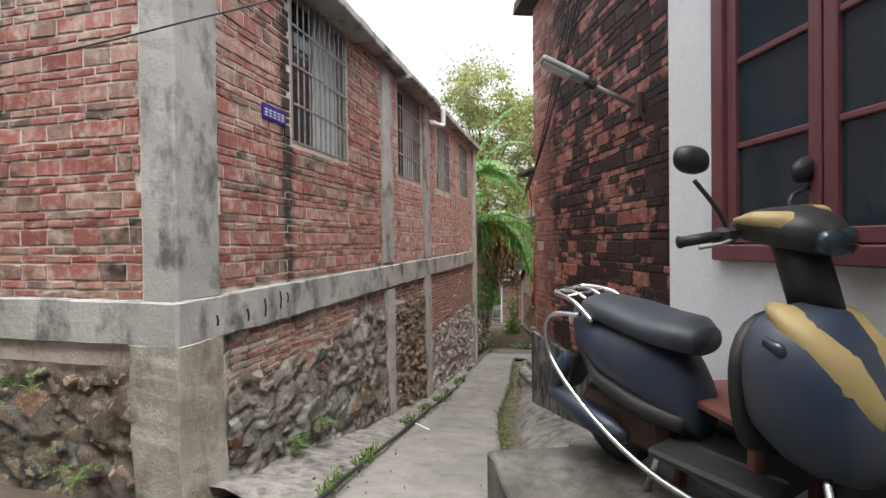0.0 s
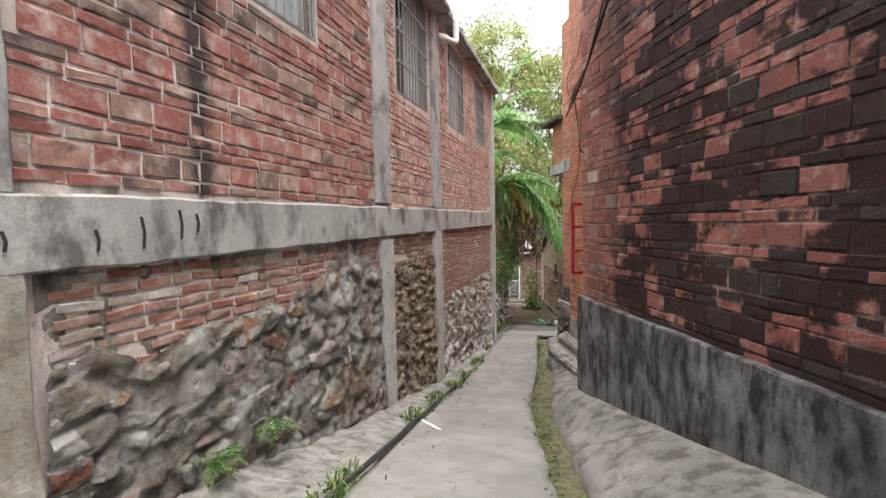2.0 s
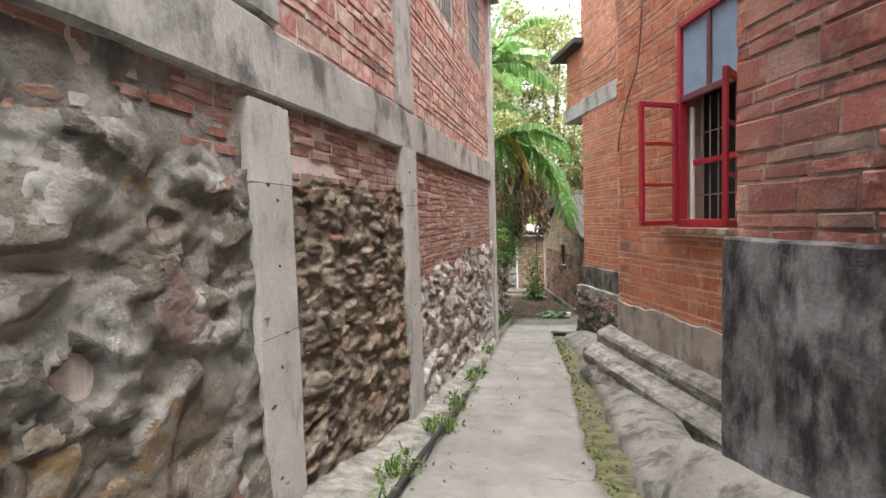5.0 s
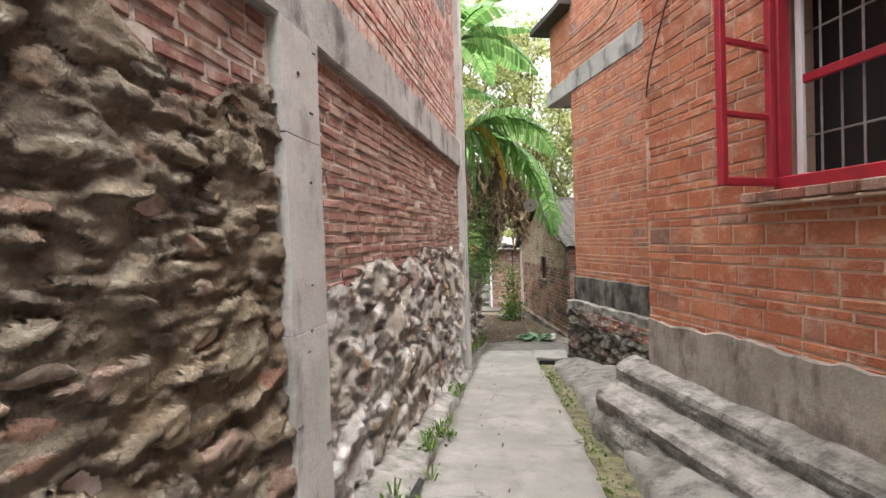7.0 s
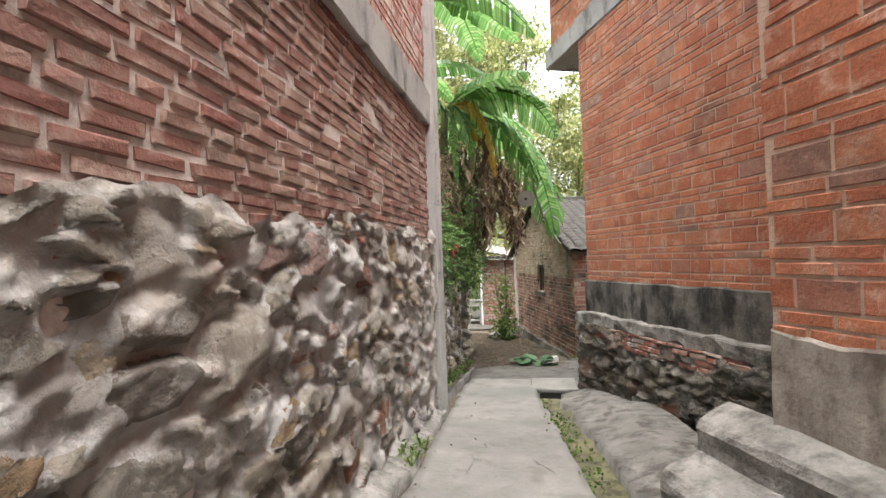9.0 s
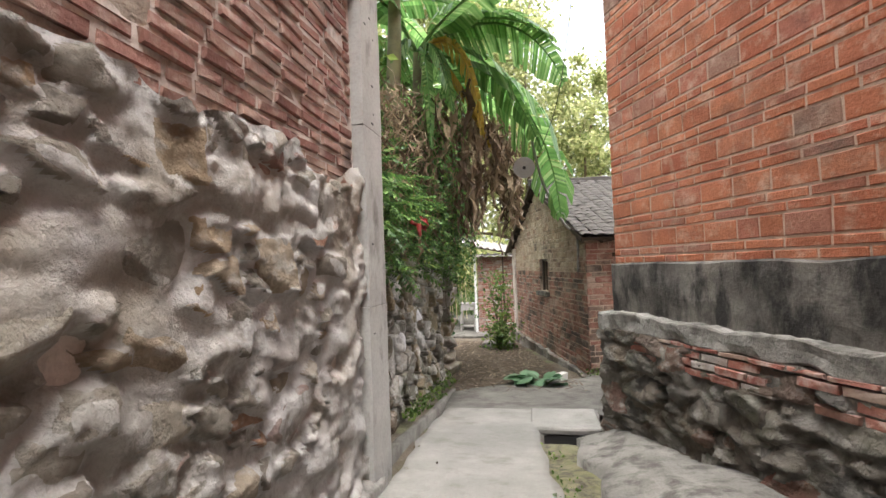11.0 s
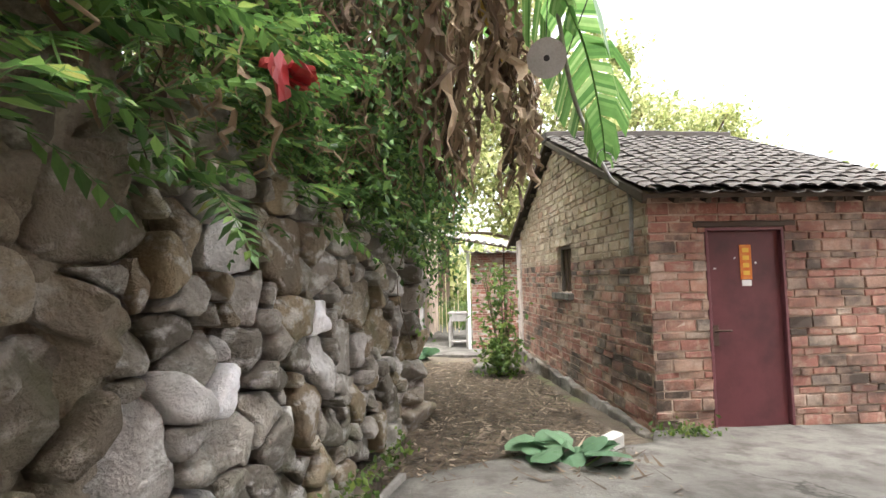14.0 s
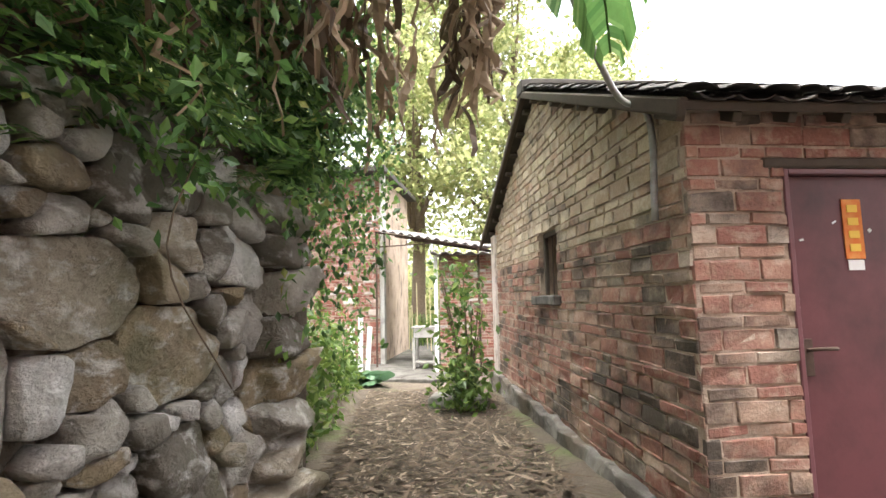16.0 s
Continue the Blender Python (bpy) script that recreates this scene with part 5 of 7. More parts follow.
# ---- windows of the brick house ----
def barred_window(s0, s1, z0, z1, near_win):
    w = thing("barred_window", LEFT @ Vector(((s0 + s1) / 2, 0, z0)), "steel barred window with pale panes behind", "window", "barred windows of the brick house")
    f = 0.035
    part("frame", boxes(LEFT, (s0, s1, 0.0, 0.05, z0, z0 + f), (s0, s1, 0.0, 0.05, z1 - f, z1), (s0, s0 + f, 0.0, 0.05, z0 + f, z1 - f), (s1 - f, s1, 0.0, 0.05, z0 + f, z1 - f), bevel=0.004), STEEL_GREY, w)
    n = 11 if near_win else 9
    for k in range(1, n):
        s = s0 + (s1 - s0) * k / n
        part("bar", tube([LEFT @ Vector((s, -0.012, z0 + 0.01)), LEFT @ Vector((s, -0.012, z1 - 0.01))], 0.009, 6), STEEL_GREY, w)
    for k in range(1, 4):
        z = z0 + (z1 - z0) * k / 4
        part("crossbar", boxes(LEFT, (s0, s1, -0.03, -0.018, z - 0.014, z + 0.014), bevel=0.003), STEEL_GREY, w)
    part("pane", boxes(LEFT, (s0 + f, (s0 + s1) / 2 - 0.02, 0.12, 0.13, z0 + f, z1 - f), bevel=0), DARK_GLASS, w, "dark glass pane")
    part("curtain", curtain(LEFT, (s0 + s1) / 2, s1 - f, 0.125, z0 + f, z1 - f), PALE_CURTAIN, w, "pale ribbed panel behind the bars", True)
    # near-black sheet painted as the shade behind the panes
    part("shade_sheet", boxes(LEFT, (s0 - 0.0, s1, 0.20, 0.22, z0, z1), bevel=0), SHADE_BLACK, w)
    return w


def curtain(m, s0, s1, d, z0, z1):
    verts, faces, n = [], [], 40
    for k in range(n + 1):
        s = s0 + (s1 - s0) * k / n
        off = d + 0.015 * math.sin(k * 1.5)
        verts += [m @ Vector((s, off, z0)), m @ Vector((s, off, z1))]
        if k:
            faces.append((2 * k - 2, 2 * k, 2 * k + 1, 2 * k - 1))
    return verts, faces


for k, (a, b, c, d) in enumerate(WIN_LEFT):
    barred_window(a, b, c, d, k < 2)
    if k < 2:
        part("hood", rough_block(LEFT, a - 0.12, b + 0.25, -0.32, 0.05, d, d + 0.075, 0.15, 0.006, 50 + k), CONCRETE, house, "concrete hood over the window")
sign = thing("street_sign", LEFT @ Vector((1.2, -0.02, 2.7)), "blue enamel plate with pale unreadable characters", "sign")
part("plate", boxes(LEFT, (1.01, 1.38, -0.022, -0.010, 2.66, 2.80), bevel=0.004), SIGN_BLUE, sign)
for k in range(5):
    a = 1.04 + k * 0.066
    for j in range(3):
        part("bar_mark", boxes(LEFT, (a, a + 0.040, -0.0262, -0.0222, 2.69 + j * 0.027, 2.703 + j * 0.027), bevel=0), WHITE_PAINT, sign)
for k, (s, z, l) in enumerate(((0.70, 0.86, 0.10), (0.94, 0.86, 0.16), (1.18, 0.90, 0.16), (1.30, 0.94, 0.10), (0.33, 0.88, 0.08))):
    solid("rebar_stub", tube([LEFT @ Vector((s, -0.062, z)), LEFT @ Vector((s + 0.004, -0.067, z + l * 0.5)), LEFT @ Vector((s - 0.006, -0.062, z + l))], 0.007, 6), REBAR,
          "rusty rebar stub set in the concrete beam", "rebar", "rebar stubs")
spout = thing("rain_spout", LEFT @ Vector((6.8, -0.2, 3.9)), "white plastic rain pipe under the roof edge", "rain pipe")
part("pipe", tube(smooth_line([LEFT @ Vector((6.55, -0.12, 3.9)), LEFT @ Vector((6.75, -0.24, 3.9)), LEFT @ Vector((6.78, -0.25, 4.02)), LEFT @ Vector((6.78, -0.25, 4.3))], 14), 0.05, 10), PVC, spout, smooth=True)
part("elbow", tube([LEFT @ Vector((6.45, -0.02, 3.9)), LEFT @ Vector((6.57, -0.13, 3.9))], 0.065, 10), PVC, spout, smooth=True)

# ---- house pipe, stick and small litter ----
solid("ground_pipe", tube(smooth_line([(curve_at(PATH_LEFT, y) + 0.02 * math.sin(y * 1.3), y, gz(y) + 0.075) for y in np.linspace(2.2, 9.75, 12)], 60), 0.02, 8), CABLE,
      "black water pipe lying along the path", "pipe", smooth=True)
solid("plastic_strip", boxes(Matrix.Translation((-1.93, 6.28, gz(6.28) + 0.055)) @ Matrix.Rotation(1.15, 4, "Z") @ Matrix.Rotation(0.14, 4, "X"), (-0.012, 0.012, -0.13, 0.13, 0, 0.006), bevel=0.001), WHITE_PAINT,
      "white plastic strip lying on the path", "strip")

# ---- red window of the orange house ----
redwin = thing("red_window", R2 @ Vector((1.7, 0, 0.06)), "red painted window with an open sash and iron bars", "window")
a, b, c, d = WIN2[0]
part("frame", boxes(R2, (a, b, -0.01, 0.07, c, c + 0.07), (a, a + 0.05, -0.01, 0.07, c + 0.07, d), (b - 0.05, b, -0.01, 0.07, c + 0.07, d), (a + 0.05, b - 0.05, -0.01, 0.07, d - 0.05, d), bevel=0.005), FRAME_RED, redwin)
part("transom", boxes(R2, (a + 0.05, b - 0.05, 0.0, 0.06, 1.25, 1.31), bevel=0.005), FRAME_MAROON, redwin)
part("mullion", boxes(R2, (a + 0.05, b - 0.05, 0.09, 0.12, 0.66, 0.71), bevel=0.005), FRAME_RED, redwin)
part("pane", boxes(R2, (a + 0.05, b - 0.05, 0.03, 0.04, 1.31, d - 0.05), bevel=0), BLUE_CURTAIN, redwin, "blue curtained upper pane")
part("transom_bar", boxes(R2, ((a + b) / 2 - 0.02, (a + b) / 2 + 0.02, 0.0, 0.028, 1.31, d - 0.05), bevel=0.004), FRAME_MAROON, redwin)
# near-black sheet in place of the unlit depth behind the bars
part("room_shade", boxes(R2, (a, b, 0.27, 0.28, c, d), bevel=0), SHADE_BLACK, redwin, "near-black sheet standing in for unlit depth")
for k in range(1, 7):
    s = a + 0.05 + (b - a - 0.1) * k / 7
    part("bar", tube([R2 @ Vector((s, 0.14, c + 0.06)), R2 @ Vector((s, 0.14, 1.26))], 0.006, 6), STEEL_GREY, redwin)
for z in (0.38, 0.95):
    part("crossbar", tube([R2 @ Vector((a + 0.05, 0.152, z)), R2 @ Vector((b - 0.05, 0.152, z))], 0.006, 6), STEEL_GREY, redwin)
part("jamb_board", boxes(R2, (a + 0.06, a + 0.10, 0.085, 0.11, c + 0.07, 1.2), bevel=0.003), WHITE_PAINT, redwin, "white board behind the jamb")


def sash(m, width, z0, z1, rails):
    f = 0.045
    inner = [z0 + (z1 - z0) * k / rails for k in range(1, rails)]
    return boxes(m, (0, f, -0.018, 0.018, z0, z1), (width - f, width, -0.018, 0.018, z0, z1), (f, width - f, -0.018, 0.018, z0, z0 + f), (f, width - f, -0.018, 0.018, z1 - f, z1),
                 *[(f, width - f, -0.014, 0.014, z - 0.016, z + 0.016) for z in inner], bevel=0.004)


left_hinge = R2 @ Matrix.Translation((a + 0.02, -0.02, 0)) @ Matrix.Rotation(radians(-76), 4, "Z")
part("open_sash", sash(left_hinge, 0.44, c + 0.02, 1.25, 3), FRAME_RED, redwin, "open red window sash without glass")
right_hinge = R2 @ Matrix.Translation((b - 0.02, -0.02, 0)) @ Matrix.Rotation(radians(-50), 4, "Z")
part("open_sash", sash(right_hinge, 0.44, c + 0.02, 1.25, 3), FRAME_RED, redwin, "open red window sash without glass")
sill = part("sill", rough_block(R2, a - 0.14, b + 0.16, -0.085, 0.02, c - 0.085, c - 0.062, 0.1, 0.004, 60), MORTAR_PALE, redwin)
for k in range(9):
    s = a - 0.14 + k * 0.137
    part("sill_brick", boxes(R2, (s, s + 0.122, -0.10 + 0.01 * (k % 2), 0.0, c - 0.06, c - 0.004), bevel=0.006), BRICK_OLD, sill)

# ---- window of the white house ----
wwin = thing("maroon_window", R0 @ Vector((1.3, 0, 1.3)), "maroon wooden window with dark glass panes", "window")
a, b, c, d = WIN0[0]
part("frame", boxes(R0, (a, b, -0.045, 0.08, c, c + 0.075), (a, b, -0.045, 0.08, d - 0.075, d), (a, a + 0.075, -0.045, 0.08, c + 0.075, d - 0.075), (b - 0.075, b, -0.045, 0.08, c + 0.075, d - 0.075), bevel=0.006), FRAME_MAROON, wwin)
for k in range(3):
    s0, s1 = a + 0.08 + k * 0.507, a + 0.08 + (k + 1) * 0.507 - 0.01
    leaf = part("casement", boxes(R0, (s0, s0 + 0.055, -0.02, 0.03, c + 0.08, d - 0.08), (s1 - 0.055, s1, -0.02, 0.03, c + 0.08, d - 0.08), (s0 + 0.055, s1 - 0.055, -0.02, 0.03, c + 0.08, c + 0.14), (s0 + 0.055, s1 - 0.055, -0.02, 0.03, d - 0.14, d - 0.08),
                                  *[(s0 + 0.055, s1 - 0.055, -0.012, 0.025, c + 0.14 + 0.39 * j - 0.014, c + 0.14 + 0.39 * j + 0.014) for j in (1, 2)], bevel=0.005), FRAME_MAROON, wwin)
    part("pane", boxes(R0, (s0 + 0.05, s1 - 0.05, 0.005, 0.011, c + 0.13, d - 0.13), bevel=0), DARK_GLASS, leaf, "dark bluish glass")
# near-black sheet for the shade behind the glass
part("room_shade", boxes(R0, (a, b, 0.22, 0.24, c, d), bevel=0), SHADE_BLACK, wwin)

# ---- street lamp and cables on the sooty house ----
lampost = thing("street_lamp", (0.55, 4.75, 2.75), "grey street lamp head on a short arm", "street lamp")
tip, base = Vector((-0.21, 4.45, 3.14)), Vector((0.70, 4.65, 2.76))
base = R1 @ Vector((3.15, -0.02, 2.72))
way = (tip - base).normalized()
part("arm", tube([base, tip - way * 0.42], 0.022, 10), STEEL_GREY, lampost, smooth=True)
side = way.cross(Vector((0, 0, 1))).normalized()
up = side.cross(way)
head = Matrix((( way.x, side.x, up.x, tip.x), (way.y, side.y, up.y, tip.y), (way.z, side.z, up.z, tip.z), (0, 0, 0, 1)))
shell = boxes(head, (-0.46, 0.0, -0.075, 0.075, -0.02, 0.035), bevel=0.018)
part("head", shell, LAMP_GREY, lampost)
part("lens", boxes(head, (-0.30, -0.03, -0.055, 0.055, -0.034, -0.0205), bevel=0.005), LENS, lampost, "frosted lamp lens")
part("clamp", boxes(head, (-0.56, -0.44, -0.035, 0.035, -0.03, 0.03), bevel=0.01), BLACK_PLASTIC, lampost)
part("bracket", boxes(R1, (3.08, 3.22, -0.05, 0.0, 2.6, 2.84), bevel=0.008), RUST, lampost)


def cable(points, radius=0.007, label="black cable strung along the wall"):
    return solid("cable", tube(smooth_line(points, 40), radius, 6), CABLE, label, "cable", "cables in the alley", smooth=True)


for k in range(4):
    o = 0.03 * k
    cable([R1 @ Vector((2.6 - 0.2 * k, -0.05, 4.9)), R1 @ Vector((1.5 - 0.1 * k, -0.06 - o, 3.7 - 0.1 * k)), R1 @ Vector((0.5, -0.07 - o, 2.75 - 0.08 * k)), R1 @ Vector((-0.03, -0.09 - o, 2.45 - 0.1 * k))], 0.006 + 0.002 * (k % 2))
cable([R1 @ Vector((-0.03, -0.09, 2.45)), R1 @ Vector((-0.05, -0.03, 2.1)), R1 @ Vector((-0.06, 0.06, 1.75)), R3 @ Vector((3.0, -0.1, 2.8)), R3 @ Vector((0.6, -0.12, 2.75)), R3 @ Vector((-0.6, -0.06, 2.9))], 0.008)
cable([R1 @ Vector((-0.03, -0.11, 2.35)), R3 @ Vector((3.2, -0.1, 3.5)), R3 @ Vector((1.5, -0.12, 3.1)), R3 @ Vector((-0.6, -0.06, 3.1))], 0.007)
cable([R2 @ Vector((0.75, -0.03, 3.6)), R2 @ Vector((0.62, -0.04, 2.0)), R2 @ Vector((0.35, -0.05, 1.5)), R2 @ Vector((0.1, -0.03, 1.1)), R2 @ Vector((-0.05, 0.05, 0.85))], 0.006)
cable([R2 @ Vector((1.1, -0.03, 5.2)), R2 @ Vector((0.7, -0.06, 3.9)), R2 @ Vector((0.2, -0.1, 3.4)), R3 @ Vector((1.6, -0.14, 2.9)), R3 @ Vector((-0.5, -0.1, 3.0))], 0.008)
cable([R3 @ Vector((-0.5, 0.2, 3.3)), (-1.2, 17.4, 1.5), (-1.55, 18.7, 0.75)], 0.005, "thin black cable hanging across to the hut")
solid("cable", tube(smooth_line([(-9, 1.8, 2.45), (-4, 2.2, 2.62), (-2.2, 2.6, 2.95), (-1.6, 3.2, 3.4)], 40), 0.006, 6), CABLE, "thin black cable sagging before the wall", "cable", "cables in the alley", smooth=True)

# ---- hut details ----
pitch = math.atan2(APEX - EAVE, HUT_W / 2)
slope = (HUT_W / 2) / math.cos(pitch)
roof = part("roof", boxes(FRONT @ Matrix.Translation((0, 0, EAVE)) @ Matrix.Rotation(pitch, 4, "X"), (-0.10, HUT_L + 0.12, -0.16, slope, 0.0, 0.05)), TIMBER, hut, "dark tiled pitched roof")
back_m = FRONT @ Matrix.Translation((0, HUT_W, EAVE)) @ Matrix.Rotation(-pitch, 4, "X")
part("back_roof", boxes(back_m, (-0.10, HUT_L + 0.12, -slope, 0.2, 0.0, 0.05)), TILE, hut)


def tile_shape(seed, flip):
    r = random.Random(seed)
    verts, faces, n = [], [], 6
    for j, y in enumerate((0.0, 0.22)):
        for t in (0.0, 0.014):
            for k in range(n + 1):
                a = math.pi * (0.12 + 0.76 * k / n)
                rr = 0.108 - t - 0.006 * j
                z = math.sin(a) * rr * 0.40
                verts.append((-math.cos(a) * rr + r.uniform(-0.003, 0.003), y, (z if not flip else 0.042 - z) + (0.0 if j else 0.012) + r.uniform(-0.003, 0.003)))
    n1 = n + 1
    for k in range(n):
        faces += [(k, k + 1, 2 * n1 + k + 1, 2 * n1 + k), (n1 + k + 1, n1 + k, 3 * n1 + k, 3 * n1 + k + 1), (k, n1 + k, n1 + k + 1, k + 1)]
    return verts, faces


tiles = [tile_shape(k, k % 2 == 1) for k in range(6)]
front_roof = FRONT @ Matrix.Translation((0, 0, EAVE)) @ Matrix.Rotation(pitch, 4, "X")
r = random.Random(5)
tile_places = []
for i in range(int((HUT_L + 0.22) / 0.1)):
    x = -0.10 + 0.07 + i * 0.1
    odd = i % 2
    for j in range(int((slope + 0.18) / 0.16)):
        y = -0.20 + j * 0.16
        m = front_roof @ Matrix.Translation((x + r.uniform(-0.012, 0.012), y + r.uniform(-0.03, 0.03), 0.052 + (0.03 if not odd else -0.01))) @ Euler((-0.03 + r.uniform(-0.02, 0.02), r.uniform(-0.05, 0.05), r.uniform(-0.06, 0.06))).to_matrix().to_4x4()
        tile_places.append((x + j * 0.16, m, (r.randrange(3) * 2) + odd))
tile_places.sort(key=lambda t: t[0])
lay("tile", tiles, [(t[1], t[2]) for t in tile_places], TILE, roof, smooth=False)
for e, mm, y0, y1 in (("verge", front_roof, -0.16, slope), ("verge", back_m, -slope, 0.3)):
    part(e, rough_block(mm, -0.13, -0.07, y0, y1, -0.02, 0.06, 0.07, 0.035, 61), TIMBER, hut, "dark mortar verge along the gable")
part("ridge", rough_block(FRONT @ Matrix.Translation((0, HUT_W / 2, APEX)), -0.14, HUT_L + 0.12, -0.12, 0.12, 0.0, 0.15, 0.15, 0.02, 62), TILE, hut, "mortared ridge")
part("far_verge", rough_block(front_roof, HUT_L + 0.06, HUT_L + 0.14, -0.16, slope, 0.0, 0.12, 0.10, 0.03, 68), TILE, hut, "dark mortar verge")
for k in range(14):
    s = 0.2 + k * 0.34
    zt = gable_top(s)
    part("roof_batten", boxes(GABLE @ Matrix.Translation((s, 0, zt)), (-0.04, 0.04, -0.09, 0.02, -0.07, -0.02), bevel=0.006), TIMBER, hut)
for k in range(8):
    part("rafter_end", boxes(front_roof, (-0.1 + k * 0.3, -0.05 + k * 0.3, -0.13, 0.1, -0.055, -0.002), bevel=0.005), TIMBER, hut)
# the gable window
a, b, c, d = HWIN[0]
hw = thing("hut_window", GABLE @ Vector(((a + b) / 2, 0, c)), "small dark barred window with a stone sill", "window")
# near-black sheet painted as the shade within the small window
part("opening_shade", boxes(GABLE, (a + 0.004, b - 0.004, 0.24, 0.25, c + 0.004, d - 0.004), bevel=0), SHADE_BLACK, hw)
part("frame", boxes(GABLE, (a, a + 0.045, 0.05, 0.09, c, d), (b - 0.045, b, 0.05, 0.09, c, d), (a + 0.045, b - 0.045, 0.05, 0.09, d - 0.05, d), bevel=0.004), TIMBER, hw)
part("sill", rough_block(GABLE, a - 0.08, b + 0.08, -0.09, 0.0, c - 0.10, c - 0.005, 0.1, 0.008, 63), CEMENT_BLACK, hw)
for k in range(1, 4):
    part("bar", tube([GABLE @ Vector((a + (b - a) * k / 4, 0.10, c)), GABLE @ Vector((a + (b - a) * k / 4, 0.10, d))], 0.008, 6), RUST, hw)
# the door
a, b, c, d = DOOR[0]
z_door = gz(18.9) - 0.01
hd = thing("hut_door", FRONT @ Vector(((a + b) / 2, 0, z_door)), "closed maroon steel door with an orange paper", "door")
leaf = part("leaf", boxes(FRONT, (a + 0.03, b - 0.03, 0.03, 0.07, z_door, d - 0.03), bevel=0.006), DOOR_RED, hd)
part("frame", boxes(FRONT, (a, a + 0.028, -0.01, 0.1, z_door, d), (b - 0.028, b, -0.01, 0.1, z_door, d), (a + 0.028, b - 0.028, -0.01, 0.1, d - 0.028, d), bevel=0.004), FRAME_MAROON, hd)
part("lintel", rough_block(FRONT, a - 0.12, b + 0.12, -0.02, 0.08, d + 0.002, d + 0.06, 0.12, 0.006, 64), TIMBER, hd)
part("handle", tube(smooth_line([FRONT @ Vector((a + 0.07, 0.02, -1.67)), FRONT @ Vector((a + 0.08, -0.02, -1.66)), FRONT @ Vector((a + 0.20, -0.02, -1.66))], 8), 0.010, 8), RUST, leaf, smooth=True)
part("lock_plate", boxes(FRONT, (a + 0.045, a + 0.10, 0.018, 0.030, -1.80, -1.61), bevel=0.003), RUST, leaf)
paper = part("paper", boxes(FRONT, (a + 0.345, a + 0.455, 0.024, 0.029, -1.20, -0.88), bevel=0), ORANGE_PAPER, leaf, "torn orange paper strip")
for k in range(4):
    part("ink_mark", boxes(FRONT, (a + 0.370, a + 0.430, 0.0205, 0.0235, -0.95 - k * 0.07, -0.91 - k * 0.07), bevel=0), YELLOW_INK, paper)
part("torn_paper", boxes(FRONT, (a + 0.355, a + 0.445, 0.025, 0.029, -1.26, -1.205), bevel=0), WHITE_PAINT, leaf)
rs = random.Random(44)
for k in range(9):
    ca, cz, w, h = a + 0.40 + rs.gauss(0, 0.10), -1.07 + rs.gauss(0, 0.10), rs.uniform(0.008, 0.03), rs.uniform(0.006, 0.02)
    if abs(ca - a - 0.40) > 0.075:
        part("paper_scrap", boxes(FRONT @ Matrix.Translation((ca, 0.0275, cz)) @ Matrix.Rotation(rs.uniform(-1, 1), 4, "Y"), (-w / 2, w / 2, -0.0015, 0.0015, -h / 2, h / 2), bevel=0), WHITE_PAINT, leaf)
# the conduit at the hut's corner and the disc in the leaves
solid("conduit_pole", tube(smooth_line([GABLE @ Vector((HUT_W - 0.25, -0.05, -0.95)), GABLE @ Vector((HUT_W - 0.25, -0.05, -0.35)), GABLE @ Vector((HUT_W - 0.32, -0.22, -0.15)), (-1.45, 18.75, 0.5), (-1.62, 18.3, 1.25)], 26), 0.02, 8), STEEL_GREY,
      "grey bent conduit pipe on the hut's corner", "conduit", smooth=True)
disc = bmesh.new()
dm = look((-1.71, 18.1, 0.6), (-1.8, 14.5, -0.9))
bmesh.ops.create_cone(disc, cap_ends=True, segments=32, radius1=0.155, radius2=0.15, depth=0.02, matrix=dm)
dish = thing("hanging_disc", (-1.71, 18.1, 0.45), "grey round plate hung among the banana leaves", "disc")
part("plate", disc, CONCRETE_PALE, dish)
hub = bmesh.new()
bmesh.ops.create_cone(hub, cap_ends=True, segments=16, radius1=0.024, radius2=0.024, depth=0.035, matrix=dm)
part("hub", hub, BLACK_PLASTIC, dish)
part("wire", tube([(-1.71, 18.1, 0.75), (-1.66, 18.2, 1.5)], 0.004, 6), CABLE, dish)
block = rough_block(Matrix.Translation((-1.32, 18.2, gz(18.2) + 0.08)) @ Matrix.Rotation(0.9, 4, "Z"), -0.1, 0.1, -0.05, 0.05, -0.06, 0.05, 0.06, 0.005, 65)
solid("hollow_block", block, CONCRETE_PALE, "broken pale concrete block by the hut", "block")


# ---- far end of the lane ----
shed = thing("far_shed", (-2.7, 25.5, gz(25.5)), "dark red brick shed with a tin roof", "shed")
SHED = face_frame(-3.30, 25.5, 1, 0.1)
sw = part("wall", holed_slab(SHED @ Matrix.Translation((0, 0.01, 0)), 2.6, 0.2, -3.2, -0.55, []), MORTAR_HUT, shed)
brick_wall(SHED, brick_courses(2.6, -2.9, -0.57, FLAT, [], 71, 0.012), BRICK_OLD, sw, (0.6, -1.5), 72, singles=60)
part("side_wall", boxes(SHED, (0.0, 0.2, 0.22, 2.2, -3.2, -0.5), bevel=0.01), MORTAR_HUT, shed)
part("white_post", boxes(SHED, (-0.10, -0.03, -0.06, 0.02, -3.0, -0.55), bevel=0.006), WHITE_PAINT, shed, "white painted corner post")


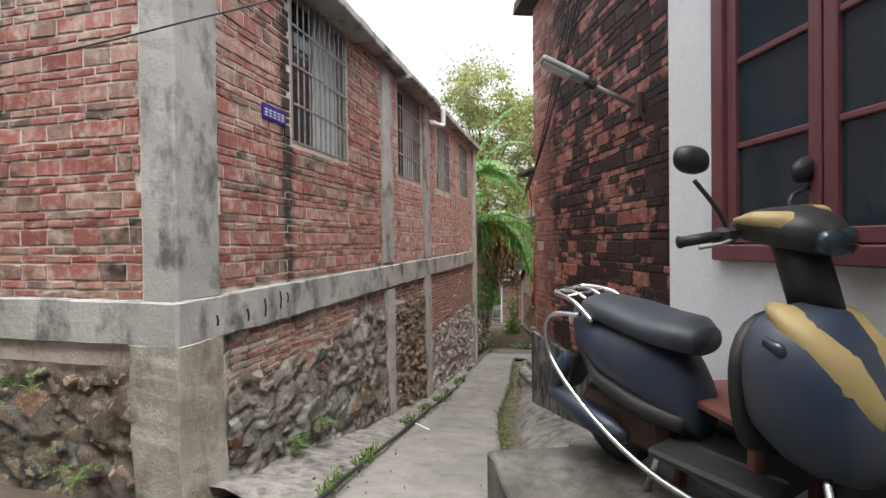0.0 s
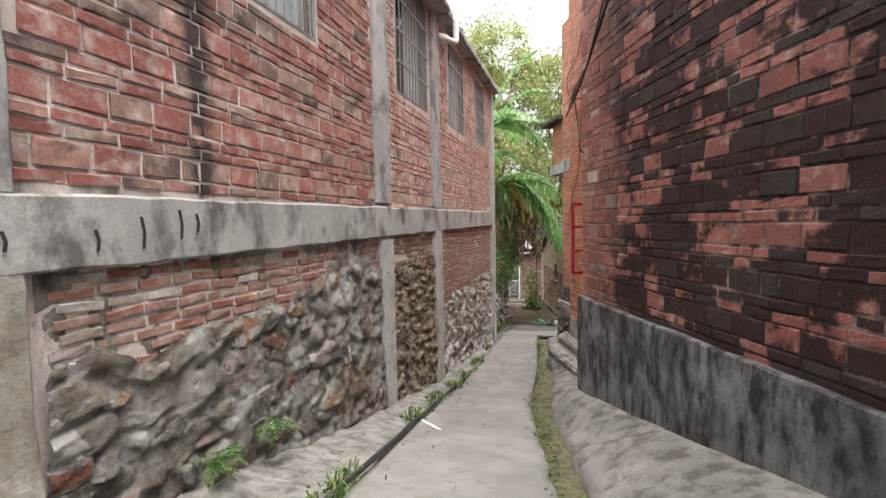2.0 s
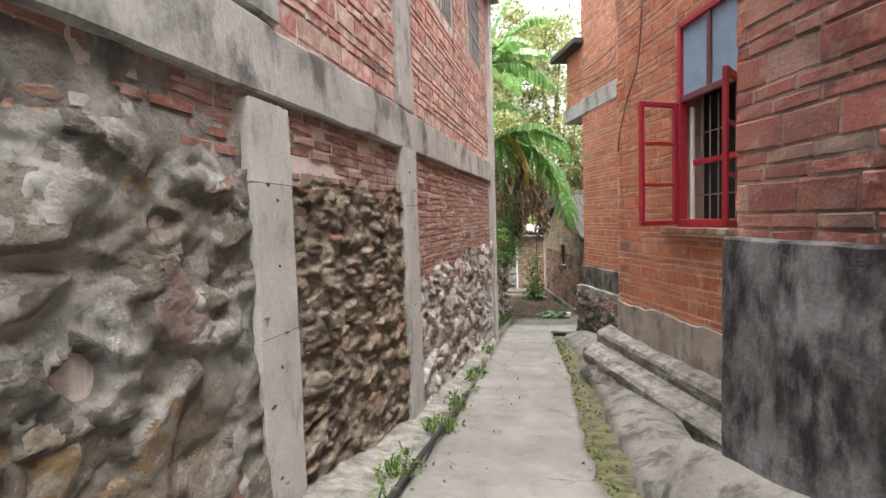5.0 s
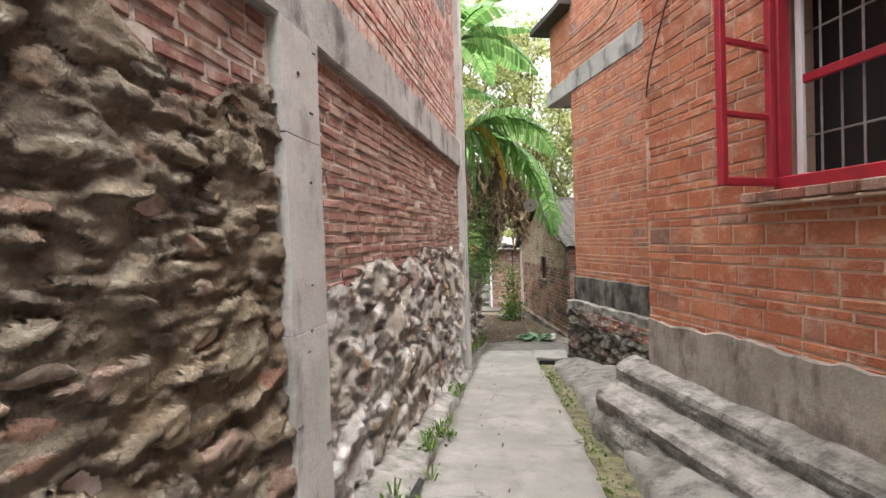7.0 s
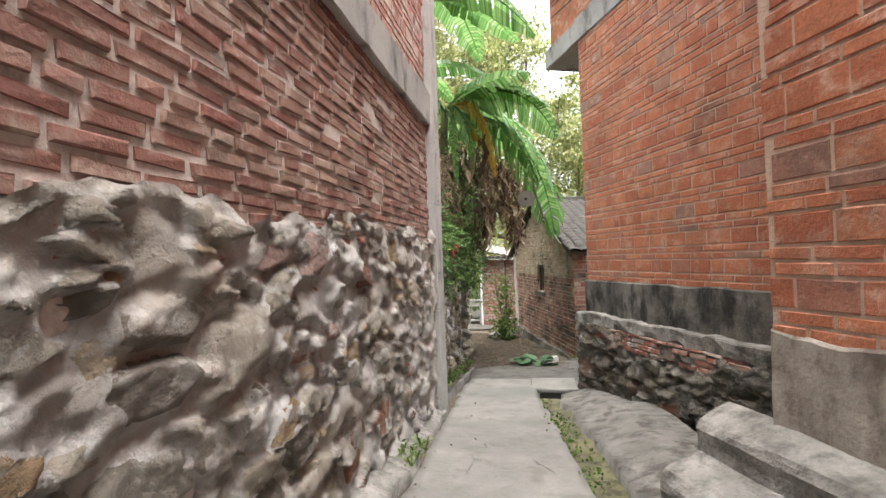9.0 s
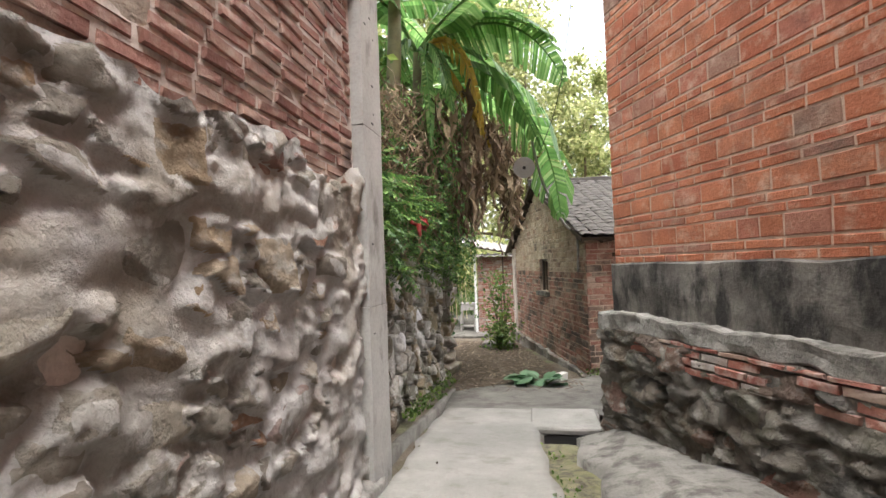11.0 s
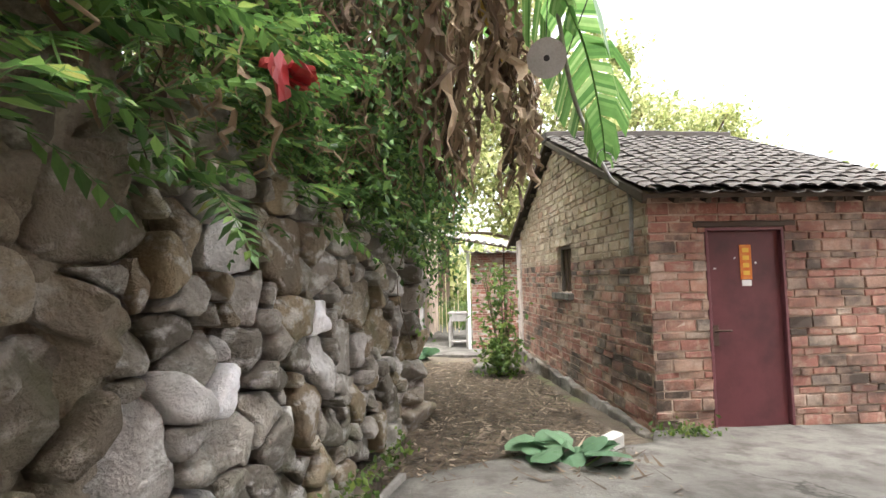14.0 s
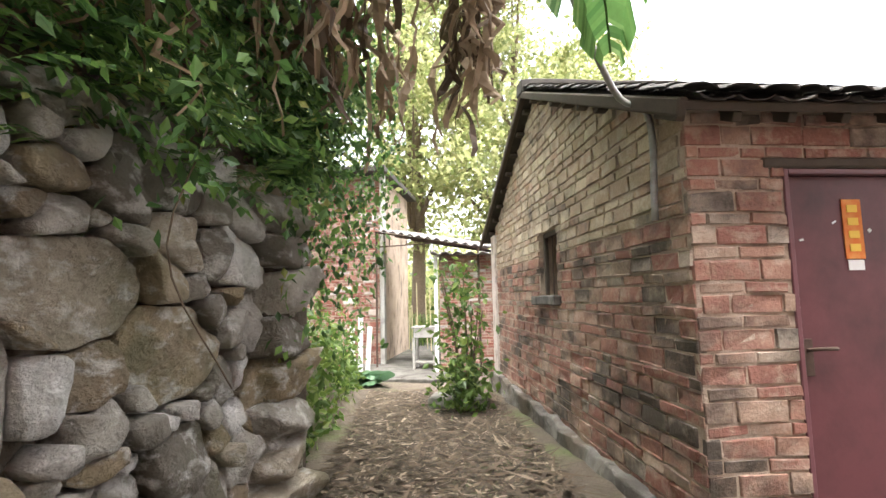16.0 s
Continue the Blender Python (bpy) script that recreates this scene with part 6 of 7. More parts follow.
def corrugated(m, x0, x1, y0, y1, za, zb, drop):
    verts, faces = [], []
    for k in range(61):
        x = x0 + (x1 - x0) * k / 60
        z = 0.025 * math.sin(k * 1.3) - drop * k / 60
        verts += [m @ Vector((x, y0, za + z)), m @ Vector((x, y1, zb + z)), m @ Vector((x, y0, za + z - 0.015)), m @ Vector((x, y1, zb + z - 0.015))]
        if k:
            j = 4 * k
            faces += [(j - 4, j, j + 1, j - 3), (j - 1, j + 3, j + 2, j - 2), (j - 4, j - 2, j + 2, j)]
    return verts, faces


part("roof", corrugated(SHED, -0.15, 2.8, -0.35, 2.3, -0.52, -0.40, 0.05), TIN, shed, "dark corrugated tin roof")
lean = thing("lean_to", (-4.0, 26.2, gz(26)), "tin lean-to roof on a thin dark metal frame", "lean-to")
LT = face_frame(-4.70, 26.3, 1, -0.25)
part("roof", corrugated(LT, 0, 2.5, -0.3, 1.6, 0.10, 0.24, 0.52), TIN, lean, "corrugated tin sheet")
for y in (-0.25, 0.6, 1.4):
    part("frame_bar", tube([LT @ Vector((0, y, 0.04)), LT @ Vector((2.5, y, -0.46))], 0.018, 6), RUST, lean)
part("frame_bar", tube([LT @ Vector((0, -0.25, -0.28)), LT @ Vector((1.3, -0.25, -0.28))], 0.014, 6), RUST, lean)
for x, top in ((0.03, 0.05), (2.3, -0.42)):
    part("frame_post", tube([LT @ Vector((x, -0.25, gz(26) - 0.05)), LT @ Vector((x, -0.25, top))], 0.022, 8), RUST, lean)
for x in (0.35, 0.75):
    part("frame_tie", tube([LT @ Vector((x, -0.25, -0.28)), LT @ Vector((x, -0.25, -0.04 - 0.2 * x))], 0.012, 6), RUST, lean)
stand = thing("wooden_stand", (-3.67, 25.9, gz(25.9)), "grey weathered wooden stand with a drawer", "stand")
ST = Matrix.Translation((-3.67, 25.9, gz(25.9) + 0.04))
part("top", boxes(ST, (-0.25, 0.25, -0.2, 0.2, 0.80, 0.84)), GREY_WOOD, stand)
part("drawer", boxes(ST, (-0.21, 0.21, -0.18, 0.18, 0.62, 0.795)), GREY_WOOD, stand)
part("lower_shelf", boxes(ST, (-0.2, 0.2, -0.16, 0.16, 0.12, 0.15)), GREY_WOOD, stand)
for sx in (-1, 1):
    for sy in (-1, 1):
        part("leg", boxes(ST, (sx * 0.21 - 0.025, sx * 0.21 + 0.025, sy * 0.16 - 0.025, sy * 0.16 + 0.025, -0.04, 0.62)), GREY_WOOD, stand)
far_house = thing("far_brick_house", (-6.5, 27, gz(27)), "far red brick house at the lane's end", "house")
FH = face_frame(-8.2, 26.4, 1, 0.03)
fw = part("wall", boxes(FH, (0, 3.40, 0.01, 3, -3.2, 1.4)), MORTAR_HUT, far_house)
brick_wall(FH, brick_courses(3.4, -2.9, 1.35, ROWLOCK, [], 75, 0.014), BRICK_OLD, fw, (3.2, -1.0), 76, singles=80)
part("roof", boxes(FH, (-0.3, 3.6, -0.3, 3.3, 1.42, 1.55)), TILE, far_house)
part("corner_post", boxes(FH, (3.42, 3.52, -0.06, 0.1, -3.0, 1.4), bevel=0.01), CONCRETE_PALE, far_house, "pale concrete corner post")
for k, (x, h) in enumerate(((-4.93, 0.95), (-4.80, 1.1), (-4.66, 0.9))):
    solid("white_plank", boxes(Matrix.Translation((x, 25.2, gz(25.2))) @ Matrix.Rotation(0.05 * k - 0.04, 4, "Y"), (-0.04, 0.04, -0.03, 0.03, 0, h), bevel=0.006), WHITE_PAINT, "white plank standing by the far house", "plank", "planks by the far house")
solid("pavement_far", rough_block(Matrix.Translation((-3.9, 26.5, 0)), -1.6, 0.9, -1.9, 5.0, gz(26) - 0.3, gz(26) + 0.05, 0.3, 0.01, 66), YARD, "pale concrete ground before the far shed", "pavement", kind="structure")
for k in range(9):
    x, y = -5.3 + 0.14 * k + 0.05 * math.sin(k * 5), 29.2 + 0.3 * math.sin(k * 3)
    solid("bamboo_stake", tube([(x, y, gz(29) - 0.1), (x + 0.05 * math.sin(k * 7), y, gz(29) + 1.5 + 0.5 * math.sin(k * 4))], 0.014, 6), BAMBOO, "thin dry bamboo stake in the garden", "stake", "bamboo stakes")
solid("stepping_slab", rough_block(Matrix.Translation((-2.45, 22.2, gz(22.2))), -0.4, 0.3, -0.2, 0.2, -0.1, 0.14, 0.12, 0.012, 67), STEP_STONE, "low stone step on the lane", "step", kind="structure")


# ---- scooter ----
def loft(m, sections, sides=20, power=2.6):
    """A closed body through (x, y, z, half width, half height) sections of super-ellipses, across x."""
    verts, faces = [], []
    for x, y, z, hw, hh in sections:
        x = x if x > 0 else x * 0.76
        for k in range(sides):
            t = 2 * math.pi * k / sides
            c, s = math.cos(t), math.sin(t)
            verts.append(m @ Vector((x, y + math.copysign(abs(c) ** (2 / power), c) * hw, z + math.copysign(abs(s) ** (2 / power), s) * hh)))
    n = len(sections)
    for j in range(n - 1):
        for k in range(sides):
            l = (k + 1) % sides
            faces.append((j * sides + k, (j + 1) * sides + k, (j + 1) * sides + l, j * sides + l))
    faces.append(tuple(range(sides)))
    faces.append(tuple((n - 1) * sides + k for k in range(sides))[::-1])
    return verts, faces


def soft_sections(sections, count=14):
    line = []
    arr = np.array(sections)
    t = np.linspace(0, len(sections) - 1, count)
    for v in t:
        i = min(int(v), len(sections) - 2)
        f = v - i
        f = f * f * (3 - 2 * f) * 0.5 + f * 0.5
        line.append(tuple(arr[i] * (1 - f) + arr[i + 1] * f))
    return line


def ring(m, radius, thick, width, segs=28, sides=10):
    verts, faces = [], []
    for k in range(segs):
        a = 2 * math.pi * k / segs
        for j in range(sides):
            b = 2 * math.pi * j / sides
            rr = radius + thick * math.cos(b)
            verts.append(m @ Vector((rr * math.cos(a), width * math.sin(b), rr * math.sin(a))))
    for k in range(segs):
        for j in range(sides):
            faces.append((k * sides + j, ((k + 1) % segs) * sides + j, ((k + 1) % segs) * sides + (j + 1) % sides, k * sides + (j + 1) % sides))
    return verts, faces


heading = math.atan2(-0.75, 0.66)
SC = Matrix.Translation((0.59, 2.17, 0.40)) @ Matrix.Rotation(heading, 4, "Z") @ Matrix.Rotation(radians(7), 4, "X")
scooter = thing("motor_scooter", (0.56, 2.14, 0.40), "dusty navy and gold motor scooter on its stand", "scooter")


HS = SC @ Matrix.Translation((-0.05, 0.07, 0.14)) @ Matrix.Rotation(radians(-6), 4, "Z") @ Matrix.Translation((0.40, 0, 0.98)) @ Matrix.Scale(0.87, 4) @ Matrix.Translation((-0.40, 0, -0.98))


apron_m = SC @ Matrix.Translation((-0.04, -0.06, 0.0)) @ Matrix.Diagonal((1, 1.12, 1, 1))


def H(*v):
    return HS @ Vector(v)


def P(x, y, z):
    return SC @ Vector((x if x > 0 else x * 0.76, y, z))


for x, name in ((-0.60, "rear_wheel"), (0.62, "front_wheel")):
    wm = SC @ Matrix.Translation((x if x > 0 else x * 0.84, 0, 0.215))
    wheel = part(name, ring(wm, 0.165, 0.05, 0.052), BLACK_PLASTIC, scooter, smooth=True)
    part("rim", ring(wm, 0.115, 0.014, 0.04, 24, 8), STEEL_GREY, wheel, smooth=True)
    hubm = bmesh.new()
    bmesh.ops.create_cone(hubm, cap_ends=True, segments=18, radius1=0.05, radius2=0.05, depth=0.12, matrix=wm @ Matrix.Rotation(radians(90), 4, "X"))
    part("hub", hubm, STEEL_GREY, wheel)
    for k in range(5):
        a = 2 * math.pi * k / 5
        part("spoke", tube([wm @ Vector((0.04 * math.cos(a), 0, 0.04 * math.sin(a))), wm @ Vector((0.11 * math.cos(a), 0, 0.11 * math.sin(a)))], 0.014, 6), STEEL_GREY, wheel)
part("rear_body", loft(SC, soft_sections([(-0.93, 0, 0.73, 0.03, 0.04), (-0.80, 0, 0.66, 0.13, 0.10), (-0.58, 0, 0.60, 0.175, 0.145), (-0.30, 0, 0.55, 0.165, 0.17), (-0.10, 0, 0.47, 0.12, 0.17), (-0.02, 0, 0.42, 0.08, 0.13)])), BODY_BLUE, scooter, "dusty navy side fairing", True)
part("side_panel", loft(SC, soft_sections([(-0.86, 0, 0.62, 0.09, 0.05), (-0.60, 0, 0.47, 0.182, 0.06), (-0.30, 0, 0.40, 0.178, 0.06), (-0.06, 0, 0.36, 0.13, 0.05)])), BLACK_PLASTIC, scooter, "black lower side panel", True)
part("seat", loft(SC, soft_sections([(-0.80, 0, 0.775, 0.06, 0.03), (-0.72, 0, 0.790, 0.125, 0.055), (-0.45, 0, 0.765, 0.155, 0.06), (-0.25, 0, 0.735, 0.16, 0.06), (-0.06, 0, 0.72, 0.14, 0.065), (0.02, 0, 0.70, 0.09, 0.05)], 20)), SEAT_VINYL, scooter, "worn black vinyl seat", True)
part("tail_trim", loft(SC, [(-0.95, 0, 0.70, 0.05, 0.025), (-0.93, 0, 0.70, 0.07, 0.035), (-0.88, 0, 0.69, 0.08, 0.04)], 14), BODY_GOLD, scooter, "faded gold tail trim", True)
rack = part("rear_rack", tube(smooth_line([P(-0.60, -0.14, 0.74), P(-0.76, -0.135, 0.825), P(-0.98, -0.10, 0.85), P(-1.0, 0, 0.85), P(-0.98, 0.10, 0.85), P(-0.76, 0.135, 0.825), P(-0.60, 0.14, 0.74)], 36), 0.013, 8), CHROME, scooter, "chrome luggage rack", True)
for y in (-0.05, 0.05):
    part("rack_bar", tube(smooth_line([P(-0.99, y, 0.85), P(-0.86, y, 0.85), P(-0.76, y, 0.82)], 8), 0.009, 8), CHROME, rack, smooth=True)
part("rack_bar", tube([P(-0.84, -0.125, 0.84), P(-0.84, 0.125, 0.84)], 0.009, 8), CHROME, rack, smooth=True)
for sgn in (-1, 1):
    far = 0.09 if sgn > 0 else 0.0
    part("guard_rail", tube(smooth_line([P(-0.72, sgn * 0.13, 0.76), P(-0.93, sgn * 0.17, 0.75), P(-0.97, sgn * 0.20, 0.66), P(-0.88, sgn * 0.225, 0.52), P(-0.55, sgn * 0.25, 0.34), P(-0.1, sgn * 0.27, 0.21), P(0.3, sgn * 0.28, 0.20), P(0.52, sgn * 0.27, 0.32), P(0.50, sgn * 0.2, 0.42)], 50), 0.013, 10), CHROME, scooter, "bent chrome crash rail", True)
    part("foot_board", boxes(SC, (-0.12, 0.36, sgn * 0.17 - 0.075, sgn * 0.17 + 0.075, 0.255, 0.295), bevel=0.015), BLACK_PLASTIC, scooter)
    part("mirror_stem", tube(smooth_line([H(0.26, sgn * 0.18, 1.02), H(0.25, sgn * 0.22, 1.11), H(0.22, sgn * (0.29 + far), 1.23 - far)], 12), 0.008, 8), BLACK_PLASTIC, scooter, smooth=True)
    mm = HS @ Matrix.Translation((0.22, sgn * (0.29 + far), 1.31 - far)) @ Matrix.Rotation(radians(sgn * 12), 4, "X")
    part("mirror", loft(mm, [(-0.025, 0, 0, 0.045, 0.03), (-0.02, 0, 0, 0.085, 0.055), (0.01, 0, 0, 0.08, 0.052), (0.03, 0, 0, 0.04, 0.03)], 20, 2.4), BLACK_PLASTIC, scooter, "black rear-view mirror", True)
    part("grip", tube([H(0.24, sgn * 0.22, 1.0), H(0.20, sgn * 0.36, 0.995)], 0.019, 10), BLACK_PLASTIC, scooter, smooth=True)
    part("grip_end", tube([H(0.20, sgn * 0.362, 0.995), H(0.197, sgn * 0.372, 0.995)], 0.022, 10), BLACK_PLASTIC, scooter, smooth=True)
    part("brake_lever", tube(smooth_line([H(0.28, sgn * 0.19, 0.985), H(0.29, sgn * 0.25, 0.975), H(0.26, sgn * 0.34, 0.97)], 10), 0.007, 6), STEEL_GREY, scooter, smooth=True)
    part("switch_box", boxes(HS @ Matrix.Translation((0.25, sgn * 0.19, 1.0)), (-0.035, 0.04, -0.035, 0.035, -0.03, 0.03), bevel=0.012), BLACK_PLASTIC, scooter)
    part("turn_lamp", loft(apron_m, [(0.50, sgn * 0.13, 0.78, 0.02, 0.015), (0.47, sgn * 0.15, 0.80, 0.035, 0.025), (0.42, sgn * 0.16, 0.82, 0.02, 0.02)], 12), DARK_GLASS, scooter, smooth=True)
    part("gold_panel", loft(SC @ Matrix.Translation((-0.03, -0.05, 0.0)), soft_sections([(0.64, sgn * 0.05, 0.60, 0.03, 0.03), (0.585, sgn * 0.09, 0.70, 0.07, 0.085), (0.51, sgn * 0.105, 0.785, 0.075, 0.085), (0.43, sgn * 0.10, 0.86, 0.07, 0.055), (0.37, sgn * 0.08, 0.90, 0.035, 0.02)])), BODY_GOLD, scooter, "matt gold front panel", True)
    part("headset_trim", loft(HS, soft_sections([(0.50, sgn * 0.05, 1.00, 0.03, 0.02), (0.44, sgn * 0.10, 1.035, 0.05, 0.04), (0.34, sgn * 0.13, 1.055, 0.05, 0.028), (0.26, sgn * 0.13, 1.05, 0.02, 0.012)])), BODY_GOLD, scooter, "gold headset trim", True)
part("headset", loft(HS, soft_sections([(0.56, 0, 0.96, 0.05, 0.04), (0.50, 0, 0.98, 0.125, 0.075), (0.40, 0, 1.01, 0.165, 0.08), (0.28, 0, 1.02, 0.16, 0.065), (0.20, 0, 1.01, 0.10, 0.04)])), BLACK_PLASTIC, scooter, "black headset cowl", True)
part("headlight", loft(HS, [(0.575, 0, 0.945, 0.04, 0.025), (0.56, 0, 0.95, 0.09, 0.05), (0.52, 0, 0.955, 0.10, 0.06)], 18), DARK_GLASS, scooter, smooth=True)
part("steering_neck", tube([H(0.40, 0, 0.96), H(0.46, 0, 0.68)], 0.075, 12), BLACK_PLASTIC, scooter, smooth=True)
part("front_apron", loft(apron_m, soft_sections([(0.66, 0, 0.50, 0.05, 0.07), (0.60, 0, 0.58, 0.15, 0.20), (0.52, 0, 0.63, 0.185, 0.26), (0.43, 0, 0.66, 0.205, 0.25), (0.36, 0, 0.68, 0.195, 0.21), (0.33, 0, 0.68, 0.16, 0.17)])), BODY_BLUE, scooter, "dusty navy front apron", True)
part("leg_shield", loft(apron_m, [(0.345, 0, 0.63, 0.19, 0.23), (0.315, 0, 0.63, 0.20, 0.24), (0.30, 0, 0.62, 0.17, 0.21)], 22), BLACK_PLASTIC, scooter, smooth=True)
part("front_fender", loft(SC, soft_sections([(0.84, 0, 0.30, 0.04, 0.02), (0.78, 0, 0.40, 0.075, 0.04), (0.66, 0, 0.47, 0.085, 0.05), (0.50, 0, 0.43, 0.08, 0.05), (0.42, 0, 0.33, 0.06, 0.03)])), BODY_BLUE, scooter, smooth=True)
part("rear_fender", loft(SC, soft_sections([(-1.02, 0, 0.34, 0.06, 0.03), (-0.94, 0, 0.46, 0.09, 0.05), (-0.82, 0, 0.55, 0.10, 0.05)])), BLACK_PLASTIC, scooter, "black rear mudguard", True)
part("floor", boxes(SC, (-0.12, 0.34, -0.09, 0.09, 0.22, 0.285), bevel=0.02), BLACK_PLASTIC, scooter)
part("engine", boxes(SC, (-0.66, -0.15, -0.10, 0.13, 0.15, 0.36), bevel=0.04), RUST, scooter, "grimy engine block")
part("muffler", tube(smooth_line([P(-0.40, -0.15, 0.24), P(-0.66, -0.18, 0.28), P(-0.98, -0.19, 0.36)], 10), [0.02, 0.03, 0.05, 0.055, 0.055, 0.055, 0.055, 0.055, 0.055, 0.05, 0.03], 12), BODY_BLUE, scooter, "dusty blue-grey muffler cover", True)
for sgn in (-1, 1):
    part("stand_leg", tube([P(-0.25, sgn * 0.09, 0.18), P(-0.32, sgn * 0.14, 0.0)], 0.014, 8), STEEL_GREY, scooter, smooth=True)
part("side_pod", loft(SC @ Matrix.Translation((0, 0.03, -0.03)), soft_sections([(-1.02, -0.20, 0.36, 0.03, 0.04), (-0.92, -0.215, 0.46, 0.035, 0.085), (-0.82, -0.20, 0.56, 0.03, 0.05)])), BODY_BLUE, scooter, "blue rear side pod", True)
stool = thing("wooden_stool", R0 @ Vector((0.85, -0.25, 0.4)), "reddish brown wooden stool against the wall", "stool")
for s in (0.62, 1.06):
    for dd in (-0.34, -0.1):
        part("leg", boxes(R0, (s - 0.02, s + 0.02, dd - 0.02, dd + 0.02, 0.40, 0.82), bevel=0.004), RED_WOOD, stool)
part("seat", boxes(R0, (0.56, 1.12, -0.40, -0.05, 0.82, 0.85), bevel=0.006), RED_WOOD, stool)
part("stretcher", boxes(R0, (0.64, 1.04, -0.355, -0.325, 0.55, 0.59), bevel=0.004), RED_WOOD, stool)


# ---- plants ----
def leaf_cloud(points, size, seed, droop=0.3, slim=0.55):
    """Small folded leaves at points, as one (vertices, faces)."""
    rng = np.random.default_rng(seed)
    pts = np.asarray(points, float)
    n = len(pts)
    way = rng.normal(size=(n, 3))
    way[:, 2] -= droop
    way /= np.linalg.norm(way, axis=1)[:, None]
    other = np.cross(way, rng.normal(size=(n, 3)))
    other /= np.linalg.norm(other, axis=1)[:, None]
    fold = np.cross(way, other)
    s = size * rng.uniform(0.6, 1.4, (n, 1))
    a = pts
    b = pts + way * s * 0.45 + other * s * slim * 0.5 + fold * s * 0.08
    c = pts + way * s
    d = pts + way * s * 0.45 - other * s * slim * 0.5 + fold * s * 0.08
    verts = np.stack([a, b, c, d], 1).reshape(-1, 3)
    faces = [f for k in range(0, 4 * n, 4) for f in ((k, k + 1, k + 2), (k, k + 2, k + 3))]
    return verts.tolist(), faces


def frond_shape(seed, pairs=11, length=1.0):
    """A fern-like compound leaf of unit length along x that arches down."""
    r = random.Random(seed)
    verts, faces = [], []
    def at(f):
        return Vector((f * length, 0, 0.12 * math.sin(f * 2.2) - 0.33 * f * f))
    for k in range(pairs):
        f = 0.12 + 0.84 * k / (pairs - 1)
        p = at(f)
        l = 0.20 * math.sin(math.pi * (0.18 + 0.80 * f)) + 0.03
        for sgn in (-1, 1):
            tip = p + Vector((l * 0.45 + r.uniform(-0.02, 0.02), sgn * l, -0.05 - 0.1 * r.random() * l * 4))
            w = Vector((0.042, -sgn * 0.012, 0))
            mid = (p + tip) / 2 + Vector((0, 0, 0.015))
            n = len(verts)
            verts += [p, mid + w, tip, mid - w]
            faces += [(n, n + 1, n + 2), (n, n + 2, n + 3)]
    n = len(verts)
    for k in range(7):
        p = at(k / 6)
        verts += [p + Vector((0, 0.006, 0)), p + Vector((0, -0.006, 0.0))]
        if k:
            j = n + 2 * k
            faces.append((j - 2, j, j + 1, j - 1))
    p = at(0.97)
    n = len(verts)
    verts += [p, p + Vector((0.06, 0.03, -0.03)), p + Vector((0.13, 0, -0.09)), p + Vector((0.06, -0.03, -0.03))]
    faces += [(n, n + 1, n + 2, n + 3)]
    return [tuple(v) for v in verts], faces


FRONDS = [frond_shape(k, 8 + k % 4) for k in range(5)]


def frond_heap(name, spots, lengths, seed, material, label, category, aim=None):
    r = random.Random(seed)
    pieces = []
    for p in spots:
        yaw = r.gauss(aim, 0.9) if aim is not None else r.uniform(0, 2 * math.pi)
        m = Matrix.Translation(p) @ Euler((r.uniform(-0.4, 0.4), r.uniform(-0.7, 0.5), yaw)).to_matrix().to_4x4() @ Matrix.Scale(r.uniform(*lengths), 4)
        pieces.append((m, FRONDS[r.randrange(5)]))
    return solid(name, joined(pieces), material, label, category, kind="stuff")


r = random.Random(91)
spots = []
for _ in range(2700):
    y = r.uniform(14.35, 19.4)
    f = r.random()
    if noise.noise(Vector((y * 1.5, f * 2.6, 7))) > 0.16:
        continue
    top = 1.25 + 0.5 * noise.noise(Vector((y * 0.9, 0, 0)))
    z = -0.62 + f * top * 1.35
    out = -2.98 - 0.03 * (y - 14.3) + 0.22 * math.sin(min(1, f * 1.5) * math.pi) * (0.6 + 0.6 * noise.noise(Vector((y * 1.7, z * 2, 0)))) - f * f * 0.55
    spots.append((out - abs(r.gauss(0, 0.22)), y, z + r.uniform(-0.1, 0.1)))
frond_heap("fern_thicket", spots, (0.18, 0.42), 92, FERN, "green fern thicket spilling over the stone wall", "ferns", 0.0)
spots = [(-3.05 + r.uniform(-0.25, 0.12), r.uniform(15.0, 19.0), r.uniform(-0.9, -0.35)) for _ in range(120)]
frond_heap("hanging_fern", spots, (0.18, 0.45), 93, FERN, "fern fronds hanging down the stone wall", "ferns", 0.0)
back_pts = [(-3.9 + r.gauss(0, 0.35) - 0.35 * r.random(), r.uniform(14.6, 19.8), r.uniform(-0.3, 2.1)) for _ in range(9000)]
solid("bush_thicket", leaf_cloud(back_pts, 0.11, 94), SHRUB, "dense green bushes on the bank", "bushes", kind="stuff")
lane_pts = [(-3.45 - 0.22 * (y - 20.3) - 0.9 * r.random(), y, gz(21) + abs(r.gauss(0, 0.5))) for y in [r.uniform(19.5, 23.6) for _ in range(3600)]]
solid("lane_bushes", leaf_cloud(lane_pts, 0.10, 104), SHRUB, "low green bushes beside the lane", "bushes", kind="stuff")
vine_pts = []
for _ in range(210):
    x, y, z = r.uniform(-3.3, -2.5), r.uniform(16.8, 19.6), r.uniform(-0.3, 1.7)
    for k in range(r.randrange(10, 30)):
        vine_pts.append((x + r.gauss(0, 0.05), y + r.gauss(0, 0.05), z - k * 0.035))
